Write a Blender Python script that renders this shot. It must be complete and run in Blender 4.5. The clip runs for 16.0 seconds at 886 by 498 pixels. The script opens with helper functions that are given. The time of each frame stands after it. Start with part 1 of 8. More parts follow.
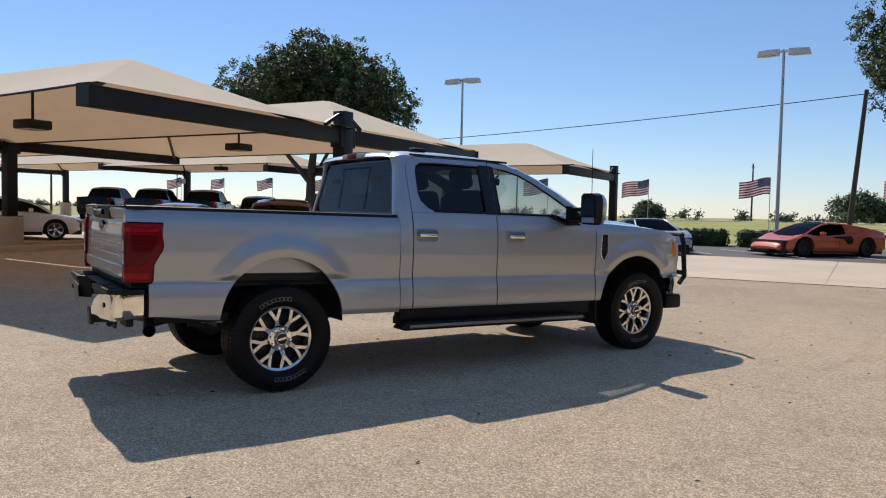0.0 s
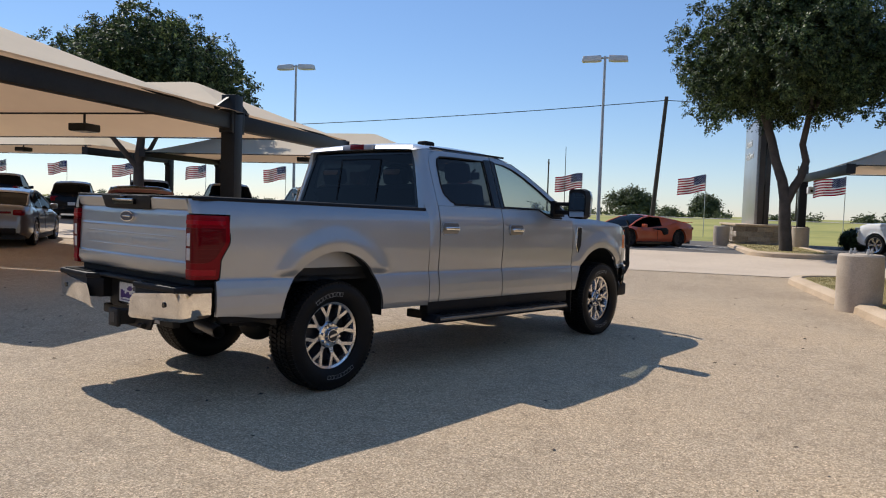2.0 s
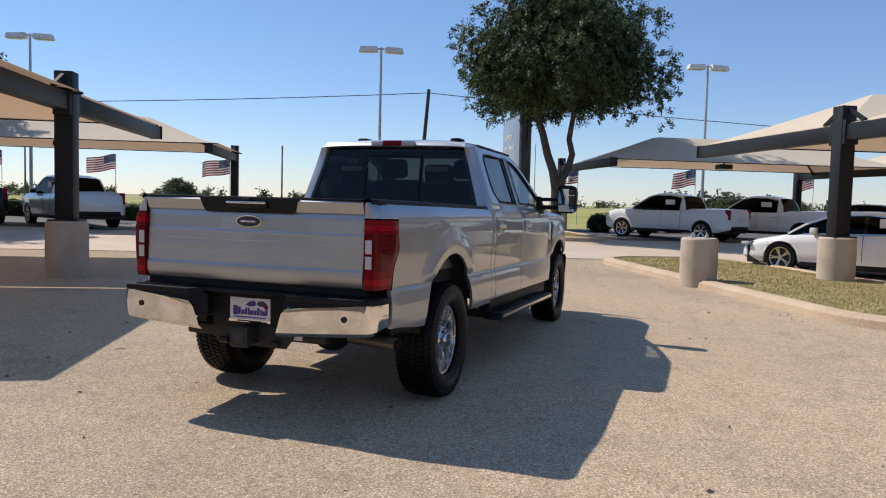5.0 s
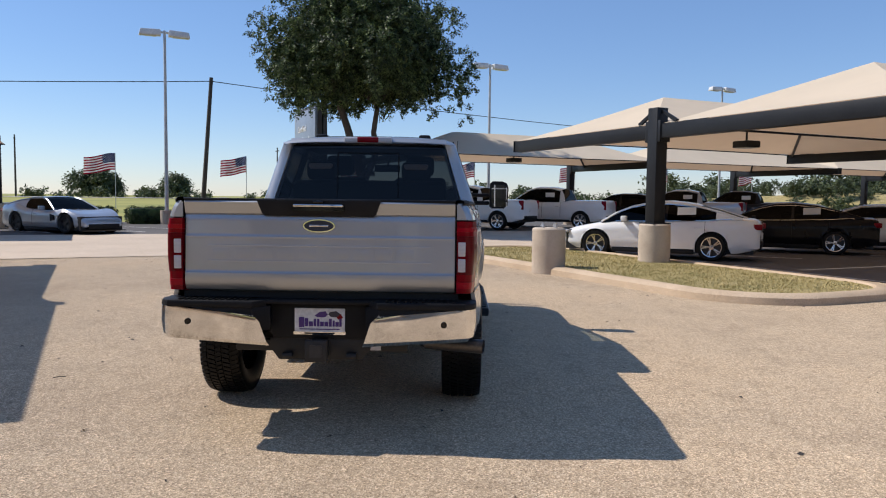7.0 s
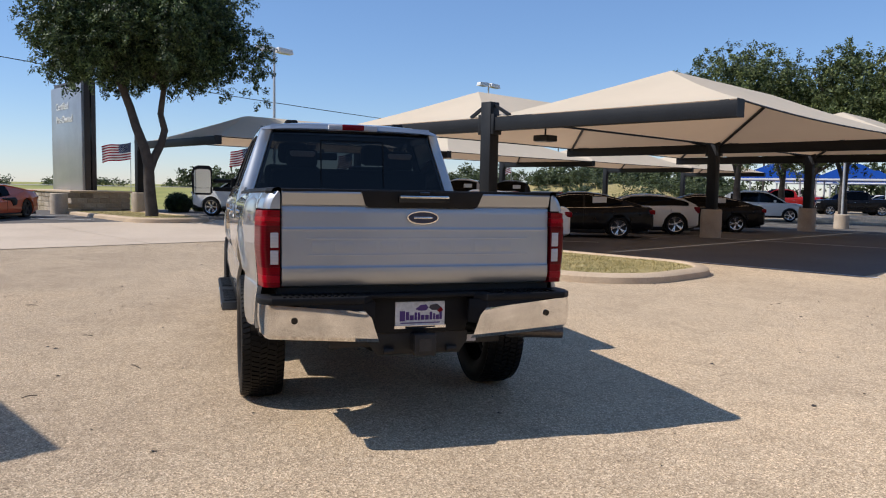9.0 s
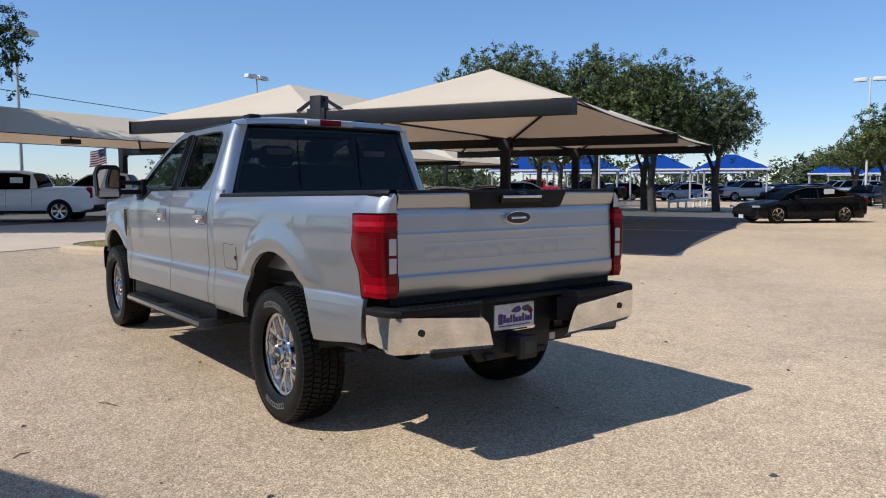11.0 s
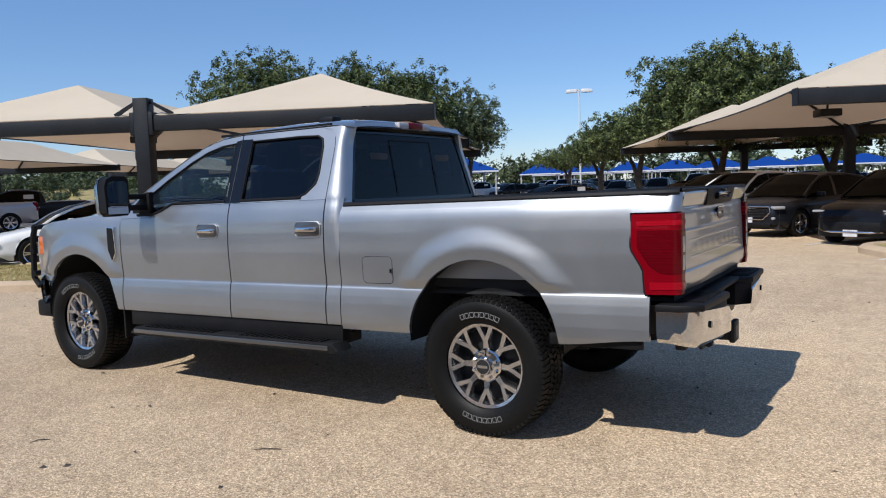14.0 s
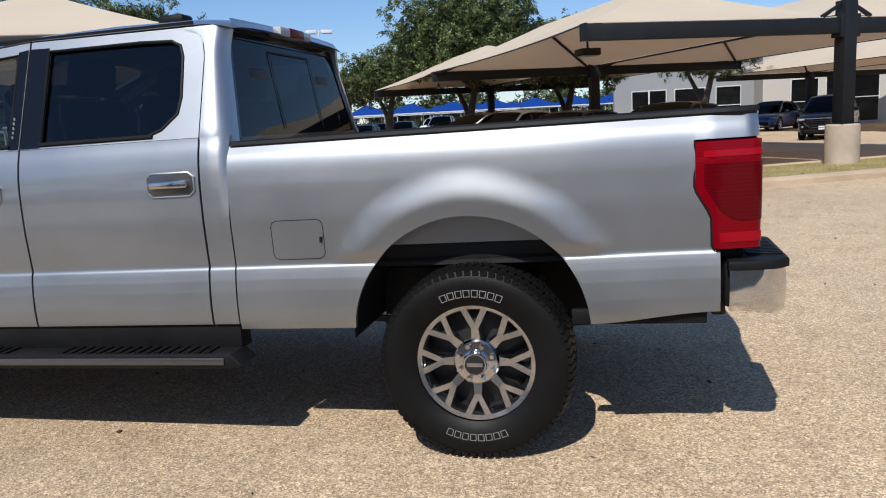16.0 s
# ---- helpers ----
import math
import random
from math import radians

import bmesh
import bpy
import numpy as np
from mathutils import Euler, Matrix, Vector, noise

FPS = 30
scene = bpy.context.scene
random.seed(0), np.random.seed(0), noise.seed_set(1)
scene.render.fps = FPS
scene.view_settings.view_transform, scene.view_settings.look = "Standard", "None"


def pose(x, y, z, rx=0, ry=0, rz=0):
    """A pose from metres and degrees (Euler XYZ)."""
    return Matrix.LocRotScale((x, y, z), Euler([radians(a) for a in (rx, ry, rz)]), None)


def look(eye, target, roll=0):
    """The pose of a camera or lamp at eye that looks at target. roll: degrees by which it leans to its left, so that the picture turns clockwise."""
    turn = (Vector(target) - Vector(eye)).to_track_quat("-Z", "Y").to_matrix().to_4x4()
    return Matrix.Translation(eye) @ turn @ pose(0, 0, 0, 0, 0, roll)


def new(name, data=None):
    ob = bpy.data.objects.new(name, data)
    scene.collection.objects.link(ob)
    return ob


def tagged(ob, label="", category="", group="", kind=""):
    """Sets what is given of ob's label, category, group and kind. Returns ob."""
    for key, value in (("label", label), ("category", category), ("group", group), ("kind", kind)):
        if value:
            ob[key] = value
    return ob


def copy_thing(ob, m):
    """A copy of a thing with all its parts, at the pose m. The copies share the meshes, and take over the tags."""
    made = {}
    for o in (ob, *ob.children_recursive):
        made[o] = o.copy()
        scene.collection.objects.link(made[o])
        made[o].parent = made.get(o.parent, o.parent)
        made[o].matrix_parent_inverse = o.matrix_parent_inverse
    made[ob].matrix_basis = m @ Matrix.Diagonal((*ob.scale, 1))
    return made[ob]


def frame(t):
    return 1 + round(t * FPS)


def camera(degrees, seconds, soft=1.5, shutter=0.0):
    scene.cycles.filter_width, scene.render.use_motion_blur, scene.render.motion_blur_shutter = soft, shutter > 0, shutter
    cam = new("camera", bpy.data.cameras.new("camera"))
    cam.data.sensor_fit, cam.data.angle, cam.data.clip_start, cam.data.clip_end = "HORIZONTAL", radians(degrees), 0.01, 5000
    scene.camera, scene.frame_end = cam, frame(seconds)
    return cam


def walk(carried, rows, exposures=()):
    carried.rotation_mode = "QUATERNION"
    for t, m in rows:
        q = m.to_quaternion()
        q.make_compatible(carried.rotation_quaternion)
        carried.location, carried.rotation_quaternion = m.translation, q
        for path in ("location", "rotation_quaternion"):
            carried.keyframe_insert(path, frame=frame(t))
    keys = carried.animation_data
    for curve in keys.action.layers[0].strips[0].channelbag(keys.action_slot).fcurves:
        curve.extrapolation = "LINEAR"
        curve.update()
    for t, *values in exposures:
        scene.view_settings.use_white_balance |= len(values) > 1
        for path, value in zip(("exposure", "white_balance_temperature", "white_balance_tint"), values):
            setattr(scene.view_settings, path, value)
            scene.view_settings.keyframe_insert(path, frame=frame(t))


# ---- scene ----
cam = camera(61.0, 16.0, 1.1)
METRES, EYE, TILT, LEAN, TURN = 15.69, 1.435, 0.0, 0.0, -33.6
ROWS = [
    (0.0, -0.0017, -0.00113, 0.0, 0.06, -2.79, -1.19),
    (0.5, -0.0355, -0.00213, -0.0001, -3.86, -2.92, -1.43),
    (1.0, -0.0682, -0.00103, -0.0002, -7.7, -3.06, -1.64),
    (1.5, -0.0973, 0.00567, -0.0008, -11.48, -3.09, -1.72),
    (2.0, -0.1259, 0.01017, -0.0011, -15.15, -3.18, -1.87),
    (2.5, -0.153, 0.01717, -0.0016, -18.89, -3.14, -1.96),
    (3.0, -0.1803, 0.02907, -0.0006, -22.5, -3.1, -1.93),
    (3.5, -0.20839, 0.04154, -0.0003, -25.91, -3.16, -1.9),
    (6.0, -0.33613, 0.13415, 0.0004, -44.78, -3.8, -1.03),
    (6.5, -0.35447, 0.15732, 0.0007, -49.71, -3.83, -0.81),
    (7.0, -0.377, 0.1812, 0.0009, -54.54, -3.84, -0.67),
    (7.5, -0.3942, 0.2078, 0.0003, -59.18, -3.91, -0.67),
    (8.0, -0.4118, 0.2356, 0.0002, -63.79, -4.07, -0.85),
    (8.5, -0.4268, 0.2642, 0.0005, -68.48, -4.3, -1.0),
    (9.0, -0.4378, 0.2959, 0.0007, -73.45, -4.53, -1.06),
    (9.5, -0.4492, 0.3275, 0.0017, -78.55, -4.66, -0.95),
    (10.0, -0.4513, 0.3592, 0.0016, -83.53, -4.71, -0.68),
    (12.5, -0.4261, 0.512, 0.0029, -104.15, -4.67, 1.05),
    (13.0, -0.4209, 0.544, 0.0038, -107.74, -4.44, 1.25),
    (13.5, -0.4118, 0.5715, 0.0032, -110.89, -4.43, 1.52),
    (14.0, -0.3988, 0.5975, 0.0033, -113.94, -4.7, 1.85),
    (14.5, -0.3796, 0.6164, 0.0036, -117.41, -5.26, 2.29),
    (15.0, -0.3527, 0.623, 0.0036, -121.77, -6.14, 2.73),
    (15.5, -0.3208, 0.622, 0.0028, -127.29, -7.5, 3.05),
    (16.0, -0.2854, 0.612, 0.0003, -134.13, -9.57, 3.11),
]
walk(cam, [(t, pose(-2.213, -6.50, EYE, TILT, LEAN, TURN) @ pose(METRES * x, METRES * y, METRES * z, 90 + pitch, roll, yaw)) for t, x, y, z, yaw, pitch, roll in ROWS],
     [(0.0, 0.14, 6680, 11), (3.5, 0.18, 6580, 11), (6.0, 0.20, 6550, 13), (7.0, 0.20, 6500, 13), (9.0, 0.2, 6420, 12), (10.0, 0.18, 6120, 10), (12.5, 0.1, 6150, 10), (14.5, 0.07, 6160, 10), (16.0, 0.07, 6320, 10)])

# ---------- light ----------
SUN_DIR = Vector((0.145, 0.882, 1.0)).normalized()
world = bpy.data.worlds.new("sky")
scene.world = world
world.use_nodes = True
wn = world.node_tree.nodes
wl = world.node_tree.links
sky = wn.new("ShaderNodeTexSky")
sky.sky_type = "NISHITA"
sky.sun_disc = False
sky.sun_elevation = math.asin(SUN_DIR.z)
sky.sun_rotation = math.atan2(SUN_DIR.x, SUN_DIR.y)
sky.altitude = 200
sky.air_density = 1.0
sky.dust_density = 0.08
sky.ozone_density = 4.0
wn["Background"].inputs["Strength"].default_value = 0.109
hue = wn.new("ShaderNodeHueSaturation")
hue.inputs["Saturation"].default_value = 1.12
tint = wn.new("ShaderNodeMix")
tint.data_type, tint.blend_type = "RGBA", "MULTIPLY"
tint.inputs["Factor"].default_value = 1.0
tint.inputs["B"].default_value = (0.99, 0.985, 1.05, 1)
wl.new(sky.outputs["Color"], hue.inputs["Color"])
wl.new(hue.outputs["Color"], tint.inputs["A"])
haze = wn.new("ShaderNodeMix")
haze.data_type = "RGBA"
haze.inputs["Factor"].default_value = 0.23
haze.inputs["B"].default_value = (2.4, 3.8, 6.4, 1)
wl.new(tint.outputs["Result"], haze.inputs["A"])
wl.new(haze.outputs["Result"], wn["Background"].inputs["Color"])
sun = new("sun", bpy.data.lights.new("sun", "SUN"))
sun.data.energy = 4.2
sun.data.angle = radians(0.55)
sun.data.color = (1.0, 0.95, 0.875)
sun.matrix_world = look(SUN_DIR * 60, (0, 0, 0))

# ---------- mesh helpers ----------
U = Vector((0.891, 0.454, 0))
N = Vector((-0.454, 0.891, 0))
LOT = math.degrees(math.atan2(U.y, U.x))


def lot(a, b, z=0.0):
    """A point of the car park from its own two directions: along a canopy's beam, and along a row of canopies."""
    return U * a + N * b + Vector((0, 0, z))


def empty(name, m=None):
    e = new(name)
    e.empty_display_size = 0.3
    if m is not None:
        e.matrix_world = m
    return e


def finish(bm, name, material, smooth=35):
    me = bpy.data.meshes.new(name)
    bm.to_mesh(me)
    bm.free()
    mats = material if isinstance(material, (list, tuple)) else [material]
    for m in mats:
        me.materials.append(m)
    if smooth:
        for p in me.polygons:
            p.use_smooth = True
        me.set_sharp_from_angle(angle=radians(smooth))
    return me


def part(name, bm, material, parent=None, label="", smooth=35, m=None):
    ob = new(name, finish(bm, name, material, smooth) if isinstance(bm, bmesh.types.BMesh) else bm)
    if parent is not None:
        ob.parent = parent
    if m is not None:
        ob.matrix_basis = m
    if label:
        tagged(ob, label)
    return ob


def structure(name, bm, material, label="", smooth=0, m=None):
    return tagged(part(name, bm, material, None, label, smooth, m), kind="structure")


def box(bm, x0, x1, y0, y1, z0, z1, bevel=0.0, m=None):
    r = bmesh.ops.create_cube(bm, size=1.0, matrix=(m or Matrix()) @ Matrix.Translation(((x0 + x1) / 2, (y0 + y1) / 2, (z0 + z1) / 2))
                              @ Matrix.Diagonal((x1 - x0, y1 - y0, z1 - z0, 1)))
    if bevel:
        edges = list({e for v in r["verts"] for e in v.link_edges})
        bmesh.ops.bevel(bm, geom=edges, offset=bevel, segments=2, affect="EDGES", profile=0.5)
    return bm


def boxed(*args, **kw):
    return box(bmesh.new(), *args, **kw)


def tube(bm, p, q, r0, r1=None, seg=12, caps=True):
    p, q = Vector(p), Vector(q)
    d = q - p
    m = Matrix.Translation((p + q) / 2) @ d.to_track_quat("Z", "Y").to_matrix().to_4x4()
    bmesh.ops.create_cone(bm, cap_ends=caps, segments=seg, radius1=r0, radius2=r0 if r1 is None else r1, depth=d.length, matrix=m)
    return bm


def tubed(*args, **kw):
    return tube(bmesh.new(), *args, **kw)


def path_tube(bm, pts, rads, seg=8):
    """A bent tapering tube through points."""
    rings = []
    pts = [Vector(p) for p in pts]
    across = None
    for i, p in enumerate(pts):
        d = (pts[min(i + 1, len(pts) - 1)] - pts[max(i - 1, 0)]).normalized()
        if d.length < 0.5:
            d = Vector((0, 0, 1))
        if across is None:
            across = d.orthogonal()
        across = (across - d * across.dot(d)).normalized()
        other = d.cross(across)
        rings.append([bm.verts.new(p + (across * math.cos(k * 2 * math.pi / seg) + other * math.sin(k * 2 * math.pi / seg)) * rads[i]) for k in range(seg)])
    for a, b in zip(rings, rings[1:]):
        for k in range(seg):
            bm.faces.new((a[k], a[(k + 1) % seg], b[(k + 1) % seg], b[k]))
    bm.faces.new(rings[0][::-1])
    bm.faces.new(rings[-1])
    return bm


def prism(bm, outline, z0, z1, bevel=0.0, m=None, axis="z"):
    """A flat outline raised from z0 to z1 along an axis."""
    def at(p, h):
        v = {"z": Vector((p[0], p[1], h)), "y": Vector((p[0], h, p[1])), "x": Vector((h, p[0], p[1]))}[axis]
        return (m @ v) if m is not None else v
    lo = [bm.verts.new(at(p, z0)) for p in outline]
    hi = [bm.verts.new(at(p, z1)) for p in outline]
    n = len(outline)
    faces = [bm.faces.new(lo[::-1]), bm.faces.new(hi)]
    for i in range(n):
        faces.append(bm.faces.new((lo[i], lo[(i + 1) % n], hi[(i + 1) % n], hi[i])))
    bmesh.ops.recalc_face_normals(bm, faces=faces)
    if bevel:
        edges = list({e for f in faces[:2] for e in f.edges})
        bmesh.ops.bevel(bm, geom=edges, offset=bevel, segments=2, affect="EDGES", profile=0.5)
    return bm


def prismed(*args, **kw):
    return prism(bmesh.new(), *args, **kw)


def lathe(bm, profile, seg=48, m=None):
    """A profile of (radius, along) turned about the y axis."""
    rings = []
    for r, y in profile:
        rings.append([bm.verts.new((m or Matrix()) @ Vector((r * math.cos(2 * math.pi * k / seg), y, r * math.sin(2 * math.pi * k / seg)))) for k in range(seg)])
    for a, b in zip(rings, rings[1:]):
        for k in range(seg):
            bm.faces.new((a[k], a[(k + 1) % seg], b[(k + 1) % seg], b[k]))
    bmesh.ops.recalc_face_normals(bm, faces=bm.faces)
    return bm


def grid(bm, rows):
    """A sheet from rows of points."""
    vs = [[bm.verts.new(p) for p in r] for r in rows]
    for a, b in zip(vs, vs[1:]):
        for k in range(len(a) - 1):
            try:
                bm.faces.new((a[k], a[k + 1], b[k + 1], b[k]))
            except ValueError:
                pass
    return vs


def lerp(a, b, t):
    return a + (b - a) * t


def smooth_step(a, b, x):
    t = min(1.0, max(0.0, (x - a) / (b - a)))
    return t * t * (3 - 2 * t)


def span(a, b, step):
    n = max(1, int(round(abs(b - a) / step)))
    return [a + (b - a) * i / n for i in range(n + 1)]


def along(points, x):
    """Reads a broken line of (x, value) at x."""
    if x <= points[0][0]:
        return points[0][1]
    for (a, p), (b, q) in zip(points, points[1:]):
        if x <= b:
            return lerp(p, q, (x - a) / (b - a))
    return points[-1][1]


# ---------- materials ----------
def material(name, color, rough=0.6, metal=0.0, coat=0.0, spec=0.5):
    m = bpy.data.materials.new(name)
    m.use_nodes = True
    b = m.node_tree.nodes["Principled BSDF"]
    b.inputs["Base Color"].default_value = (*color, 1)
    b.inputs["Roughness"].default_value = rough
    b.inputs["Metallic"].default_value = metal
    b.inputs["Coat Weight"].default_value = coat
    b.inputs["Coat Roughness"].default_value = 0.04
    b.inputs["Specular IOR Level"].default_value = spec
    return m


def nodes(m):
    return m.node_tree.nodes, m.node_tree.links, m.node_tree.nodes["Principled BSDF"]


def coords(m, scale=1.0, kind="Object"):
    n, l, b = nodes(m)
    c = n.new("ShaderNodeTexCoord")
    k = n.new("ShaderNodeMapping")
    k.inputs["Scale"].default_value = (scale,) * 3 if not isinstance(scale, tuple) else scale
    l.new(c.outputs[kind], k.inputs["Vector"])
    return k.outputs["Vector"]


def noise_tex(m, scale, detail=4.0, rough=0.6, vec=None):
    n, l, b = nodes(m)
    t = n.new("ShaderNodeTexNoise")
    t.inputs["Scale"].default_value = scale
    t.inputs["Detail"].default_value = detail
    t.inputs["Roughness"].default_value = rough
    l.new(vec if vec is not None else coords(m), t.inputs["Vector"])
    return t


def ramp(m, fac, stops):
    n, l, b = nodes(m)
    r = n.new("ShaderNodeValToRGB")
    e = r.color_ramp.elements
    while len(e) < len(stops):
        e.new(0.5)
    for k, (p, c) in zip(e, stops):
        k.position = p
        k.color = (*c, 1) if len(c) == 3 else c
    l.new(fac, r.inputs["Fac"])
    return r.outputs["Color"]


def mix(m, fac, a, b, mode="MIX"):
    n, l, _ = nodes(m)
    x = n.new("ShaderNodeMix")
    x.data_type = "RGBA"
    x.blend_type = mode
    for sock, val in ((x.inputs["Factor"], fac), (x.inputs["A"], a), (x.inputs["B"], b)):
        if isinstance(val, bpy.types.NodeSocket):
            l.new(val, sock)
        elif isinstance(val, (int, float)):
            sock.default_value = val
        else:
            sock.default_value = (*val, 1)
    return x.outputs["Result"]


def bump(m, height, strength=0.3, dist=0.01):
    n, l, b = nodes(m)
    k = n.new("ShaderNodeBump")
    k.inputs["Strength"].default_value = strength
    k.inputs["Distance"].default_value = dist
    l.new(height, k.inputs["Height"])
    l.new(k.outputs["Normal"], b.inputs["Normal"])
    return k


def color_in(m, sock):
    n, l, b = nodes(m)
    l.new(sock, b.inputs["Base Color"])


def grainy(name, c0, c1, scale=8.0, rough=0.7, bump_strength=0.2, big=0.4, metal=0.0, coat=0.0):
    """A surface with fine grain and broad stains."""
    m = material(name, c0, rough, metal, coat)
    fine = noise_tex(m, scale * 6, 6)
    broad = noise_tex(m, big, 5)
    col = ramp(m, broad.outputs["Fac"], [(0.3, c0), (0.7, c1)])
    dark = ramp(m, fine.outputs["Fac"], [(0.35, (0.8, 0.8, 0.8)), (0.65, (1.1, 1.1, 1.1))])
    color_in(m, mix(m, 1.0, col, dark, "MULTIPLY"))
    bump(m, fine.outputs["Fac"], bump_strength, 0.004)
    return m


def glass(name, tint, rough=0.0, gloss=1.0):
    """A pane: tinted see-through with a clear reflection at its face."""
    m = bpy.data.materials.new(name)
    m.use_nodes = True
    n, l = m.node_tree.nodes, m.node_tree.links
    n.remove(n["Principled BSDF"])
    t = n.new("ShaderNodeBsdfTransparent")
    t.inputs["Color"].default_value = (*tint, 1)
    g = n.new("ShaderNodeBsdfGlossy")
    g.inputs["Roughness"].default_value = rough
    f = n.new("ShaderNodeLayerWeight")
    f.inputs["Blend"].default_value = 0.5
    p = n.new("ShaderNodeMath")
    p.operation = "POWER"
    p.inputs[1].default_value = 4.5
    l.new(f.outputs["Facing"], p.inputs[0])
    s = n.new("ShaderNodeMixShader")
    k = n.new("ShaderNodeMath")
    k.operation = "MULTIPLY_ADD"
    k.inputs[1].default_value = 0.9 * gloss
    k.inputs[2].default_value = 0.045 * gloss
    l.new(p.outputs["Value"], k.inputs[0])
    l.new(k.outputs["Value"], s.inputs["Fac"])
    l.new(t.outputs["BSDF"], s.inputs[1])
    l.new(g.outputs["BSDF"], s.inputs[2])
    l.new(s.outputs["Shader"], n["Material Output"].inputs["Surface"])
    return m


# exposed aggregate paving: pebbles set in tan cement
M_PAVE = material("aggregate_paving", (0.5, 0.42, 0.33), 0.75, 0, 0, 0.2)
M_PAVE.node_tree.nodes["Principled BSDF"].inputs["Diffuse Roughness"].default_value = 0.4
v = coords(M_PAVE)
n_, l_, b_ = nodes(M_PAVE)
vor = n_.new("ShaderNodeTexVoronoi")
vor.inputs["Scale"].default_value = 122
l_.new(v, vor.inputs["Vector"])
vor2 = n_.new("ShaderNodeTexVoronoi")
vor2.inputs["Scale"].default_value = 46
l_.new(v, vor2.inputs["Vector"])
sep = n_.new("ShaderNodeSeparateColor")
l_.new(vor.outputs["Color"], sep.inputs["Color"])
peb = ramp(M_PAVE, sep.outputs["Red"], [(0.0, (0.255, 0.188, 0.124)), (0.3, (0.41, 0.312, 0.208)), (0.7, (0.54, 0.422, 0.290)), (1.0, (0.75, 0.615, 0.45))])
sep2 = n_.new("ShaderNodeSeparateColor")
l_.new(vor2.outputs["Color"], sep2.inputs["Color"])
peb2 = ramp(M_PAVE, sep2.outputs["Green"], [(0.0, (0.88, 0.875, 0.87)), (0.5, (1, 1, 1)), (1.0, (1.12, 1.11, 1.09))])
vor3 = n_.new("ShaderNodeTexVoronoi")
vor3.inputs["Scale"].default_value = 270
l_.new(v, vor3.inputs["Vector"])
sep3 = n_.new("ShaderNodeSeparateColor")
l_.new(vor3.outputs["Color"], sep3.inputs["Color"])
grit = ramp(M_PAVE, sep3.outputs["Blue"], [(0.0, (0.80, 0.79, 0.78)), (0.5, (0.98, 0.98, 0.98)), (1.0, (1.21, 1.20, 1.19))])
broad = noise_tex(M_PAVE, 0.22, 6, 0.6, v)
stain = ramp(M_PAVE, broad.outputs["Fac"], [(0.3, (0.82, 0.79, 0.765)), (0.5, (1, 0.985, 0.96)), (0.70, (1.13, 1.085, 1.02))])
mid = noise_tex(M_PAVE, 2.6, 6, 0.65, v)
stain2 = ramp(M_PAVE, mid.outputs["Fac"], [(0.28, (0.84, 0.83, 0.82)), (0.5, (1, 1, 1)), (0.8, (1.06, 1.05, 1.03))])
pave_col = mix(M_PAVE, 1.0, mix(M_PAVE, 1.0, mix(M_PAVE, 1.0, mix(M_PAVE, 1.0, peb, grit, "MULTIPLY"), peb2, "MULTIPLY"), stain, "MULTIPLY"), stain2, "MULTIPLY")
color_in(M_PAVE, pave_col)
bump(M_PAVE, vor.outputs["Distance"], 0.5, 0.005)

M_CONC = grainy("worn_concrete", (0.50, 0.395, 0.29), (0.59, 0.475, 0.355), 6, 0.85, 0.2, 0.5)
M_KERB = grainy("kerb_concrete", (0.44, 0.325, 0.21), (0.58, 0.44, 0.30), 8, 0.85, 0.3, 1.2)
M_PED = grainy("pedestal_concrete", (0.42, 0.335, 0.25), (0.54, 0.445, 0.34), 10, 0.85, 0.35, 2.5)
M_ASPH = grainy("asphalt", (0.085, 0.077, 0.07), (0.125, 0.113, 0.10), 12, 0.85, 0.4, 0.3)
M_LINE = grainy("worn_line_paint", (0.55, 0.53, 0.5), (0.7, 0.68, 0.64), 12, 0.7, 0.1, 2)
M_ROAD = grainy("highway_concrete", (0.42, 0.40, 0.37), (0.5, 0.48, 0.44), 2, 0.85, 0.1, 0.1)
M_GRASS = material("dry_grass", (0.2, 0.2, 0.06), 0.9)
g1 = noise_tex(M_GRASS, 1.3, 8, 0.7)
g2 = noise_tex(M_GRASS, 55, 3, 0.7)
gc = ramp(M_GRASS, g1.outputs["Fac"], [(0.3, (0.26, 0.22, 0.075)), (0.5, (0.40, 0.32, 0.13)), (0.72, (0.52, 0.41, 0.21))])
gd = ramp(M_GRASS, g2.outputs["Fac"], [(0.3, (0.5, 0.5, 0.5)), (0.7, (1.25, 1.25, 1.2))])
color_in(M_GRASS, mix(M_GRASS, 1.0, gc, gd, "MULTIPLY"))
bump(M_GRASS, g2.outputs["Fac"], 0.8, 0.03)
M_FIELD = material("mown_field", (0.25, 0.26, 0.07), 0.95)
g1 = noise_tex(M_FIELD, 0.12, 8, 0.7)
gc = ramp(M_FIELD, g1.outputs["Fac"], [(0.3, (0.17, 0.19, 0.04)), (0.55, (0.31, 0.29, 0.07)), (0.75, (0.40, 0.33, 0.11))])
color_in(M_FIELD, gc)
M_BLADE = grainy("grass_blades", (0.28, 0.24, 0.08), (0.54, 0.43, 0.20), 3, 0.8, 0.0, 1.5)

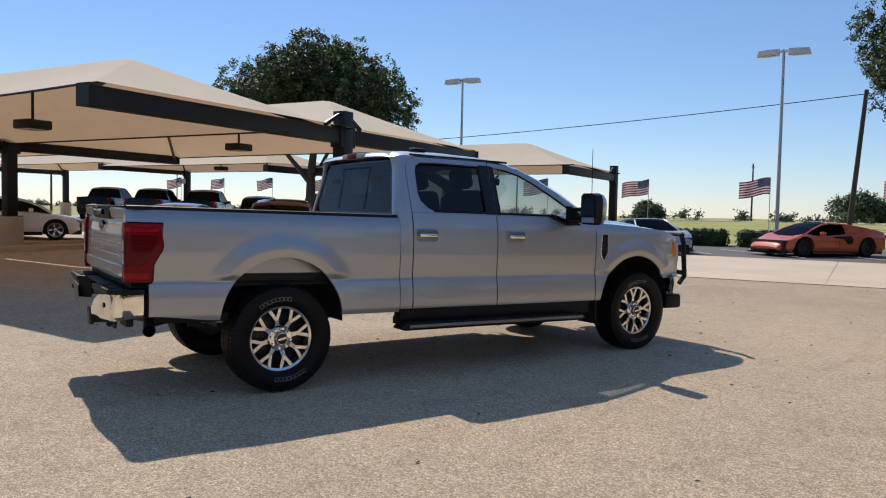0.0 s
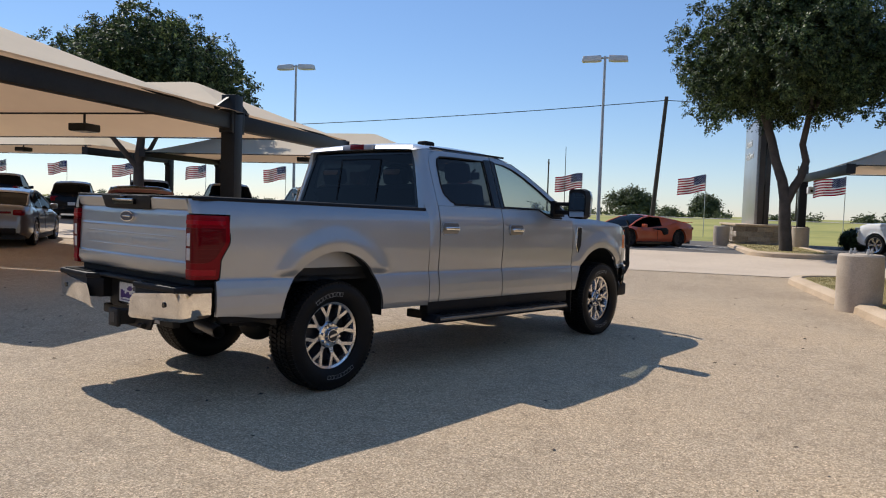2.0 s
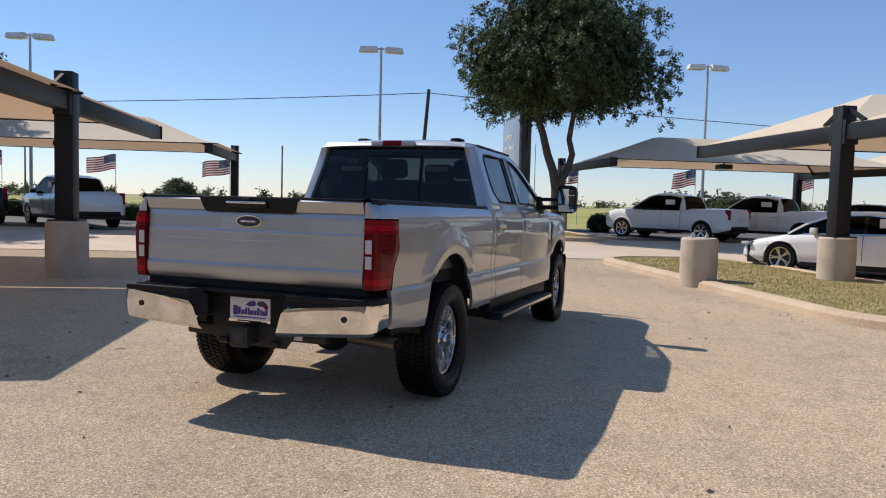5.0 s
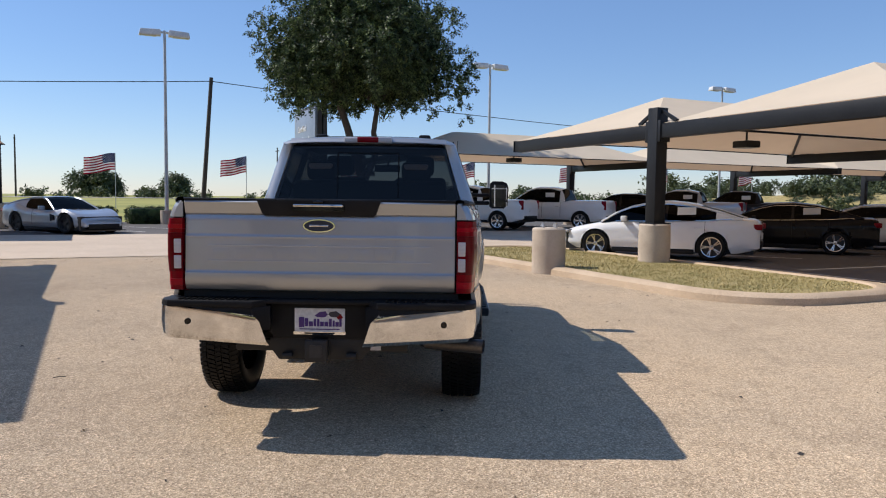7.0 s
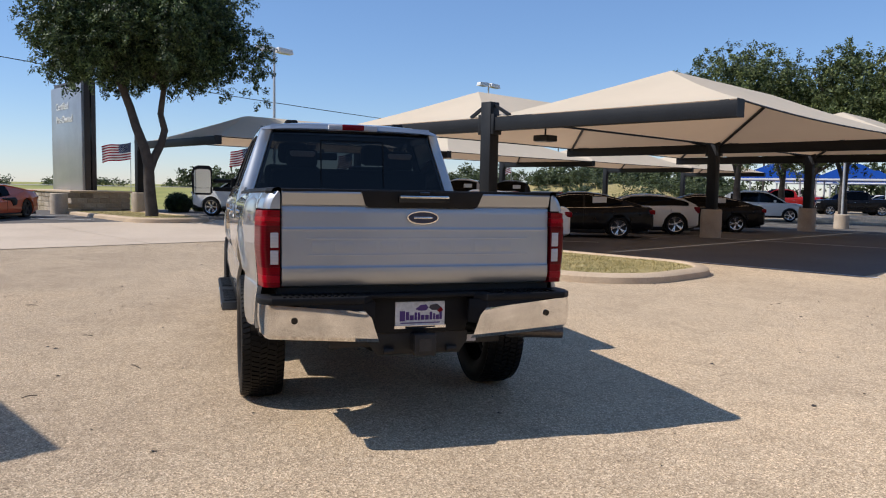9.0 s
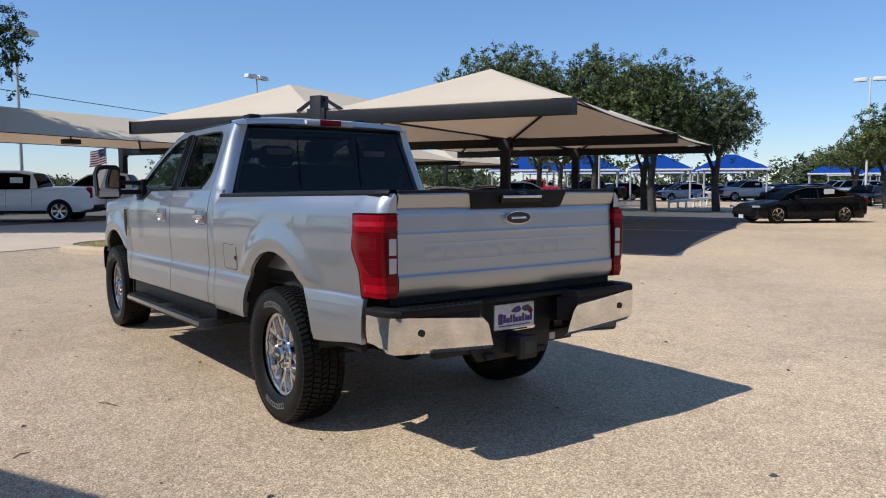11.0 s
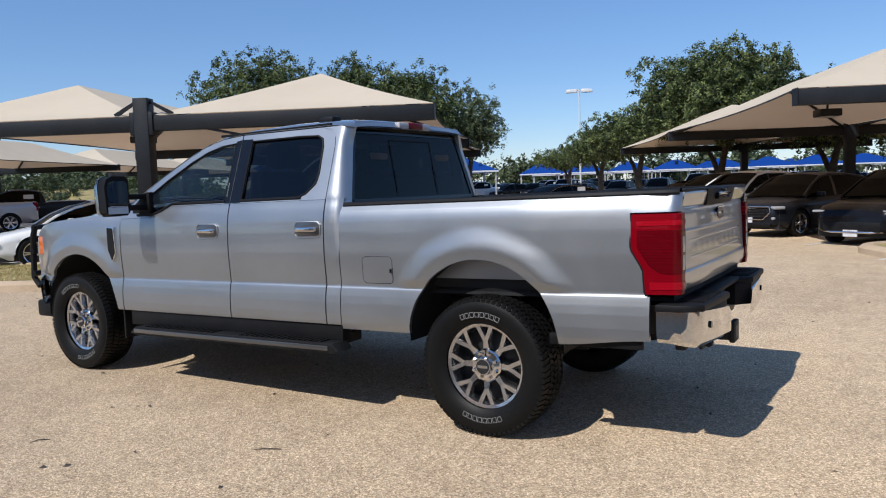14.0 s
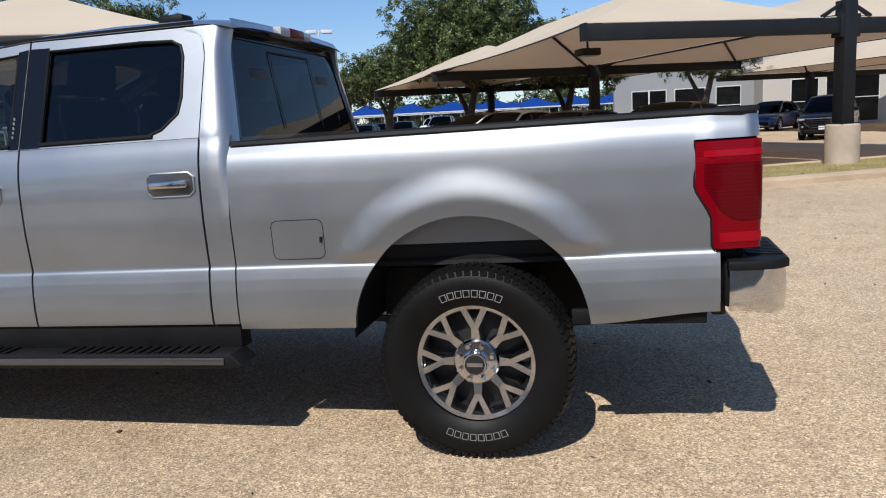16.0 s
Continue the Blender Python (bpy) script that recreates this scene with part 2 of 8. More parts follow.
M_STEEL = grainy("dark_painted_steel", (0.008, 0.0085, 0.010), (0.015, 0.016, 0.018), 5, 0.5, 0.08, 1.2)
M_STEEL.node_tree.nodes["Principled BSDF"].inputs["Specular IOR Level"].default_value = 0.3
scuff = noise_tex(M_STEEL, 2.3, 9, 0.72)
base_in = nodes(M_STEEL)[2].inputs["Base Color"]
color_in(M_STEEL, mix(M_STEEL, ramp(M_STEEL, scuff.outputs["Fac"], [(0.655, (0, 0, 0)), (0.70, (1, 1, 1))]), base_in.links[0].from_socket, (0.075, 0.08, 0.085)))
M_GALV = grainy("galvanised_steel", (0.42, 0.43, 0.43), (0.55, 0.55, 0.54), 5, 0.5, 0.05, 2, 0.3)
M_LAMPW = grainy("lamp_housing_paint", (0.6, 0.6, 0.58), (0.72, 0.72, 0.7), 5, 0.5, 0.05, 2)
M_WOOD = grainy("creosoted_pole", (0.05, 0.04, 0.035), (0.09, 0.075, 0.06), 6, 0.9, 0.4, 1)
M_BARK = grainy("live_oak_bark", (0.05, 0.04, 0.034), (0.10, 0.082, 0.068), 9, 0.95, 0.9, 3)


def fabric(name, top, back, through_=0.32):
    """Knitted shade cloth: lit from above and glowing a little through."""
    m = material(name, top, 0.9, 0, 0, 0.1)
    n, l, b = nodes(m)
    weave = noise_tex(m, 90, 2)
    fold = noise_tex(m, 0.7, 3)
    c = ramp(m, fold.outputs["Fac"], [(0.3, tuple(k * 0.92 for k in top)), (0.7, top)])
    color_in(m, c)
    bump(m, weave.outputs["Fac"], 0.15, 0.004)
    tr = n.new("ShaderNodeBsdfTranslucent")
    tr.inputs["Color"].default_value = (*back, 1)
    s = n.new("ShaderNodeMixShader")
    s.inputs["Fac"].default_value = through_
    l.new(b.outputs["BSDF"], s.inputs[1])
    l.new(tr.outputs["BSDF"], s.inputs[2])
    l.new(s.outputs["Shader"], n["Material Output"].inputs["Surface"])
    return m


M_SHADE = fabric("tan_shade_cloth", (0.69, 0.59, 0.45), (0.84, 0.56, 0.35), 0.20)
M_BLUE = fabric("blue_shade_cloth", (0.012, 0.07, 0.34), (0.012, 0.07, 0.3))


def leaves(name, dark, light):
    m = material(name, dark, 0.5, 0, 0, 0.25)
    n, l, b = nodes(m)
    g = n.new("ShaderNodeNewGeometry")
    c = ramp(m, g.outputs["Random Per Island"], [(0.0, dark), (0.6, tuple(lerp(p, q, 0.36) for p, q in zip(dark, light))), (1.0, light)])
    patch = noise_tex(m, 0.9, 3, 0.6)
    spray = noise_tex(m, 4.5, 2, 0.5)
    c = mix(m, 1.0, c, ramp(m, patch.outputs["Fac"], [(0.36, (0.66, 0.67, 0.66)), (0.5, (0.95, 0.95, 0.92)), (0.64, (1.3, 1.28, 1.18))]), "MULTIPLY")
    c = mix(m, 1.0, c, ramp(m, spray.outputs["Fac"], [(0.36, (0.62, 0.64, 0.62)), (0.5, (0.98, 0.98, 0.96)), (0.66, (1.45, 1.42, 1.26))]), "MULTIPLY")
    color_in(m, c)
    tr = n.new("ShaderNodeBsdfTranslucent")
    l.new(c, tr.inputs["Color"])
    s = n.new("ShaderNodeMixShader")
    s.inputs["Fac"].default_value = 0.25
    l.new(b.outputs["BSDF"], s.inputs[1])
    l.new(tr.outputs["BSDF"], s.inputs[2])
    l.new(s.outputs["Shader"], n["Material Output"].inputs["Surface"])
    return m


M_OAK = leaves("oak_leaves", (0.013, 0.028, 0.012), (0.155, 0.21, 0.085))
M_ELM = leaves("elm_leaves", (0.026, 0.046, 0.018), (0.25, 0.29, 0.115))
M_PALE = leaves("pale_leaves", (0.060, 0.085, 0.045), (0.27, 0.31, 0.17))
M_HEDGE = leaves("hedge_leaves", (0.012, 0.026, 0.008), (0.045, 0.075, 0.022))
M_WOODS = leaves("far_woods_leaves", (0.055, 0.075, 0.036), (0.135, 0.16, 0.08))

# ---------- ground ----------
RISE = [(-4000, 0.7), (-600, 0.7), (-130, -0.03), (33.5, -0.03), (46, 0.02), (94, 1.05), (110, 1.05), (160, 0.6), (600, 0.7), (4000, 0.7)]


def gz(a, b):
    """The paving's gentle rise away from the aisle."""
    return min(0.62, max(0.0, 0.0085 * min(a, 33) + 0.018 * max(b - 8, 0) - 0.10)) * smooth_step(2.0, 14.0, max(a, b * 1.2))


def at_lot(x, y):
    return gz(0.891 * x + 0.454 * y, -0.454 * x + 0.891 * y)


bm = bmesh.new()
a_cuts = [-4000, -1500, -600, -300, -130, -60, 0, 4, 8, 12, 16, 20, 24, 28, 31, 33.5, 40, 46, 55, 65, 75, 85, 94, 110, 130, 160, 300, 600, 1500, 4000]
b_cuts = [-4000, -1500, -600, -300, -180, -120, -60, -30, -10, 0, 5, 10, 15, 20, 25, 30, 36, 42, 50, 60, 80, 120, 300, 600, 1500, 4000]
grid(bm, [[lot(a, b, along(RISE, a) - 0.02 + (gz(a, b) * (1 - smooth_step(33, 90, a)) if -90 < b < 90 else 0)) for a in a_cuts] for b in b_cuts])
structure("ground", bm, M_FIELD, "mown dry grass field beyond the car park")


def slab(name, a0, a1, b0, b1, z, material, label):
    bm = bmesh.new()
    grid(bm, [[lot(a, b, gz(a, b) + z) for a in span(a0, a1, 1.5)] for b in span(b0, b1, 1.5)])
    return structure(name, bm, material, label, 30)


slab("pavement", -75, 33, -125, 62, 0.0, M_PAVE, "tan exposed-aggregate car park paving")
# darker asphalt bays along the hedge
slab("road", 22.6, 32.6, -60, 40, 0.008, M_ASPH, "dark asphalt parking bays along the hedge")
# asphalt-dark slab under the canopies: deepens their shade by colour
slab("road", 0.2, 13.4, -40, -11.4, 0.005, M_ASPH, "parking bays under the canopies, darkened to deepen their shade")
# dry grass bank beyond the pickups
bm = bmesh.new()
rows = []
for x, y, h in ((93, -10, 0.9), (91.5, -18, 1.3), (90, -25, 1.5), (89, -32, 1.9), (86, -38, 2.3), (83.5, -44, 2.6), (81, -49, 2.5), (78.5, -54, 2.0), (77, -58, 1.0)):
    o = Vector((x + 5.5, y - 0.2, 0)).normalized()
    rows.append([Vector((x, y, 0)) + o * d + Vector((0, 0, lerp(0.05, h, f) + 0.3 * noise.noise(Vector((x * 0.2 + d, y * 0.2, 0))) * f)) for d, f in ((-9, 0.0), (-6.5, 0.25), (-4, 0.6), (-1.5, 0.9), (1, 1.0), (8, 0.95), (20, 0.2))])
grid(bm, rows)
bmesh.ops.recalc_face_normals(bm, faces=bm.faces)
if sum(f.normal.z for f in bm.faces) < 0:
    bmesh.ops.reverse_faces(bm, faces=bm.faces)
structure("ground", bm, M_GRASS, "dry grass bank behind the parked pickups", 60)
# highway on its bank
bm = bmesh.new()
grid(bm, [[lot(a, b, 1.09) for a in (95, 101, 102, 109)] for b in range(-900, 901, 60)])
structure("road", bm, M_ROAD, "pale concrete highway beyond the field")
# concrete aisle in cast slabs with open joints
aisle = slab("pavement", 13.45, 22.6, -60, 42, 0.003, M_PED, "pale concrete drive aisle in cast slabs")
for k in range(-10, 8):
    for i in range(2):
        bm = bmesh.new()
        a0, b0 = 13.46 + 4.57 * i, 4.6 * k - 4
        a1, b1 = a0 + 4.55, b0 + 4.58
        grid(bm, [[lot(a, b, gz(a, b) + 0.012) for a in span(a0, a1, 1.6)] for b in span(b0, b1, 1.6)])
        part("concrete_slab", bm, M_CONC, aisle, smooth=30)


def rounded(a0, a1, b0, b1, r, seg=8):
    pts = []
    for ca, cb, s in ((a1 - r, b1 - r, 0), (a0 + r, b1 - r, 90), (a0 + r, b0 + r, 180), (a1 - r, b0 + r, 270)):
        for k in range(seg + 1):
            t = radians(s + 90 * k / seg)
            pts.append((ca + r * math.cos(t), cb + r * math.sin(t)))
    return pts


def island(a0, a1, b0, b1, r, label, blades=6000):
    """A kerbed bed of dry grass."""
    up = gz((a0 + a1) / 2, (b0 + b1) / 2)
    outer, inner = rounded(a0, a1, b0, b1, r), rounded(a0 + 0.3, a1 - 0.3, b0 + 0.3, b1 - 0.3, r - 0.3)
    bm = bmesh.new()
    prof = [(0.0, -0.06), (0.02, 0.10), (0.08, 0.145), (0.26, 0.15), (0.3, 0.10)]
    rows = []
    for t, z in prof:
        q = t / 0.3
        row = [lot(lerp(o[0], i[0], q), lerp(o[1], i[1], q), z + up) for o, i in zip(outer, inner)]
        rows.append(row + row[:1])
    grid(bm, rows)
    bmesh.ops.remove_doubles(bm, verts=bm.verts, dist=1e-4)
    bmesh.ops.recalc_face_normals(bm, faces=bm.faces)
    kerb = structure("kerb", bm, M_KERB, "tan concrete kerb round a grass island", 40)
    turf = prismed([tuple(lot(a, b).xy) for a, b in inner], up, up + 0.12)
    structure("ground", turf, M_GRASS, label)
    rng = np.random.default_rng(int(abs(a0 * 31 + b0 * 17)) + 5)
    verts, faces = [], []
    for _ in range(blades):
        a, b = rng.uniform(a0 + 0.34, a1 - 0.34), rng.uniform(b0 + 0.34, b1 - 0.34)
        ca, cb = min(max(a, a0 + r), a1 - r), min(max(b, b0 + r), b1 - r)
        if math.hypot(a - ca, b - cb) > r - 0.36:
            continue
        p = lot(a, b, 0.118 + up)
        h, w, t = rng.uniform(0.012, 0.04), rng.uniform(0.004, 0.010), rng.uniform(0, 6.28)
        d = Vector((math.cos(t) * w, math.sin(t) * w, 0))
        lean = Vector((rng.uniform(-0.03, 0.03), rng.uniform(-0.03, 0.03), h))
        k = len(verts)
        verts += [p - d, p + d, p + lean]
        faces.append((k, k + 1, k + 2))
    if faces:
        me = bpy.data.meshes.new("grass")
        me.from_pydata([tuple(q) for q in verts], [], faces)
        me.materials.append(M_BLADE)
        tagged(new("grass", me), "short dry grass tufts on the island", "grass", kind="stuff")
    return kerb


island(1.9, 13.3, -10.2, -6.3, 1.5, "dry mown grass on the kerbed island", 26000)
island(-17.0, -6.2, -10.5, -7.5, 1.25, "dry mown grass on the kerbed island by the far canopy", 9000)
island(21.2, 31.0, -9.9, -6.9, 1.3, "dry shaded grass round the oak and the sign", 5000)
island(2.5, 13.0, 15.6, 18.2, 1.2, "dry grass on the island between the car rows", 3000)

# painted bay lines
bm = bmesh.new()
HEAD = 64.0
hd = Vector((math.cos(radians(HEAD)), math.sin(radians(HEAD)), 0))


def stripe(bm, p, d, length, w, z):
    n = Vector((-d.y, d.x, 0)) * w / 2
    q = p + d * length
    bm.faces.new([bm.verts.new((k.x, k.y, z)) for k in (p - n, q - n, q + n, p + n)])


for k in range(9):
    stripe(bm, lot(8.2, -11.6 - 3.25 * k), hd, 5.6, 0.1, 0.010)
    stripe(bm, lot(-10.5, -11.6 - 3.25 * k), hd, 5.6, 0.1, 0.006)
for b in (-11.5, -20.4, -29.0):
    stripe(bm, lot(-0.1, b), U, 7.4, 0.1, 0.010)
for k in range(-16, 10):
    stripe(bm, lot(23.0, 3.0 * k), hd, 5.8, 0.1, gz(25, 3.0 * k) + 0.05)
structure("trim", bm, M_LINE, "worn white parking bay lines")


# ---------- shade canopies ----------
Z_EAVE, Z_RIDGE, ARM, BAY, HIP = 3.12, 4.22, 5.9, 11.7, 2.75
BASES = set()


def pedestal(p, height=0.95, r=0.34, bolts=False):
    if (round(p.x, 1), round(p.y, 1)) in BASES:
        return
    BASES.add((round(p.x, 1), round(p.y, 1)))
    e = empty("concrete_pedestal", Matrix.Translation(p))
    tagged(e, "round tan concrete footing with bare anchor bolts" if bolts else "round tan concrete footing under a canopy column", "concrete footing", "canopy footings")
    bm = bmesh.new()
    prof = [(0.0, 0.0), (r, 0.0), (r, 0.25), (r * 1.01, height * 0.6), (r * 0.99, height - 0.03), (r - 0.03, height), (0.0, height)]
    lathe(bm, prof, 28, Matrix.Rotation(radians(90), 4, "X"))
    bmesh.ops.remove_doubles(bm, verts=bm.verts, dist=1e-4)
    part("footing", bm, M_PED, e, smooth=40)
    for k in range(4 if bolts else 0):
        t = radians(45 + 90 * k)
        bm = tubed((0.17 * math.cos(t), 0.17 * math.sin(t), height - 0.05), (0.17 * math.cos(t), 0.17 * math.sin(t), height + 0.09), 0.016, seg=8)
        tube(bm, (0.17 * math.cos(t), 0.17 * math.sin(t), height + 0.02), (0.17 * math.cos(t), 0.17 * math.sin(t), height + 0.05), 0.032, seg=6)
        part("bolt", bm, M_GALV, e, "rusted anchor bolt")


def canopy_frame(a, b, arms, back=0.0):
    """A steel column with beams to one or both sides."""
    p = lot(a + back, b, gz(a, b))
    pedestal(p)
    e = empty("steel_support", Matrix.Translation(p) @ Matrix.Rotation(radians(LOT), 4, "Z"))
    tagged(e, "dark steel canopy column with cantilever beams", "canopy support", "canopy supports")
    part("column", boxed(-0.15, 0.15, -0.15, 0.15, 0.97, 3.46, bevel=0.012), M_STEEL, e)
    part("base_plate", boxed(-0.24, 0.24, -0.24, 0.24, 0.95, 0.975), M_STEEL, e)
    for s in arms:
        reach = ARM + back
        x0, x1 = (0.15, reach) if s > 0 else (-reach, -0.15)
        bm = boxed(x0, x1, -0.11, 0.11, 2.80, 3.10, bevel=0.01)
        part("beam", bm, M_STEEL, e)
        bm = boxed(min(s * 0.15, s * 0.24), max(s * 0.15, s * 0.24), -0.14, 0.14, 2.72, 3.18, bevel=0.008)
        part("beam_bracket", bm, M_STEEL, e)
        bm = prismed([(s * 0.15, 3.36), (s * 0.15, 3.42), (s * 0.62, 3.17), (s * 0.58, 3.10)], -0.03, 0.03, axis="y")
        part("gusset", bm, M_STEEL, e)
        part("end_plate", boxed(min(s * reach, s * (reach + 0.015)), max(s * reach, s * (reach + 0.015)), -0.14, 0.14, 2.80, 3.12), M_STEEL, e)
    return e


def canopy(a0, a1, b0, b1, flap=(0, 0), material=None, label="tan shade cloth stretched in a hipped roof"):
    """A hipped cloth roof between two frames, with its rafters."""
    up = gz((a0 + a1) / 2, (b0 + b1) / 2)
    e = empty("shade_canopy", Matrix.Translation(lot((a0 + a1) / 2, (b0 + b1) / 2, up)) @ Matrix.Rotation(radians(LOT), 4, "Z"))
    tagged(e, label, "shade canopy", "shade canopies")
    ha, hb = abs(a1 - a0) / 2, abs(b1 - b0) / 2
    outward = 1 if a1 > a0 else -1
    rows = []
    NB = 44
    for i in range(NB + 1):
        s = -1 + 2 * i / NB
        bow = 0.32 * (1 - s * s)
        row = []
        db = (1 - abs(s)) * hb / HIP
        crease = 1 - min(db, 1.0)
        ts = [lerp(-1, -crease, j / 8) for j in range(8)] + [lerp(-crease, crease, j / 6) for j in range(7)] + [lerp(crease, 1, j / 8) for j in range(1, 9)]
        for t in ts:
            w = ha - (bow if t * outward > 0 else 0.0)
            da = 1 - abs(t)
            h = min(da, db, 1.0)
            sag = 0.10 * math.sin(math.pi * h) * (1 if h < 1 else 0)
            row.append(Vector((t * w, s * hb - (flap[0] if i == 0 else 0) + (flap[1] if i == NB else 0), Z_EAVE + (Z_RIDGE - Z_EAVE) * h - sag * 0.25)))
        rows.append(row)
    bm = bmesh.new()
    grid(bm, rows)
    bmesh.ops.remove_doubles(bm, verts=bm.verts, dist=1e-3)
    part("cloth", bm, material or M_SHADE, e, smooth=22)
    # hem round the edge
    bm = bmesh.new()
    for side_ in (0, -1):
        path_tube(bm, [r[side_] + Vector((0, 0, -0.02)) for r in rows], [0.018] * len(rows), 5)
    part("edge_cable", bm, M_STEEL, e)
    for sa in (-1, 1):
        for sb in (-1, 1):
            bm = tubed((sa * (ha - 0.12), sb * (hb - 0.05), Z_EAVE - 0.09), (0, sb * (hb - HIP), Z_RIDGE - 0.13), 0.045, seg=8)
            part("rafter", bm, M_STEEL, e)
    part("ridge", tubed((0, -(hb - HIP), Z_RIDGE - 0.1), (0, hb - HIP, Z_RIDGE - 0.1), 0.045, seg=8), M_STEEL, e)
    return e


def row_of_canopies(a, b_first, step, count, arms, back=0.0, stops=None):
    """Frames at even steps, or at the stops named, with a roof between each two."""
    stops = stops or [b_first + step * k for k in range(count)]
    for k, b in enumerate(stops):
        canopy_frame(a, b, arms, back)
        if k + 1 < len(stops):
            for s in arms:
                canopy(a + 0.08 * s, a + s * ARM, b, stops[k + 1], (0, 0) if k else ((0.05 if s > 0 else 0.30), 0) if step > 0 else (0, 0.05))


row_of_canopies(7.6, 4.72, BAY, 4, (-1, 1))
row_of_canopies(7.6, -9.45, -BAY, 3, (-1, 1), stops=[-9.45, -20.5, -28.9])
row_of_canopies(27.0, 4.85, BAY, 2, (-1,))
row_of_canopies(27.0, 19.3, BAY, 3, (-1,))
row_of_canopies(27.0, -9.7, -BAY, 5, (-1,), 1.1)
row_of_canopies(-11.0, -9.6, -BAY, 3, (-1, 1))
row_of_canopies(-11.0, 4.85, BAY, 3, (-1, 1))
row_of_canopies(-30.0, -9.6, BAY + 3, 2, (-1, 1))
row_of_canopies(-30.0, -21.3, -BAY, 2, (-1, 1))
pedestal(lot(7.2, -6.45), 0.90, 0.33, True)
pedestal(lot(28.9, -6.7, gz(28.9, -6.7)), 0.86, 0.33)


def canopy_lamp(a, b):
    e = empty("canopy_lamp", Matrix.Translation(lot(a, b, 3.04 + gz(a, b))) @ Matrix.Rotation(radians(LOT), 4, "Z"))
    tagged(e, "black box lamp hanging from a canopy ridge", "lamp", "canopy lamps")
    part("stem", tubed((0, 0, 0.1), (0, 0, 1.1), 0.03, seg=8), M_STEEL, e)
    part("housing", boxed(-0.28, 0.28, -0.26, 0.26, -0.04, 0.15, bevel=0.03), M_STEEL, e)
    part("diffuser", boxed(-0.22, 0.22, -0.2, 0.2, -0.055, -0.038), M_LAMPW, e, "frosted white lens")


for a, b in ((4.65, 10.6), (10.6, 10.6), (10.6, -15.3), (24.0, 10.7), (24.0, 25.1), (-8.0, -15.5), (24.0, -15.5)):
    canopy_lamp(a, b)


# ---------- trees ----------
def unit(v):
    return v / np.maximum(np.linalg.norm(v, axis=1), 1e-6)[:, None]


def foliage(name, blobs, count, size, material, seed, fill=0.55):
    """Many small leaves on short twigs that stand out from clumps: blobs are (centre, radii)."""
    rng = np.random.default_rng(seed)
    per = 26
    vol = np.array([r[0] * r[1] * r[2] for c, r in blobs]) ** 0.67
    pick = rng.choice(len(blobs), size=max(1, count // per), p=vol / vol.sum())
    cs = np.array([tuple(c) for c, r in blobs])
    rs = np.array([tuple(r) for c, r in blobs])
    d = unit(rng.normal(size=(len(pick), 3)) + np.array([0, 0, 0.25]))
    rad = rng.uniform(fill, 1.0, len(pick)) ** 0.5
    root = cs[pick] + d * rad[:, None] * rs[pick]
    reach = size * rng.uniform(2.2, 5.2, len(pick)) * (1.0 if size > 0.045 else 0.45)
    twig = unit(d + rng.normal(size=d.shape) * 0.55 + np.array([0, 0, -0.18]))
    f = rng.uniform(0, 1, (len(pick), per)) ** 0.8
    p = root[:, None, :] + twig[:, None, :] * (f * reach[:, None])[:, :, None]
    p = (p + rng.normal(size=p.shape) * (size * 1.05) + np.array([0, 0, -1.0]) * (f * f * reach[:, None] * 0.25)[:, :, None]).reshape(-1, 3)
    out = np.repeat(unit(d * 0.7 + np.array([0, 0, 0.45])), per, axis=0)
    n = len(p)
    nrm = unit(out + rng.normal(size=(n, 3)) * 0.55)
    u = unit(np.repeat(twig, per, axis=0) + rng.normal(size=(n, 3)) * 0.8)
    u = unit(u - (u * nrm).sum(1)[:, None] * nrm)
    w = np.cross(nrm, u)
    s = size * rng.uniform(0.6, 1.3, n)[:, None]
    verts = np.stack([p - u * s, p + w * s * 0.48, p + u * s, p - w * s * 0.48], 1).reshape(-1, 3)
    me = bpy.data.meshes.new(name)
    me.vertices.add(len(verts))
    me.vertices.foreach_set("co", verts.ravel())
    me.loops.add(n * 4)
    me.loops.foreach_set("vertex_index", np.arange(n * 4))
    me.polygons.add(n)
    me.polygons.foreach_set("loop_start", np.arange(n) * 4)
    me.polygons.foreach_set("loop_total", np.full(n, 4))
    me.update(calc_edges=True)
    me.validate()
    me.materials.append(material)
    return me


def tree(name, base, limbs, blobs, count, size, leaf, label, seed):
    e = empty(name, Matrix.Translation(base))
    tagged(e, label, "tree", "trees")
    bm = bmesh.new()
    for pts, rads in limbs:
        path_tube(bm, pts, rads, 10)
    part("trunk", bm, M_BARK, e, smooth=60)
    part("crown", foliage("crown", blobs, count, size, leaf, seed), None, e)
    return e


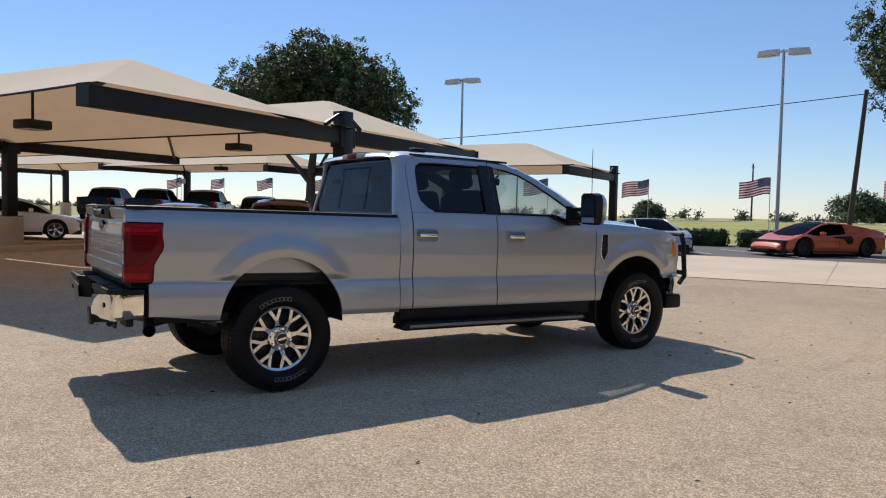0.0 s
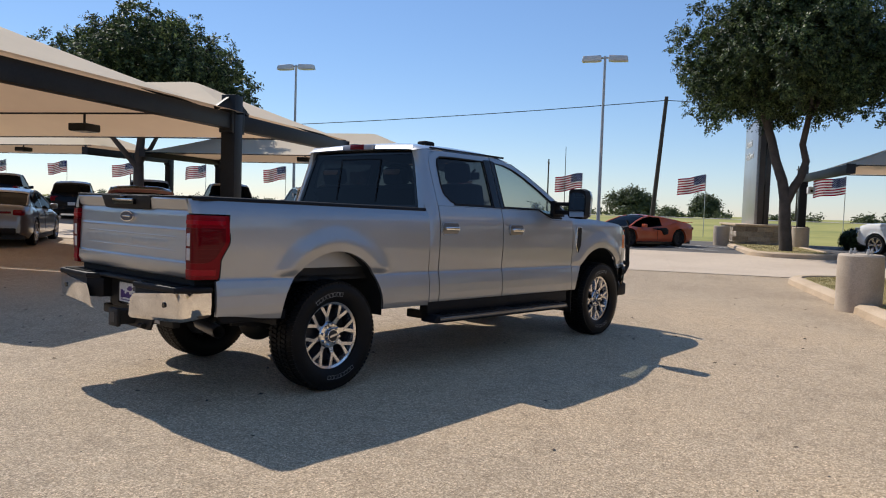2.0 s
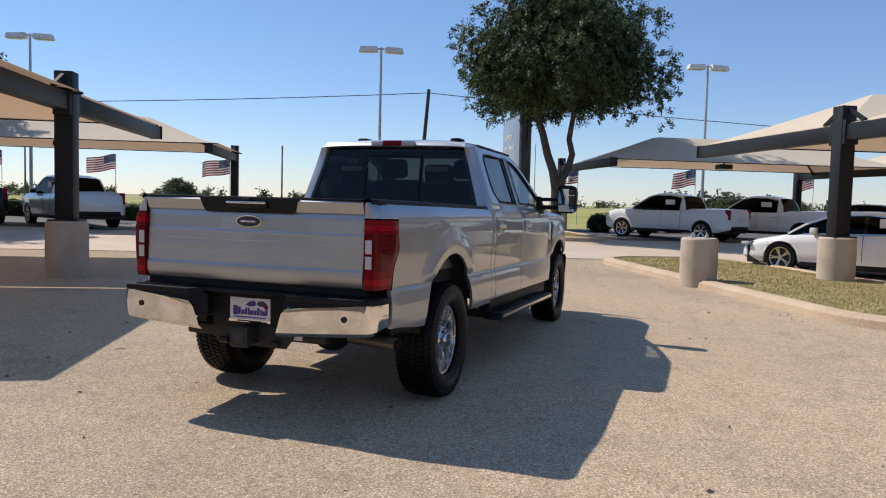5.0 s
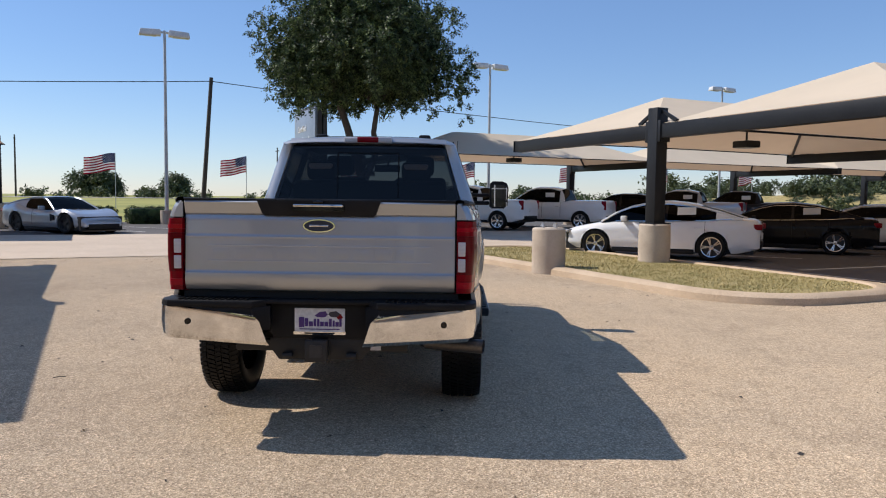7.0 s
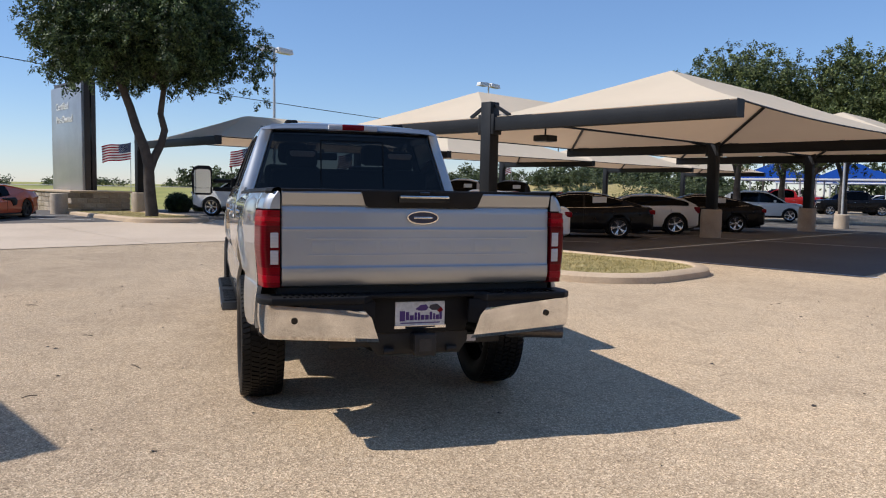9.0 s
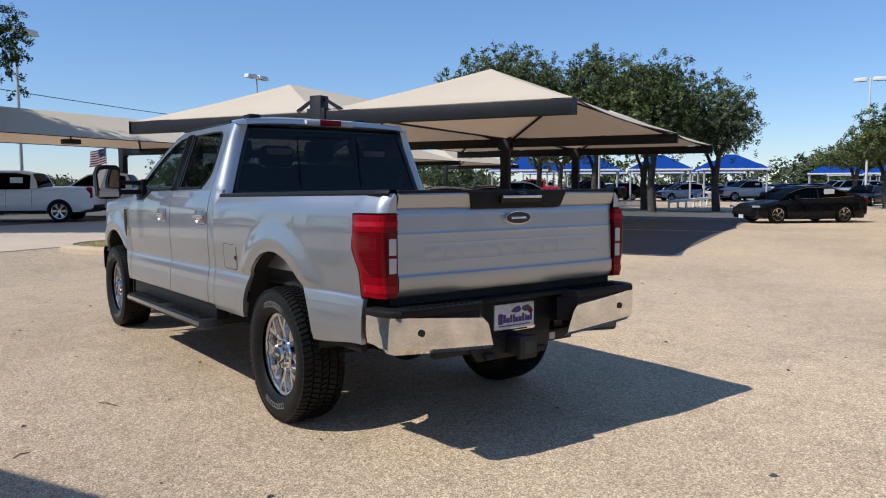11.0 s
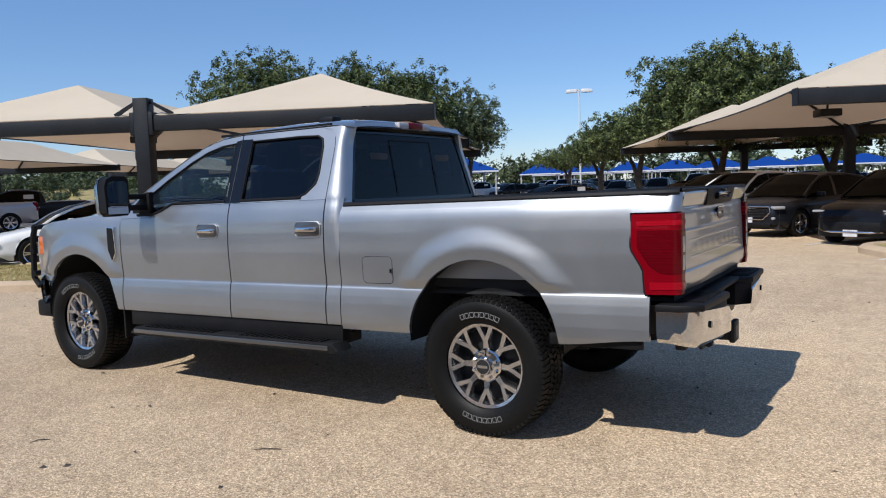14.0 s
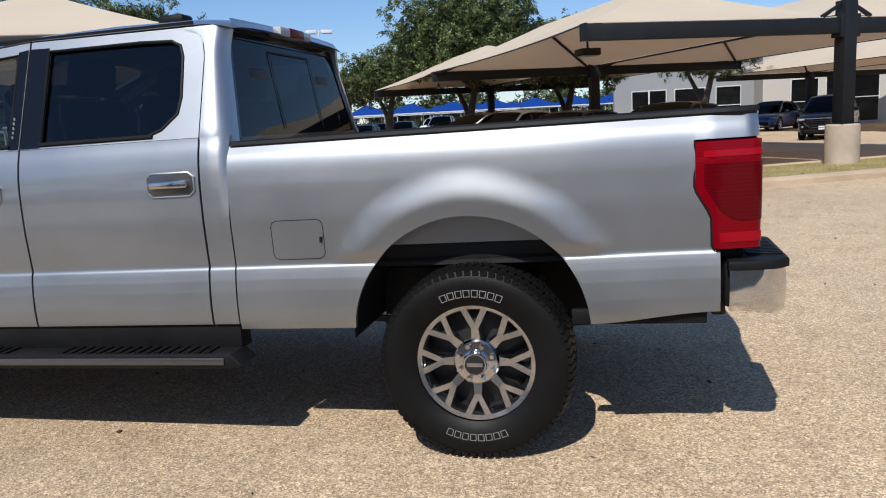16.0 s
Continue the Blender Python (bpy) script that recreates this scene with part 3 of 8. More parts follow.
def crown(rng, centre, rx, ry, rz, n, hollow=0.0):
    """Clumps over a domed crown with an uneven skirt; the hollow keeps the limbs in sight from below."""
    out = []
    turn = rng.uniform(0, 6.28)
    for k in range(n):
        h = 1 - 2 * (k + 0.5) / n
        t = turn + 2.39996 * k
        flat = math.sqrt(1 - h * h)
        d = Vector((flat * math.cos(t), flat * math.sin(t), h if h > 0 else h * 0.72))
        bulge = 0.86 + 0.36 * noise.noise(Vector((d.x * 2.3 + turn, d.y * 2.3, d.z * 2.3))) + rng.uniform(-0.10, 0.08)
        for shell, s in ((bulge, rng.uniform(0.11, 0.19)), (bulge * 0.68, 0.22)):
            if hollow and d.z * shell < -0.36 and math.hypot(d.x, d.y) * shell < hollow:
                continue
            c = Vector(centre) + Vector((d.x * rx, d.y * ry, d.z * rz)) * shell * 0.92
            out.append((c, (rx * s, ry * s, max(0.3, rz * s * 1.05))))
        for drop, chance in ((0.14, 0.7), (0.26, 0.45), (0.36, 0.25)):
            if h < 0.2 and math.hypot(d.x, d.y) > 0.5 and rng.uniform() < chance:
                c = Vector(centre) + Vector((d.x * rx, d.y * ry, d.z * rz - rz * drop)) * bulge * rng.uniform(0.84, 0.98)
                out.append((c, (rx * 0.08, ry * 0.08, rz * 0.13)))
    return out


def limbs_to(rng, trunk, spread, rx, rz, n, r):
    top = Vector(trunk)
    out = []
    for k in range(n):
        t = 2 * math.pi * k / n + rng.uniform(-0.4, 0.4)
        q = Vector(spread) + Vector((math.cos(t) * rx * 0.6, math.sin(t) * rx * 0.6, rng.uniform(-0.3, 0.5) * rz))
        midp = top.lerp(q, 0.5) + Vector((rng.uniform(-0.3, 0.3), rng.uniform(-0.3, 0.3), 0.3))
        out.append(([top, midp, q], [r, r * 0.6, r * 0.22]))
    return out


def oak(base, trunks, centre, rx, ry, rz, n, count, leaf, label, seed, size=0.11, hollow=0.0):
    rng = np.random.default_rng(seed)
    limbs = []
    for pts, r in trunks:
        k = len(pts)
        limbs.append((pts, [lerp(r, r * 0.55, i / (k - 1)) for i in range(k)]))
        limbs += limbs_to(rng, pts[-1], centre, rx, rz, 5, r * 0.5)
    return tree("oak_tree", base, limbs, crown(rng, centre, rx, ry, rz, n, hollow), count, size, leaf, label, seed)


oak(Vector((24.95, 3.35, 0.18)), [([(0, 0, -0.1), (0.02, -0.03, 0.15), (0.0, 0.02, 0.7), (-0.05, 0.05, 1.3), (-0.10, 0.06, 1.95), (-0.06, 0.20, 2.6), (-0.05, 0.46, 3.3), (0.1, 0.7, 4.1), (0.2, 1.1, 5.2)], 0.25),
                                  ([(-0.08, 0.05, 1.75), (0.02, -0.10, 2.2), (0.18, -0.36, 2.75), (0.20, -0.50, 3.3), (0.16, -0.36, 3.9), (0.3, -0.5, 5.0)], 0.18)],
    (0.1, 0.15, 7.05), 4.25, 4.4, 3.4, 84, 250000, M_OAK, "large live oak with twisting twin trunks on the kerbed island", 3, 0.056, 0.16)
oak(Vector((11.5, 25.1, 0.3)), [([(0, 0, -0.1), (0.03, 0, 1.5), (0.06, 0.05, 2.8), (0.25, 0.1, 4.2)], 0.26), ([(0.03, 0.02, 2.3), (-0.5, 0.2, 3.0), (-1.1, 0.3, 3.7), (-1.3, 0.3, 4.6)], 0.13), ([(0.05, 0.03, 2.5), (0.6, 0.1, 3.2), (1.1, 0.0, 4.2)], 0.12)],
    (0.4, 0.0, 6.25), 4.4, 4.4, 2.7, 60, 110000, M_OAK, "live oak with a broad dark crown behind the canopies", 4, 0.075)
for k, (x, y, h, r, n) in enumerate([(29.5, -26.5, 9.5, 4.3, 44000), (25.2, -29.5, 9.0, 3.0, 30000), (21.8, -30.2, 8.0, 2.7, 34000), (33.5, -33, 8.6, 4.0, 24000), (25.0, -33.5, 7.8, 2.5, 16000),
                                     (6.0, -33.5, 7.8, 4.2, 66000), (1.3, -35, 6.1, 3.6, 50000), (11.5, -38, 5.6, 3.0, 22000), (17.0, -46.5, 5.2, 2.8, 16000), (-5.5, -37, 5.6, 2.6, 12000), (24.5, -58.5, 4.6, 3.2, 12000), (38.5, -40, 7.2, 4.0, 16000), (20.6, -34.2, 7.2, 2.3, 14000)]):
    oak(Vector((x, y, 0)), [([(0, 0, -0.1), (0.1, 0.05, 1.6), (-0.2, 0.2, 3.0)], 0.24), ([(0, 0, 1.2), (0.5, -0.3, 2.4), (1.0, -0.3, 3.4)], 0.15)],
        (0, 0, 2.7 + (h - 2.7) * 0.50), r * 1.12, r * 1.12, (h - 2.7) * 0.56, 60, int(n * 1.7), M_PALE if k == 12 else M_ELM, "leafy shade tree standing among parked cars", 20 + k, 0.073)

# ---------- vehicle materials ----------
def paint(name, color, metal=0.0, rough=0.35, coat=1.0):
    m = material(name, color, rough, metal, coat)
    n, l, b = nodes(m)
    flake = noise_tex(m, 900, 1)
    dust = noise_tex(m, 2.2, 6, 0.65)
    c = ramp(m, dust.outputs["Fac"], [(0.35, tuple(k * 0.97 for k in color)), (0.7, tuple(min(1, k * 1.03 + 0.004) for k in color))])
    color_in(m, c)
    r = ramp(m, dust.outputs["Fac"], [(0.3, (rough,) * 3), (0.75, (rough + 0.07,) * 3)])
    l.new(r, b.inputs["Roughness"])
    b.inputs["Specular IOR Level"].default_value = 0.5 if metal > 0.5 else 0.12
    if metal:
        bump(m, flake.outputs["Fac"], 0.03, 0.0006)
    return m


M_SILVER = paint("silver_metallic_paint", (0.385, 0.400, 0.418), 0.93, 0.42)
M_CHROME = grainy("chrome", (0.74, 0.73, 0.72), (0.80, 0.79, 0.78), 1, 0.06, 0.0, 3, 1.0)
M_ALLOY = grainy("machined_alloy", (0.60, 0.60, 0.62), (0.72, 0.72, 0.73), 4, 0.22, 0.02, 5, 1.0)
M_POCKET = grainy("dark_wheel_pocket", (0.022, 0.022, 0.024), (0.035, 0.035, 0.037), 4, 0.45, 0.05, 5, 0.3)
M_PLASTIC = grainy("black_plastic", (0.007, 0.007, 0.008), (0.013, 0.013, 0.014), 30, 0.55, 0.12, 6)
M_GLOSSBLK = material("gloss_black", (0.005, 0.005, 0.006), 0.15, 0, 0.3, 0.25)
M_RUBBER = grainy("tyre_rubber", (0.005, 0.005, 0.005), (0.009, 0.0087, 0.0084), 20, 0.5, 0.2, 5)
for m_ in (M_PLASTIC, M_RUBBER):
    nodes(m_)[2].inputs["Specular IOR Level"].default_value = 0.18
M_CHASSIS = grainy("black_chassis_steel", (0.008, 0.008, 0.008), (0.02, 0.018, 0.016), 9, 0.65, 0.3, 3)
M_LINER = grainy("black_bed_liner", (0.010, 0.010, 0.010), (0.018, 0.018, 0.018), 60, 0.75, 0.4, 5)
M_WHITE = grainy("white_marking", (0.72, 0.72, 0.70), (0.8, 0.8, 0.78), 5, 0.6, 0.0, 4)
M_PURPLE = material("plate_ink_purple", (0.06, 0.02, 0.16), 0.5)
M_PLATE = grainy("white_plate", (0.62, 0.62, 0.63), (0.72, 0.72, 0.72), 5, 0.35, 0.02, 4)
M_BADGE = material("badge_blue", (0.004, 0.009, 0.035), 0.35, 0, 0.3)
M_SEAT = grainy("dark_seat_leather", (0.025, 0.025, 0.026), (0.045, 0.043, 0.042), 12, 0.55, 0.15, 3)
M_AMBER = material("amber_lens", (0.6, 0.12, 0.01), 0.15, 0, 0.8)
M_TAN_GLASS = glass("light_tinted_glass", (0.46, 0.52, 0.53))
M_SCREEN_GLASS = glass("windscreen_glass", (0.68, 0.73, 0.72))
M_DARK_GLASS = glass("privacy_glass", (0.085, 0.095, 0.105))
M_REAR_GLASS = glass("rear_privacy_glass", (0.075, 0.083, 0.09), 0.0, 0.65)
M_CAR_GLASS = glass("car_glass", (0.02, 0.024, 0.027), 0.0, 0.32)
M_MIRROR = material("mirror_glass", (0.55, 0.56, 0.58), 0.01, 1.0)


def lens(name, color, ribs=60, coat=0.7):
    m = material(name, color, 0.3, 0, coat, 0.06)
    n, l, b = nodes(m)
    w = n.new("ShaderNodeTexWave")
    w.bands_direction = "Z"
    w.inputs["Scale"].default_value = ribs
    l.new(coords(m), w.inputs["Vector"])
    # the ribs' light and dark bands are put into the colour too
    c = ramp(m, w.outputs["Fac"], [(0.2, tuple(k * 0.90 for k in color)), (0.8, tuple(k * 1.05 for k in color))])
    color_in(m, c)
    bump(m, w.outputs["Fac"], 0.05, 0.002)
    return m


M_RED = lens("red_lamp_lens", (0.20, 0.0006, 0.006), 26, 0.2)
M_BRIGHTRED = lens("bright_red_reflector", (0.33, 0.002, 0.011), 34, 0.3)
M_DARKRED = lens("dark_red_lamp_lens", (0.105, 0.0004, 0.004), 20, 0.3)
M_HEADLAMP = lens("headlamp_lens", (0.34, 0.345, 0.36), 30)
M_CLEAR = lens("clear_lamp_lens", (0.50, 0.48, 0.48), 40)


# ---------- the pickup truck ----------
WB, TR = 4.03, 0.42
RAKE = 0.016
truck = empty("pickup_truck", pose(-0.040, 0.012, 0, 0, 0, 0.25))
tagged(truck, "silver four-door heavy-duty pickup truck standing on tan paving", "pickup truck")


def rake(bm):
    for v in bm.verts:
        v.co.z -= RAKE * (v.co.x - 1.9)
    return bm


def mirrored(bm):
    other = bm.copy()
    for v in other.verts:
        v.co.y = -v.co.y
    bmesh.ops.reverse_faces(other, faces=other.faces)
    return other


def raked(name, bm, mat, parent=None, label="", smooth=35):
    return part(name, rake(bm), mat, parent or truck, label, smooth)


def pair(name, bm, mat, parent=None, label="", smooth=35):
    """The left part and its mirror image."""
    other = mirrored(bm)
    p = parent if isinstance(parent, (list, tuple)) else (parent or truck,) * 2
    return raked(name, bm, mat, p[0], label, smooth), raked(name, other, mat, p[1], label, smooth)


R_ARCH, F_ARCH = (0.0, 0.53, 0.50), (3.98, 0.51, 0.535)
SECTION = [(0.53, 0.945), (0.56, 0.965), (0.60, 0.975), (0.66, 0.979), (0.735, 0.977), (0.785, 0.972), (0.815, 0.967), (0.834, 0.963), (0.840, 0.959), (0.850, 0.957), (1.05, 0.971), (1.2, 0.970), (1.28, 0.962), (1.33, 0.948), (1.357, 0.930), (1.372, 0.908), (1.42, 0.905)]
DOOR_SECTION = SECTION[:12] + [(1.28, 0.965), (1.36, 0.950), (1.42, 0.930), (1.5, 0.925)]


def flank(x, z, section=None):
    sec = section or SECTION
    y = along(sec, z) if z < 0.95 else sum(along(sec, z + 0.012 * k) for k in (-2, -1, 0, 1, 2)) / 5
    for cx, cz, r in (R_ARCH, F_ARCH):
        d = math.hypot(x - cx, z - cz)
        rise = smooth_step(0.832, 0.905, z)
        y += (0.025 * (1 - smooth_step(r + 0.055, r + 0.205, d)) - 0.008 * (1 - smooth_step(r, r + 0.08, d))) * rise
    y -= 0.12 * smooth_step(4.25, 4.85, x) ** 1.5
    if section is None and x < 1.1:
        y -= 0.046 * smooth_step(-0.25, -0.98, x)
    return y


def arch_bottom(x, low):
    for cx, cz, r in (R_ARCH, F_ARCH):
        if abs(x - cx) < r:
            return max(low, cz + math.sqrt(r * r - (x - cx) ** 2))
    return low


def arch_cuts(x0, x1, step=0.02):
    xs = set(span(x0, x1, step))
    for cx, cz, r in (R_ARCH, F_ARCH):
        for k in range(0, 41):
            x = cx + r * math.cos(math.pi * k / 40)
            if x0 < x < x1:
                xs.add(x)
                xs.add(cx + (r - 1e-4) * math.cos(math.pi * k / 40))
    return sorted(xs)


def sheet_metal(xs, bottom, top, yf, fold=0.025):
    """A side panel between two edges, with its rim folded inwards."""
    levels = sorted(set(span(0.5, 1.5, 0.0125)) | {0.56, 0.60, 0.66, 0.735, 0.785, 0.815, 0.828, 0.834, 0.837, 0.840, 0.845, 0.850, 1.33, 1.357, 1.372})
    bm = bmesh.new()
    rows = []
    for x in xs:
        lo, hi = bottom(x), top(x)
        rows.append([Vector((x, yf(x, z), z)) for z in [min(max(q, lo), hi) for q in levels]])
    grid(bm, rows)
    bmesh.ops.remove_doubles(bm, verts=bm.verts, dist=2e-4)
    bmesh.ops.dissolve_degenerate(bm, edges=bm.edges, dist=1e-4)
    edge = [e for e in bm.edges if e.is_boundary]
    got = bmesh.ops.extrude_edge_only(bm, edges=edge)
    for v in got["geom"]:
        if isinstance(v, bmesh.types.BMVert):
            v.co.y -= fold
    bmesh.ops.recalc_face_normals(bm, faces=bm.faces)
    side_ = sum(f.normal.y * f.calc_area() for f in bm.faces)
    if side_ < 0:
        bmesh.ops.reverse_faces(bm, faces=bm.faces)
    return bm


LOWER = 0.585
# bed sides, with the corner of the cab ahead of them
bed_low = lambda x: arch_bottom(x, 0.56 + 0.04 * smooth_step(-0.5, -1.0, x))
LAMP_EDGE = [(-0.985, 0.836), (-0.974, 0.85), (-0.970, 0.965), (-0.957, 0.998), (-0.912, 1.073), (-0.9055, 1.09)]
bed_xs = sorted(set(arch_cuts(-0.905, 1.038)) | {-0.9051, -0.912, -0.92, -0.93, -0.94, -0.95, -0.957, -0.964, -0.970, -0.972, -0.974, -0.98, -0.985})
bed_bm = sheet_metal(bed_xs, bed_low, lambda x: 1.372 if x >= -0.90501 else along(LAMP_EDGE, x), flank)
pair("bed_side", bed_bm, M_SILVER)
# rear corner posts of the bed: under and above the lamp
pair("bed_corner", sheet_metal(span(-1.0, -0.985, 0.008), lambda x: 0.60, lambda x: 0.834, flank), M_SILVER)
bm = bmesh.new()
rows = []
for x in span(-0.903, -1.09, 0.02) + [-1.105, -1.117, -1.128, -1.137, -1.143, -1.147]:
    row = []
    for z in (1.276, 1.30, 1.33, 1.345, 1.357, 1.372):
        turn = max(0.0, (-0.97 - x) / 0.18)
        row.append(Vector((x, flank(x, z) - 0.022 * turn - 0.034 * max(0.0, (-1.098 - x) / 0.049) ** 2, z)))
    rows.append(row)
rows.append([Vector((-1.147, 0.806, z)) for z in (1.276, 1.30, 1.33, 1.345, 1.355, 1.362)])
grid(bm, rows)
bmesh.ops.recalc_face_normals(bm, faces=bm.faces)
pair("bed_corner", bm, M_SILVER)
# rail caps
bm = bmesh.new()
cap_rows = []
for x in span(1.03, -1.14, 0.06):
    y_ = flank(x, 1.365) + 0.003 - 0.030 * smooth_step(-1.06, -1.147, x) ** 2
    cap_rows.append([Vector((x, q, z)) for q, z in ((y_ - 0.004, 1.362), (y_, 1.374), (y_ - 0.006, 1.388), (y_ - 0.016, 1.393), (0.81, 1.393), (0.80, 1.386), (0.80, 1.36))])
grid(bm, cap_rows)
bmesh.ops.recalc_face_normals(bm, faces=bm.faces)
pair("bed_rail_cap", bm, M_PLASTIC)
# inner box
liner = raked("bed_liner", boxed(-1.10, 1.03, -0.82, 0.82, 0.80, 0.84), M_LINER, None, "black textured bed liner", 0)
pair("liner_side", boxed(-1.10, 1.02, 0.78, 0.82, 0.82, 1.37), M_LINER, liner, "", 0)
raked("liner_front", boxed(0.99, 1.03, -0.82, 0.82, 0.82, 1.365), M_LINER, liner, "", 0)
for k in range(14):
    y = -0.72 + k * 0.11
    raked("liner_rib", boxed(-1.08, 1.0, y - 0.03, y + 0.03, 0.84, 0.852), M_LINER, liner, "", 0)
# wheel lips and liners
for (cx, cz, r) in (R_ARCH, F_ARCH):
    bm = bmesh.new()
    rows = []
    for k in range(33):
        t = radians(-3 + 186 * k / 32)
        c, s = math.cos(t), math.sin(t)
        rows.append([Vector((cx + q * c, y, cz + q * s)) for q, y in ((r + 0.02, 0.93), (r + 0.02, 0.45))])
    grid(bm, rows)
    bmesh.ops.recalc_face_normals(bm, faces=bm.faces)
    pair("wheel_liner", bm, M_CHASSIS)
    pair("wheel_well", prismed([(cx + (r + 0.02) * math.cos(radians(-5 + 190 * k / 24)), cz + (r + 0.02) * math.sin(radians(-5 + 190 * k / 24))) for k in range(25)], 0.44, 0.455, axis="y"), M_CHASSIS)
bm = bmesh.new()
rows = []
for k in range(25):
    x = -0.45 + 0.9 * k / 24
    rows.append([Vector((x, 0.85, z)) for z in (0.90, 0.53 + math.sqrt(0.515 ** 2 - x * x) if abs(x) < 0.36 else 0.90)])
grid(bm, rows)
bmesh.ops.remove_doubles(bm, verts=bm.verts, dist=1e-4)
pair("inner_wing", bm, M_SILVER)
# fuel flap
flap = sheet_metal(span(0.62, 0.85, 0.02), lambda x: 0.873 + 0.02 * smooth_step(0.09, 0.115, abs(x - 0.735)), lambda x: 1.037 - 0.02 * smooth_step(0.09, 0.115, abs(x - 0.735)), lambda x, z: flank(x, z) + 0.0015, 0.004)
part_fuel = raked("fuel_flap", flap, M_SILVER, None, "silver fuel filler flap")
bm = bmesh.new()
ring = [(0.735 + 0.119 * a, 0.955 + 0.086 * b) for a, b in ((-1, -0.7), (-0.94, -0.9), (-0.78, -1), (0.78, -1), (0.94, -0.9), (1, -0.7), (1, 0.7), (0.94, 0.9), (0.78, 1), (-0.78, 1), (-0.94, 0.9), (-1, 0.7), (-1, -0.7))]
path_tube(bm, [(x, flank(x, z) - 0.0005, z) for x, z in ring], [0.002] * len(ring), 5)
raked("flap_gap", bm, M_PLASTIC, part_fuel)
raked("flap_catch", boxed(0.623, 0.633, 0.968, 0.974, 0.94, 0.965), M_PLASTIC, part_fuel)

# cab corner, doors, front wing
CORNER = [(1.04, -0.045), (1.075, -0.012), (1.12, -0.002), (1.166, 0.0)]
pair("cab_corner", sheet_metal(span(1.045, 1.165, 0.015), lambda x: LOWER, lambda x: 1.42, lambda x, z: flank(x, z, DOOR_SECTION) + along(CORNER, x) * smooth_step(1.0, 1.4, z)), M_SILVER)
FRONT_TOP = [(2.0, 1.418), (2.74, 1.418), (2.95, 1.335), (3.36, 1.335)]
doors = []
for x0, x1, name in ((1.175, 2.088, "rear_door"), (2.098, 3.365, "front_door")):
    bm = sheet_metal(span(x0, x1, 0.03), lambda x: LOWER, lambda x: 1.418 if x < 2.09 else along(FRONT_TOP, x), lambda x, z: flank(x, z, DOOR_SECTION))
    doors.append(pair(name, bm, M_SILVER))
rear_doors, front_doors = doors
WING_TOP = [(3.37, 1.385), (3.6, 1.375), (4.0, 1.355), (4.4, 1.325), (4.62, 1.29), (4.74, 1.23), (4.80, 1.12)]
bm = sheet_metal(arch_cuts(3.375, 4.80), lambda x: arch_bottom(x, 0.585 if x < 4.2 else 0.80), lambda x: along(WING_TOP, x), flank)
pair("front_wing", bm, M_SILVER)
# sill trim
pair("bed_trim", boxed(-0.955, -0.42, 0.87, 0.905, 0.545, 0.61, bevel=0.006), M_PLASTIC)
pair("sill", boxed(1.05, 3.30, 0.86, 0.958, 0.466, 0.60, bevel=0.006), M_PLASTIC)

# greenhouse
def lean(z):
    return 0.930 - 0.345 * (z - 1.418)


def frame_panel(outer, hole, fold=0.03, offset=0.0):
    bm = bmesh.new()
    edges = []
    for loop in (outer, hole):
        if not loop:
            continue
        vs = [bm.verts.new((x, lean(z) - offset, z)) for x, z in loop]
        edges += [bm.edges.new((vs[i], vs[(i + 1) % len(vs)])) for i in range(len(vs))]
    bmesh.ops.triangle_fill(bm, use_beauty=True, use_dissolve=False, edges=edges, normal=(0, 1, 0))
    bmesh.ops.recalc_face_normals(bm, faces=bm.faces)
    if sum(f.normal.y * f.calc_area() for f in bm.faces) < 0:
        bmesh.ops.reverse_faces(bm, faces=bm.faces)
    if fold:
        got = bmesh.ops.extrude_edge_only(bm, edges=[e for e in bm.edges if e.is_boundary])
        for v in got["geom"]:
            if isinstance(v, bmesh.types.BMVert):
                v.co.y -= fold
    return bm


REAR_HOLE = [(1.43, 1.440), (1.36, 1.465), (1.285, 1.53), (1.272, 1.60), (1.278, 1.78), (1.295, 1.835), (1.34, 1.858), (1.50, 1.866), (1.985, 1.868), (1.985, 1.440)]
FRONT_HOLE = [(2.15, 1.440), (2.15, 1.866), (2.30, 1.852), (2.45, 1.815), (2.62, 1.745), (2.85, 1.625), (3.05, 1.505), (3.14, 1.44), (3.14, 1.362), (2.965, 1.362), (2.86, 1.392), (2.75, 1.440)]
pair("window_frame", frame_panel([(1.175, 1.42), (1.175, 1.78), (1.19, 1.86), (1.23, 1.90), (1.32, 1.915), (2.088, 1.92), (2.088, 1.42)], REAR_HOLE), M_SILVER, rear_doors)
pair("window_frame", frame_panel([(2.098, 1.42), (2.098, 1.92), (2.30, 1.905), (2.48, 1.862), (2.68, 1.775), (2.95, 1.635), (3.20, 1.485), (3.365, 1.37), (3.365, 1.337), (2.95, 1.337), (2.74, 1.42)], FRONT_HOLE), M_SILVER, front_doors)
pair("window_pane", frame_panel(REAR_HOLE, None, 0, 0.014), M_DARK_GLASS, rear_doors, "dark privacy glass")
pair("window_pane", frame_panel(FRONT_HOLE, None, 0, 0.014), M_TAN_GLASS, front_doors, "lightly tinted glass")
pair("pillar_cover", frame_panel([(1.985, 1.425), (1.985, 1.885), (2.086, 1.888), (2.086, 1.425)], None, 0.006, -0.004), M_GLOSSBLK, rear_doors, "gloss black pillar cover")
pair("pillar_cover", frame_panel([(2.101, 1.425), (2.101, 1.887), (2.152, 1.880), (2.152, 1.425)], None, 0.006, -0.004), M_GLOSSBLK, front_doors, "gloss black pillar cover")
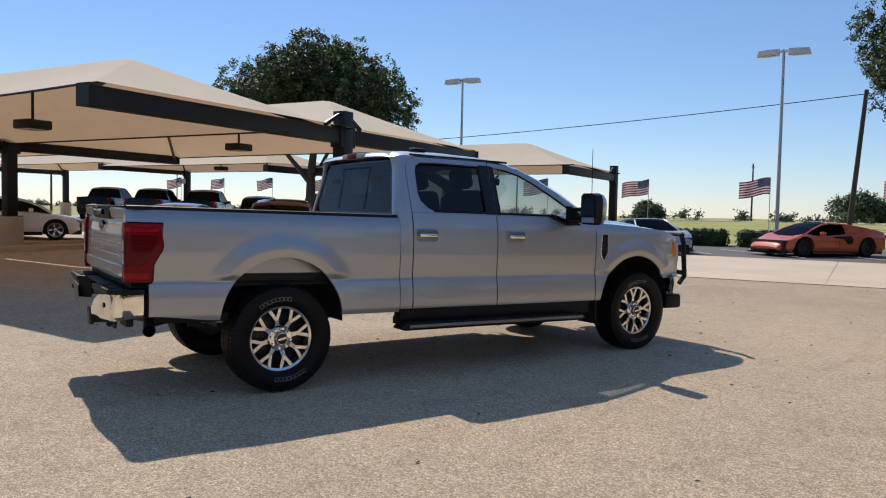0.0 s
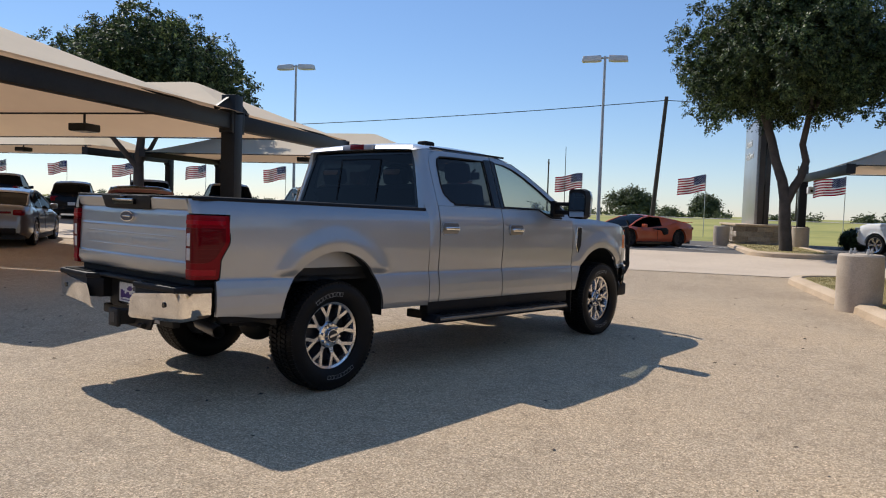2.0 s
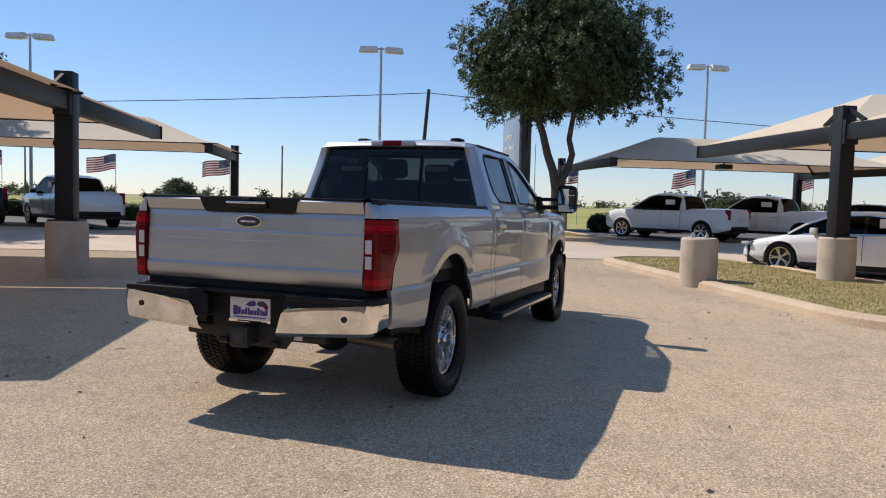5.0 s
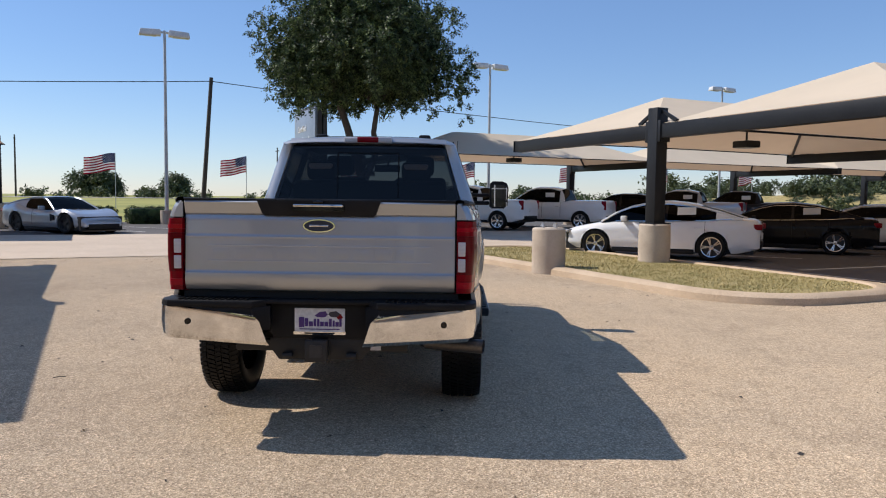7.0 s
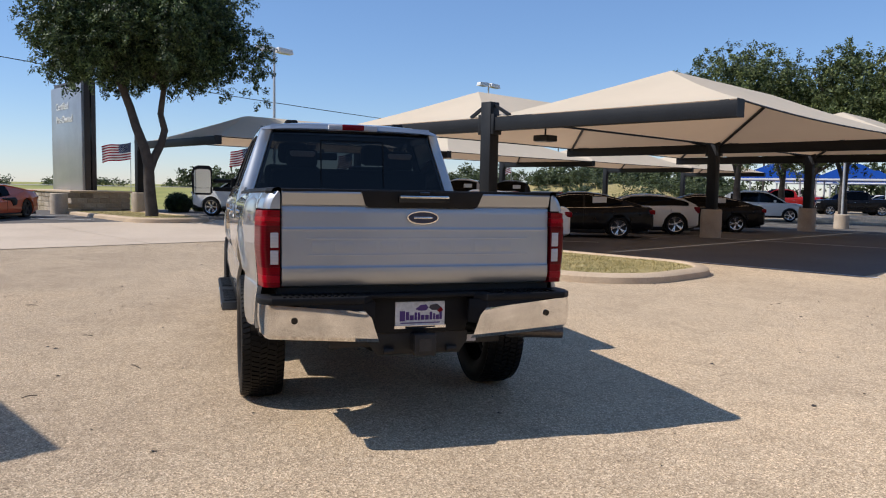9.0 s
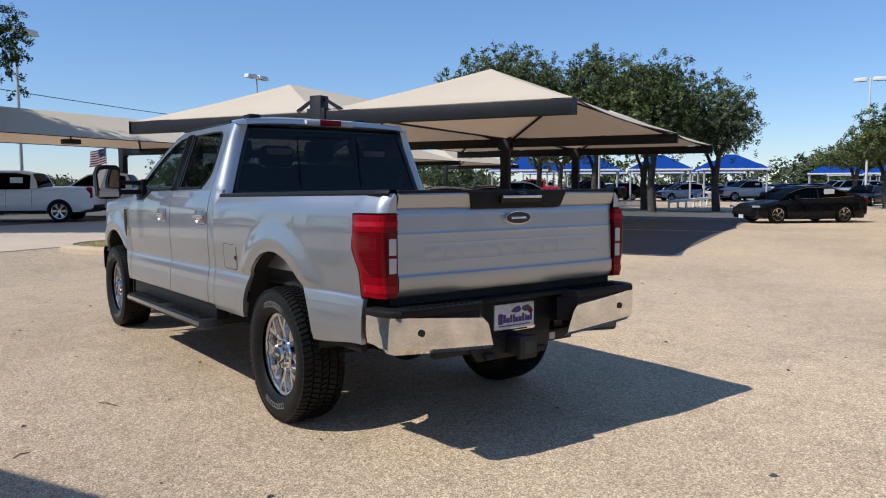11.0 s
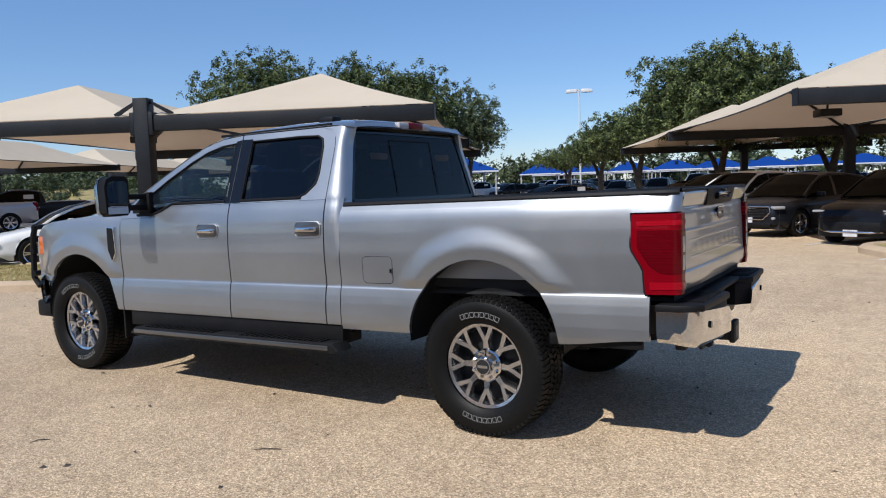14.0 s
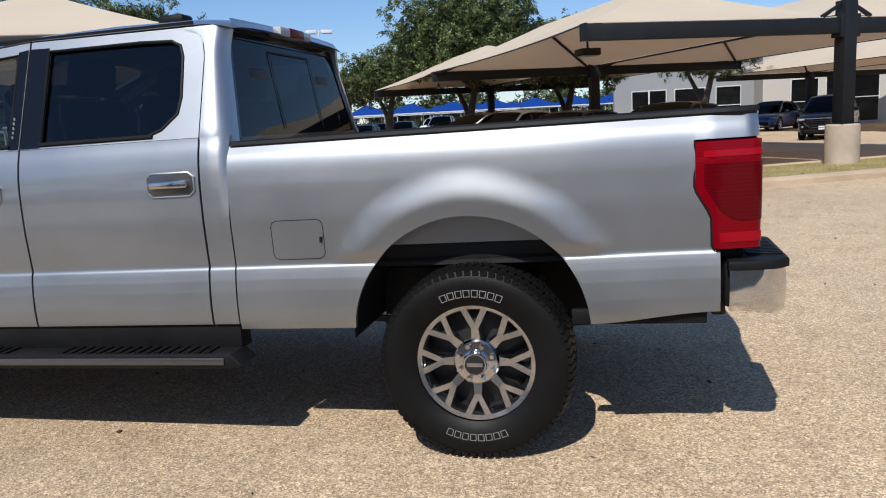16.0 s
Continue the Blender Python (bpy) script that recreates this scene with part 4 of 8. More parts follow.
# keypad on the pillar
for k in range(5):
    z = 1.475 + 0.021 * k
    raked("keypad_button", boxed(2.128, 2.138, lean(z) + 0.003, lean(z) + 0.0065, z, z + 0.013), M_ALLOY, front_doors[0])
# belt seals
for owner, pts in ((rear_doors, [(1.40, 1.438), (1.985, 1.438)]), (front_doors, [(2.15, 1.438), (2.745, 1.438), (2.86, 1.39), (2.965, 1.36), (3.15, 1.36)])):
    bm = bmesh.new()
    path_tube(bm, [(x, lean(z) + 0.002, z) for x, z in pts], [0.011] * len(pts), 6)
    pair("window_seal", bm, M_PLASTIC, owner)
bm = bmesh.new()
path_tube(bm, [(x, lean(z) + 0.000, z) for x, z in REAR_HOLE], [0.008] * len(REAR_HOLE), 6)
pair("window_seal", bm, M_PLASTIC, rear_doors)
bm = bmesh.new()
path_tube(bm, [(x, lean(z) + 0.000, z) for x, z in FRONT_HOLE[:8]], [0.008] * 8, 6)
pair("window_seal", bm, M_PLASTIC, front_doors)

# roof, with rounded shoulders
EDGE = [(1.05, 1.895), (1.09, 1.905), (1.13, 1.914), (1.2, 1.922), (2.09, 1.926), (2.30, 1.911), (2.48, 1.868)]
CROWN = [(1.05, 1.91), (1.09, 1.95), (1.15, 1.972), (1.3, 1.994), (1.7, 2.006), (2.1, 1.994), (2.35, 1.962), (2.48, 1.93)]
bm = bmesh.new()
rows = []
for x in [1.06, 1.075, 1.09, 1.11, 1.13, 1.16, 1.2] + span(1.27, 2.48, 0.055):
    ze, zc = along(EDGE, x), along(CROWN, x)
    ye = lean(ze) + 0.002 - 0.05 * (1 - smooth_step(1.06, 1.13, x)) ** 2
    row = []
    for k in range(-16, 17):
        t = k / 16
        q = abs(t)
        z = ze + (zc - ze) * (1 - q ** 3.4) ** (1 / 1.5)
        row.append(Vector((x, t * ye, z)))
    rows.append(row)
grid(bm, rows)
bmesh.ops.recalc_face_normals(bm, faces=bm.faces)
raked("roof", bm, M_SILVER, None, "", 40)
# rear pillars: from the door's edge round to the back glass
def back_x(z):
    return 1.035 + 0.085 * (z - 1.39) / 0.52


def back_half(z):
    return 0.815 - 0.30 * (z - 1.39)


bm = bmesh.new()
rows = []
for z in span(1.38, 1.915, 0.04):
    f = smooth_step(1.74, 1.92, z)
    front = along([(1.78, 1.170), (1.86, 1.186), (1.90, 1.226), (1.915, 1.318)], z)
    side_y, x_in, y_in = lean(max(z, 1.418)), lerp(back_x(z) - 0.004, 1.085, f), back_half(z) + 0.012
    row = [Vector((front, side_y, z))]
    for k in range(11):
        u = math.pi / 2 * k / 10
        row.append(Vector((1.155 - (1.155 - x_in) * math.sin(u) ** 0.85, y_in + (side_y - y_in) * math.cos(u) ** 0.85, z)))
    rows.append(row + [Vector((back_x(z) + 0.03, back_half(z) - 0.01, z))])
grid(bm, rows)
bmesh.ops.recalc_face_normals(bm, faces=bm.faces)
pair("rear_pillar", bm, M_SILVER, None, "", 40)
# back glass
bm = bmesh.new()
zs = [1.385, 1.40, 1.5, 1.6, 1.7, 1.8, 1.875, 1.895]
grid(bm, [[Vector((back_x(z) + 0.010, t * back_half(z), z)) for t in (-1, -0.5, 0, 0.5, 1)] for z in zs])
rear_glass = raked("back_window", bm, M_REAR_GLASS, None, "tinted sliding back window")
bm = bmesh.new()
for y0, y1, z0, z1 in ((0.262, 0.274, 1.44, 1.83), (-0.274, -0.262, 1.44, 1.83), (-0.27, 0.27, 1.825, 1.833)):
    grid(bm, [[Vector((back_x(z) + 0.004, y, z)) for y in (y0, y1)] for z in (z0, z1)])
raked("slider_frame", bm, M_PLASTIC, rear_glass)
bm = bmesh.new()
zs = [1.385, 1.41]
grid(bm, [[Vector((back_x(z) + 0.003, t * back_half(z), z)) for t in (-1, 1)] for z in zs])
for s in (-1, 1):
    grid(bm, [[Vector((back_x(z) + 0.003, s * (back_half(z) - d), z)) for d in (0, 0.022)] for z in (1.385, 1.895)])
grid(bm, [[Vector((back_x(z) + 0.003, t * back_half(z), z)) for t in (-1, 1)] for z in (1.868, 1.897)])
raked("glass_border", bm, M_GLOSSBLK, rear_glass)
# back panel of the cab
raked("cab_back", boxed(1.05, 1.08, -0.9, 0.9, 0.58, 1.40), M_SILVER)
# roof rear lip, brake lamp and clearance pads
bm = bmesh.new()
grid(bm, [[Vector((x, t * w, z)) for t in (-1, -0.6, 0, 0.6, 1)] for x, w, z in ((1.06, 0.69, 1.90), (1.085, 0.685, 1.925), (1.10, 0.68, 1.95))])
for v in bm.verts:
    v.co.z += 0.012 * (1 - (v.co.y / 0.69) ** 2)
raked("roof_lip", bm, M_SILVER)
lamp = raked("brake_lamp", boxed(1.055, 1.13, -0.21, 0.21, 1.912, 1.962, bevel=0.012), M_CLEAR, None, "high brake lamp with clear ends")
raked("lens", boxed(1.050, 1.12, -0.095, 0.095, 1.915, 1.963, bevel=0.01), M_RED, lamp, "red lens")
bm = bmesh.new()
box(bm, 1.42, 1.56, 0.42, 0.53, 1.97, 2.022, bevel=0.02)
pair("roof_pad", bm, M_PLASTIC)
pair("roof_ditch", boxed(1.25, 2.35, 0.735, 0.747, 1.925, 1.943), M_PLASTIC)

# windscreen and pillars
SCREEN = [(2.46, 1.872), (2.68, 1.782), (2.95, 1.642), (3.20, 1.492), (3.38, 1.372)]
bm, bp = bmesh.new(), bmesh.new()
rows, left = [], []
for x, z in SCREEN:
    y = lean(z) + 0.002
    row = []
    for k in range(-12, 13):
        t = k / 12 * (1 - 0.075 / y)
        row.append(Vector((x + 0.26 * (1 - t * t) ** 0.8 * smooth_step(2.3, 2.9, x) + 0.02, t * y, z + 0.065 * (1 - t * t))))
    rows.append(row)
    left.append([Vector((x, y, z)), Vector((x + 0.02, y - 0.03, z + 0.012)), row[-1] + Vector((0, 0.002, 0.004)), row[-1] - Vector((0, 0, 0.02))])
grid(bm, rows)
grid(bp, left)
bmesh.ops.recalc_face_normals(bm, faces=bm.faces)
bmesh.ops.recalc_face_normals(bp, faces=bp.faces)
raked("windscreen", bm, M_SCREEN_GLASS, None, "clear windscreen")
pair("windscreen_pillar", bp, M_SILVER)
# bonnet
bm = bmesh.new()
rows = []
for x in span(3.30, 4.78, 0.06):
    w = along(WING_TOP, x)
    y = flank(min(x, 4.8), w) - 0.012
    row = []
    for k in range(-12, 13):
        t = k / 12
        dome = 0.035 * (1 - smooth_step(0.45, 0.62, abs(t)))
        front = 0.10 * smooth_step(4.5, 4.8, x)
        row.append(Vector((x + 0.05 * (1 - t * t) * smooth_step(4.3, 4.78, x), t * y, w + 0.045 * (1 - t ** 4) + dome - front * (1 - t * t) * 0.2 - 0.004)))
    rows.append(row)
grid(bm, rows)
bmesh.ops.recalc_face_normals(bm, faces=bm.faces)
raked("bonnet", bm, M_SILVER)
raked("cowl", boxed(3.22, 3.40, -0.8, 0.8, 1.28, 1.37), M_PLASTIC)

# nose
grille = raked("grille", boxed(4.74, 4.80, -0.62, 0.62, 0.80, 1.24, bevel=0.02), M_GLOSSBLK, None, "black and chrome front grille")
for k in range(4):
    raked("grille_bar", boxed(4.80, 4.83, -0.60, 0.60, 0.86 + 0.1 * k, 0.90 + 0.1 * k, bevel=0.008), M_CHROME, grille)
lamps = pair("headlamp", boxed(4.62, 4.81, 0.60, 0.855, 0.92, 1.20, bevel=0.03), M_CLEAR)
pair("turn_signal", boxed(4.58, 4.70, 0.84, 0.900, 1.03, 1.20, bevel=0.01), M_AMBER, lamps)
bm = bmesh.new()
rows = []
for k in range(-20, 21):
    t = k / 20
    x = 4.96 - 0.34 * max(0, abs(t) - 0.62) ** 1.6 / 0.38 ** 1.6
    rows.append([Vector((x - d, t * 0.955, z)) for d, z in ((0.06, 0.84), (0.01, 0.81), (0.0, 0.72), (0.02, 0.62), (0.08, 0.58))])
grid(bm, rows)
bmesh.ops.recalc_face_normals(bm, faces=bm.faces)
raked("front_bumper", bm, M_CHROME, None, "chrome front bumper")
raked("air_dam", boxed(4.62, 4.88, -0.86, 0.86, 0.44, 0.60, bevel=0.03), M_PLASTIC)
guard_l = bmesh.new()
path_tube(guard_l, [(4.90, 0.80, 0.72), (4.99, 0.80, 0.80), (4.93, 0.82, 1.18), (4.88, 0.82, 1.30)], [0.028] * 4, 8)
path_tube(guard_l, [(4.98, 0.50, 0.72), (5.00, 0.50, 0.80), (5.00, 0.50, 1.25)], [0.028] * 3, 8)
path_tube(guard_l, [(4.90, 0.83, 1.28), (5.02, 0.60, 1.28), (5.03, 0.0, 1.28)], [0.024] * 3, 8)
path_tube(guard_l, [(4.93, 0.84, 1.05), (5.02, 0.60, 1.05), (5.03, 0.0, 1.05)], [0.02] * 3, 8)
path_tube(guard_l, [(4.95, 0.83, 0.84), (5.04, 0.60, 0.84), (5.05, 0.0, 0.84)], [0.028] * 3, 8)
pair("brush_guard", guard_l, M_PLASTIC, None, "black tube brush guard")

# side vents
VENT = [(3.44, 1.27), (3.53, 1.275), (3.53, 1.08), (3.47, 0.985), (3.425, 1.05)]
vents = pair("side_vent", prismed(VENT, 0.955, 0.985, 0.006, axis="y"), M_CHROME, None, "chrome-edged side vent")
pair("vent_mesh", prismed([(lerp(3.478, x, 0.80), lerp(1.14, z, 0.93)) for x, z in VENT], 0.975, 0.988, axis="y"), M_PLASTIC, vents)
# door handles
# darkened silver: recess shade painted into the handle cups, plain grey on board edges
M_CUP_SHADE_EDGE = paint("cup_shade_and_edge_grey", (0.13, 0.132, 0.138), 0.78, 0.3)
for owner, x in ((rear_doors, 1.31), (front_doors, 2.31)):
    pair("handle_cup", prismed([(x + 0.112 * a, 1.222 + 0.050 * b) for a, b in ((-1, -0.6), (-0.8, -1), (0.8, -1), (1, -0.6), (1, 0.6), (0.8, 1), (-0.8, 1), (-1, 0.6))], 0.960, 0.9735, 0.003, axis="y"), M_CUP_SHADE_EDGE, owner, "silver handle cup with its recess shade painted in")
    rim_ = [(x + 0.114 * a, 1.222 + 0.052 * b) for a, b in ((-1, -0.6), (-0.8, -1), (0.8, -1), (1, -0.6), (1, 0.6), (0.8, 1), (-0.8, 1), (-1, 0.6), (-1, -0.6))]
    bm = bmesh.new()
    path_tube(bm, [(px, 0.9725, pz) for px, pz in rim_], [0.005] * len(rim_), 6)
    pair("cup_rim", bm, M_SILVER, owner)
    bm = boxed(x - 0.092, x + 0.092, 0.984, 1.004, 1.207, 1.240, bevel=0.010)
    box(bm, x - 0.092, x - 0.06, 0.965, 0.998, 1.210, 1.237, bevel=0.006)
    box(bm, x + 0.06, x + 0.092, 0.965, 0.998, 1.210, 1.237, bevel=0.006)
    pair("door_handle", bm, M_CHROME, owner, "chrome door handle")
# mirrors
arms = bmesh.new()
box(arms, 3.03, 3.13, 0.90, 1.13, 1.40, 1.445, bevel=0.012)
box(arms, 3.03, 3.13, 0.90, 1.13, 1.49, 1.53, bevel=0.012)
prism(arms, [(3.0, 1.35), (3.22, 1.35), (3.22, 1.42), (3.05, 1.54), (3.0, 1.54)], 0.90, 0.945, 0.006, axis="y")
mirrors = pair("door_mirror", arms, M_PLASTIC, front_doors, "black telescopic tow mirror")
head = [(1.135, 1.39), (1.16, 1.365), (1.295, 1.365), (1.335, 1.395), (1.345, 1.59), (1.325, 1.645), (1.28, 1.665), (1.17, 1.665), (1.14, 1.64)]
bm = bmesh.new()
lo = [bm.verts.new((2.975, y, z)) for y, z in head]
mi = [bm.verts.new((3.06, y, z)) for y, z in head]
hi = [bm.verts.new((3.14, lerp(1.24, y, 0.72), lerp(1.5, z, 0.78))) for y, z in head]
bm.faces.new(lo[::-1]), bm.faces.new(hi)
for a, b in ((lo, mi), (mi, hi)):
    for i in range(len(head)):
        bm.faces.new((a[i], a[(i + 1) % len(head)], b[(i + 1) % len(head)], b[i]))
bmesh.ops.recalc_face_normals(bm, faces=bm.faces)
pair("mirror_head", bm, M_PLASTIC, mirrors)
bm = bmesh.new()
prism(bm, [(lerp(1.24, y, 0.86), lerp(1.555, z, 0.66)) for y, z in head], 2.970, 2.974, axis="x")
pair("mirror_glass", bm, M_MIRROR, mirrors, "upper mirror glass")
pair("mirror_glass", boxed(2.970, 2.974, 1.155, 1.325, 1.38, 1.435), M_MIRROR, mirrors, "small lower mirror glass")
bm = bmesh.new()
shell = []
for x, k in ((3.062, 1.03), (3.10, 1.0), (3.146, 0.76), (3.150, 0.4)):
    shell.append([Vector((x, lerp(1.24, y, k), lerp(1.51, z, k))) for y, z in head + head[:1]])
grid(bm, shell)
bmesh.ops.recalc_face_normals(bm, faces=bm.faces)
pair("mirror_cap", bm, M_ALLOY, mirrors, "bright mirror cap")
raked("aerial", tubed((3.5, -0.76, 1.34), (3.49, -0.76, 2.16), 0.005, 0.003, 6), M_PLASTIC, None, "thin whip aerial")

# running boards
bm = bmesh.new()
prism(bm, [(1.00, 0.425), (1.05, 0.475), (3.10, 0.475), (3.17, 0.425), (3.11, 0.41), (1.04, 0.41)], 0.92, 1.075, 0.008, axis="y")
boards = pair("running_board", bm, M_PLASTIC, None, "black running board with a bright edge")
pair("board_edge", boxed(1.08, 3.11, 1.072, 1.083, 0.428, 0.460, bevel=0.004), M_CUP_SHADE_EDGE, boards, "grey metal edge strip")
for x0 in (1.16, 2.22):
    for k in range(16):
        pair("tread_rib", boxed(x0 + 0.05 * k, x0 + 0.05 * k + 0.03, 0.945, 1.055, 0.474, 0.483), M_RUBBER, boards)
for x in (1.25, 2.1, 2.95):
    pair("board_bracket", boxed(x - 0.03, x + 0.03, 0.55, 1.0, 0.40, 0.47), M_CHASSIS)

# tail lamps: lenses that wrap from the flank round to the rear face
LAMP_FRONT = [(0.838, -0.985), (0.86, -0.973), (0.97, -0.969), (1.0, -0.956), (1.075, -0.912), (1.10, -0.905), (1.274, -0.908)]
INNER_FRONT = [(0.952, -1.07), (0.968, -1.03), (0.992, -0.995), (1.02, -0.978), (1.085, -0.934), (1.10, -0.928), (1.19, -0.930)]


def lamp_skin(z0, z1, off, front, rear=True):
    """A curved lens between two heights, standing off from the bed's flank."""
    rows = []
    for z in [z0 + 0.004] + span(z0, z1, 0.016)[1:-1] + [z1 - 0.004]:
        side_y = lambda x: flank(x, z) + off - 0.026 * max(0.0, (-0.97 - x) / 0.18)
        x0 = along(front, z)
        row = [Vector((x0 + 0.006, side_y(x0) - 0.03, z)), Vector((x0, side_y(x0) - 0.004, z))] + [Vector((lerp(x0, -1.118, k / 8), side_y(lerp(x0, -1.118, k / 8)), z)) for k in range(1, 9)]
        if rear:
            y_ = side_y(-1.118)
            row += [Vector((-1.135, y_ - 0.006, z)), Vector((-1.147 - off, y_ - 0.020, z))] + [Vector((-1.151 - off, lerp(y_ - 0.032, 0.808, k / 3), z)) for k in range(4)] + [Vector((-1.12, 0.806, z))]
        else:
            row.append(row[-1] - Vector((0, 0.03, 0)))
        rows.append(row)
    inward = lambda row, dz: [Vector((q.x + 0.022, q.y - 0.022, q.z + dz)) for q in row]
    rows = [inward(rows[0], -0.004)] + rows + [inward(rows[-1], 0.004)]
    bm = bmesh.new()
    grid(bm, rows)
    bmesh.ops.recalc_face_normals(bm, faces=bm.faces)
    if sum(f.normal.y * f.calc_area() for f in bm.faces) < 0:
        bmesh.ops.reverse_faces(bm, faces=bm.faces)
    return bm


lamps = pair("tail_lamp", lamp_skin(0.842, 1.270, 0.004, LAMP_FRONT), M_RED, None, "red tail lamp")
pair("lens", lamp_skin(0.952, 1.186, 0.0065, INNER_FRONT), M_DARKRED, lamps, "dark red inner lens")
pair("lamp_backing", boxed(-1.12, -0.95, 0.80, 0.845, 0.84, 1.272), M_PLASTIC, lamps)
# bright ribbed bands above and below the darker lens
for z0, z1, x0 in ((1.203, 1.236, -0.93), (0.868, 0.914, -0.995)):
    pair("reflector", lamp_skin(z0, z1, 0.007, [(z0, x0), (z1, x0)]), M_BRIGHTRED, lamps, "bright red ribbed reflector")
# brighter red strips paint the light caught by the inner lens's ribs
for k in range(7):
    z0 = 0.985 + 0.028 * k
    pair("lit_rib_strip", lamp_skin(z0, z0 + 0.009, 0.0078, [(z0, along(INNER_FRONT, z0) - 0.012), (z0 + 0.009, along(INNER_FRONT, z0 + 0.009) - 0.012)], False), M_RED, lamps)
for z0, z1 in ((0.968, 1.052), (1.060, 1.150)):
    pair("reverse_lens", boxed(-1.1585, -1.14, 0.812, 0.862, z0, z1, bevel=0.006), M_CLEAR, lamps, "clear reversing lens")
bm = bmesh.new()
seal = [(x, z) for z, x in LAMP_FRONT]
path_tube(bm, [(x + 0.004, flank(x, z) - 0.002, z) for x, z in seal], [0.0055] * len(seal), 6)
pair("lamp_seal", bm, M_PLASTIC, lamps)
pair("lamp_gap", boxed(-1.135, -0.915, 0.80, 0.872, 1.266, 1.279), M_PLASTIC, lamps)

# tailgate
GATE = [(0.84, -1.112), (0.85, -1.132), (0.89, -1.150), (0.935, -1.1495), (0.942, -1.149), (0.949, -1.1485), (0.955, -1.143), (0.961, -1.1418), (0.970, -1.1415), (1.150, -1.1352), (1.158, -1.135), (1.163, -1.136), (1.167, -1.1355), (1.171, -1.1325), (1.180, -1.132), (1.285, -1.128), (1.292, -1.124), (1.300, -1.136), (1.365, -1.156), (1.374, -1.150), (1.376, -1.10), (1.37, -1.05)]
bm = bmesh.new()
ys = [-0.800, -0.796, -0.78, -0.5, -0.25, 0, 0.25, 0.5, 0.78, 0.796, 0.800]
fine = []
for (z0, x0), (z1, x1) in zip(GATE, GATE[1:]):
    n = max(1, int(abs(z1 - z0) / 0.03))
    fine += [(lerp(z0, z1, i / n), lerp(x0, x1, i / n)) for i in range(n)]
fine.append(GATE[-1])
grid(bm, [[Vector((x + (0.02 if abs(y) > 0.798 else 0) - 0.012 * (1 - (y / 0.78) ** 2), y, z)) for y in ys] for z, x in fine])
bmesh.ops.recalc_face_normals(bm, faces=bm.faces)
if sum(f.normal.x * f.calc_area() for f in bm.faces) > 0:
    bmesh.ops.reverse_faces(bm, faces=bm.faces)
gate = raked("tailgate", bm, M_SILVER, None, "silver creased tailgate")
raked("gate_cap", boxed(-1.158, -1.06, -0.800, 0.800, 1.373, 1.389, bevel=0.006), M_PLASTIC, gate, "black plastic tailgate cap")
raked("gate_inner", boxed(-1.10, -1.05, -0.78, 0.78, 0.84, 1.37), M_LINER, gate)
bm = prismed([(-0.365, 1.382), (0.365, 1.382), (0.335, 1.300), (0.315, 1.288), (-0.315, 1.288), (-0.335, 1.300)], -1.178, -1.13, 0.004, axis="x")
for v in bm.verts:
    v.co.x += 0.014 - 0.17 * (v.co.z - 1.30) + 0.006
trim_ = raked("gate_panel", bm, M_PLASTIC, gate, "black handle panel")
raked("handle_recess", boxed(-1.186, -1.16, -0.15, 0.15, 1.318, 1.352), M_GLOSSBLK, trim_)
raked("gate_handle", boxed(-1.196, -1.17, -0.145, 0.145, 1.342, 1.358, bevel=0.004), M_CHROME, trim_, "bright handle bar")
raked("camera_eye", boxed(-1.196, -1.17, -0.03, 0.03, 1.363, 1.378, bevel=0.005), M_GLOSSBLK, trim_)


def oval(bm, ry, rz, x0, x1, zc, seg=40):
    prism(bm, [(ry * math.cos(2 * math.pi * k / seg), zc + rz * math.sin(2 * math.pi * k / seg)) for k in range(seg)], x0, x1, axis="x")
    return bm


badge = raked("badge", oval(bmesh.new(), 0.094, 0.0385, -1.158, -1.132, 1.232), M_CHROME, gate, "oval badge, blue with a chrome rim")
raked("badge_face", oval(bmesh.new(), 0.086, 0.0325, -1.161, -1.152, 1.232), M_BADGE, badge)
raked("badge_mark", boxed(-1.1635, -1.1605, -0.055, 0.055, 1.226, 1.238, bevel=0.001), M_ALLOY, badge)
# pressed lettering panel as plain raised bars
def gate_x(y, z):
    return along(GATE, z) - 0.012 * (1 - (y / 0.78) ** 2)


def pressed(name, y0, y1, z0, z1, h):
    bm = bmesh.new()
    e = 0.004
    rows = []
    for y in [y0, y0 + e] + span(y0 + e, y1 - e, 0.1)[1:-1] + [y1 - e, y1]:
        rows.append([Vector((gate_x(y, z) - (h if (y0 < y < y1 and 0 < k < 3) else 0.0003), y, z)) for k, z in enumerate((z0, z0 + e, z1 - e, z1))])
    grid(bm, rows)
    bmesh.ops.recalc_face_normals(bm, faces=bm.faces)
    if sum(f.normal.x * f.calc_area() for f in bm.faces) > 0:
        bmesh.ops.reverse_faces(bm, faces=bm.faces)
    return raked(name, bm, M_SILVER, gate)


for z0, z1 in ((1.016, 1.026), (1.108, 1.118)):
    pressed("press_line", -0.66, 0.66, z0, z1, 0.0016)
for k in range(9):
    y = 0.58 - 0.128 * k - (0.06 if k > 4 else 0)
    pressed("press_bar", y - 0.052, y + 0.052, 1.040, 1.094, 0.0009)

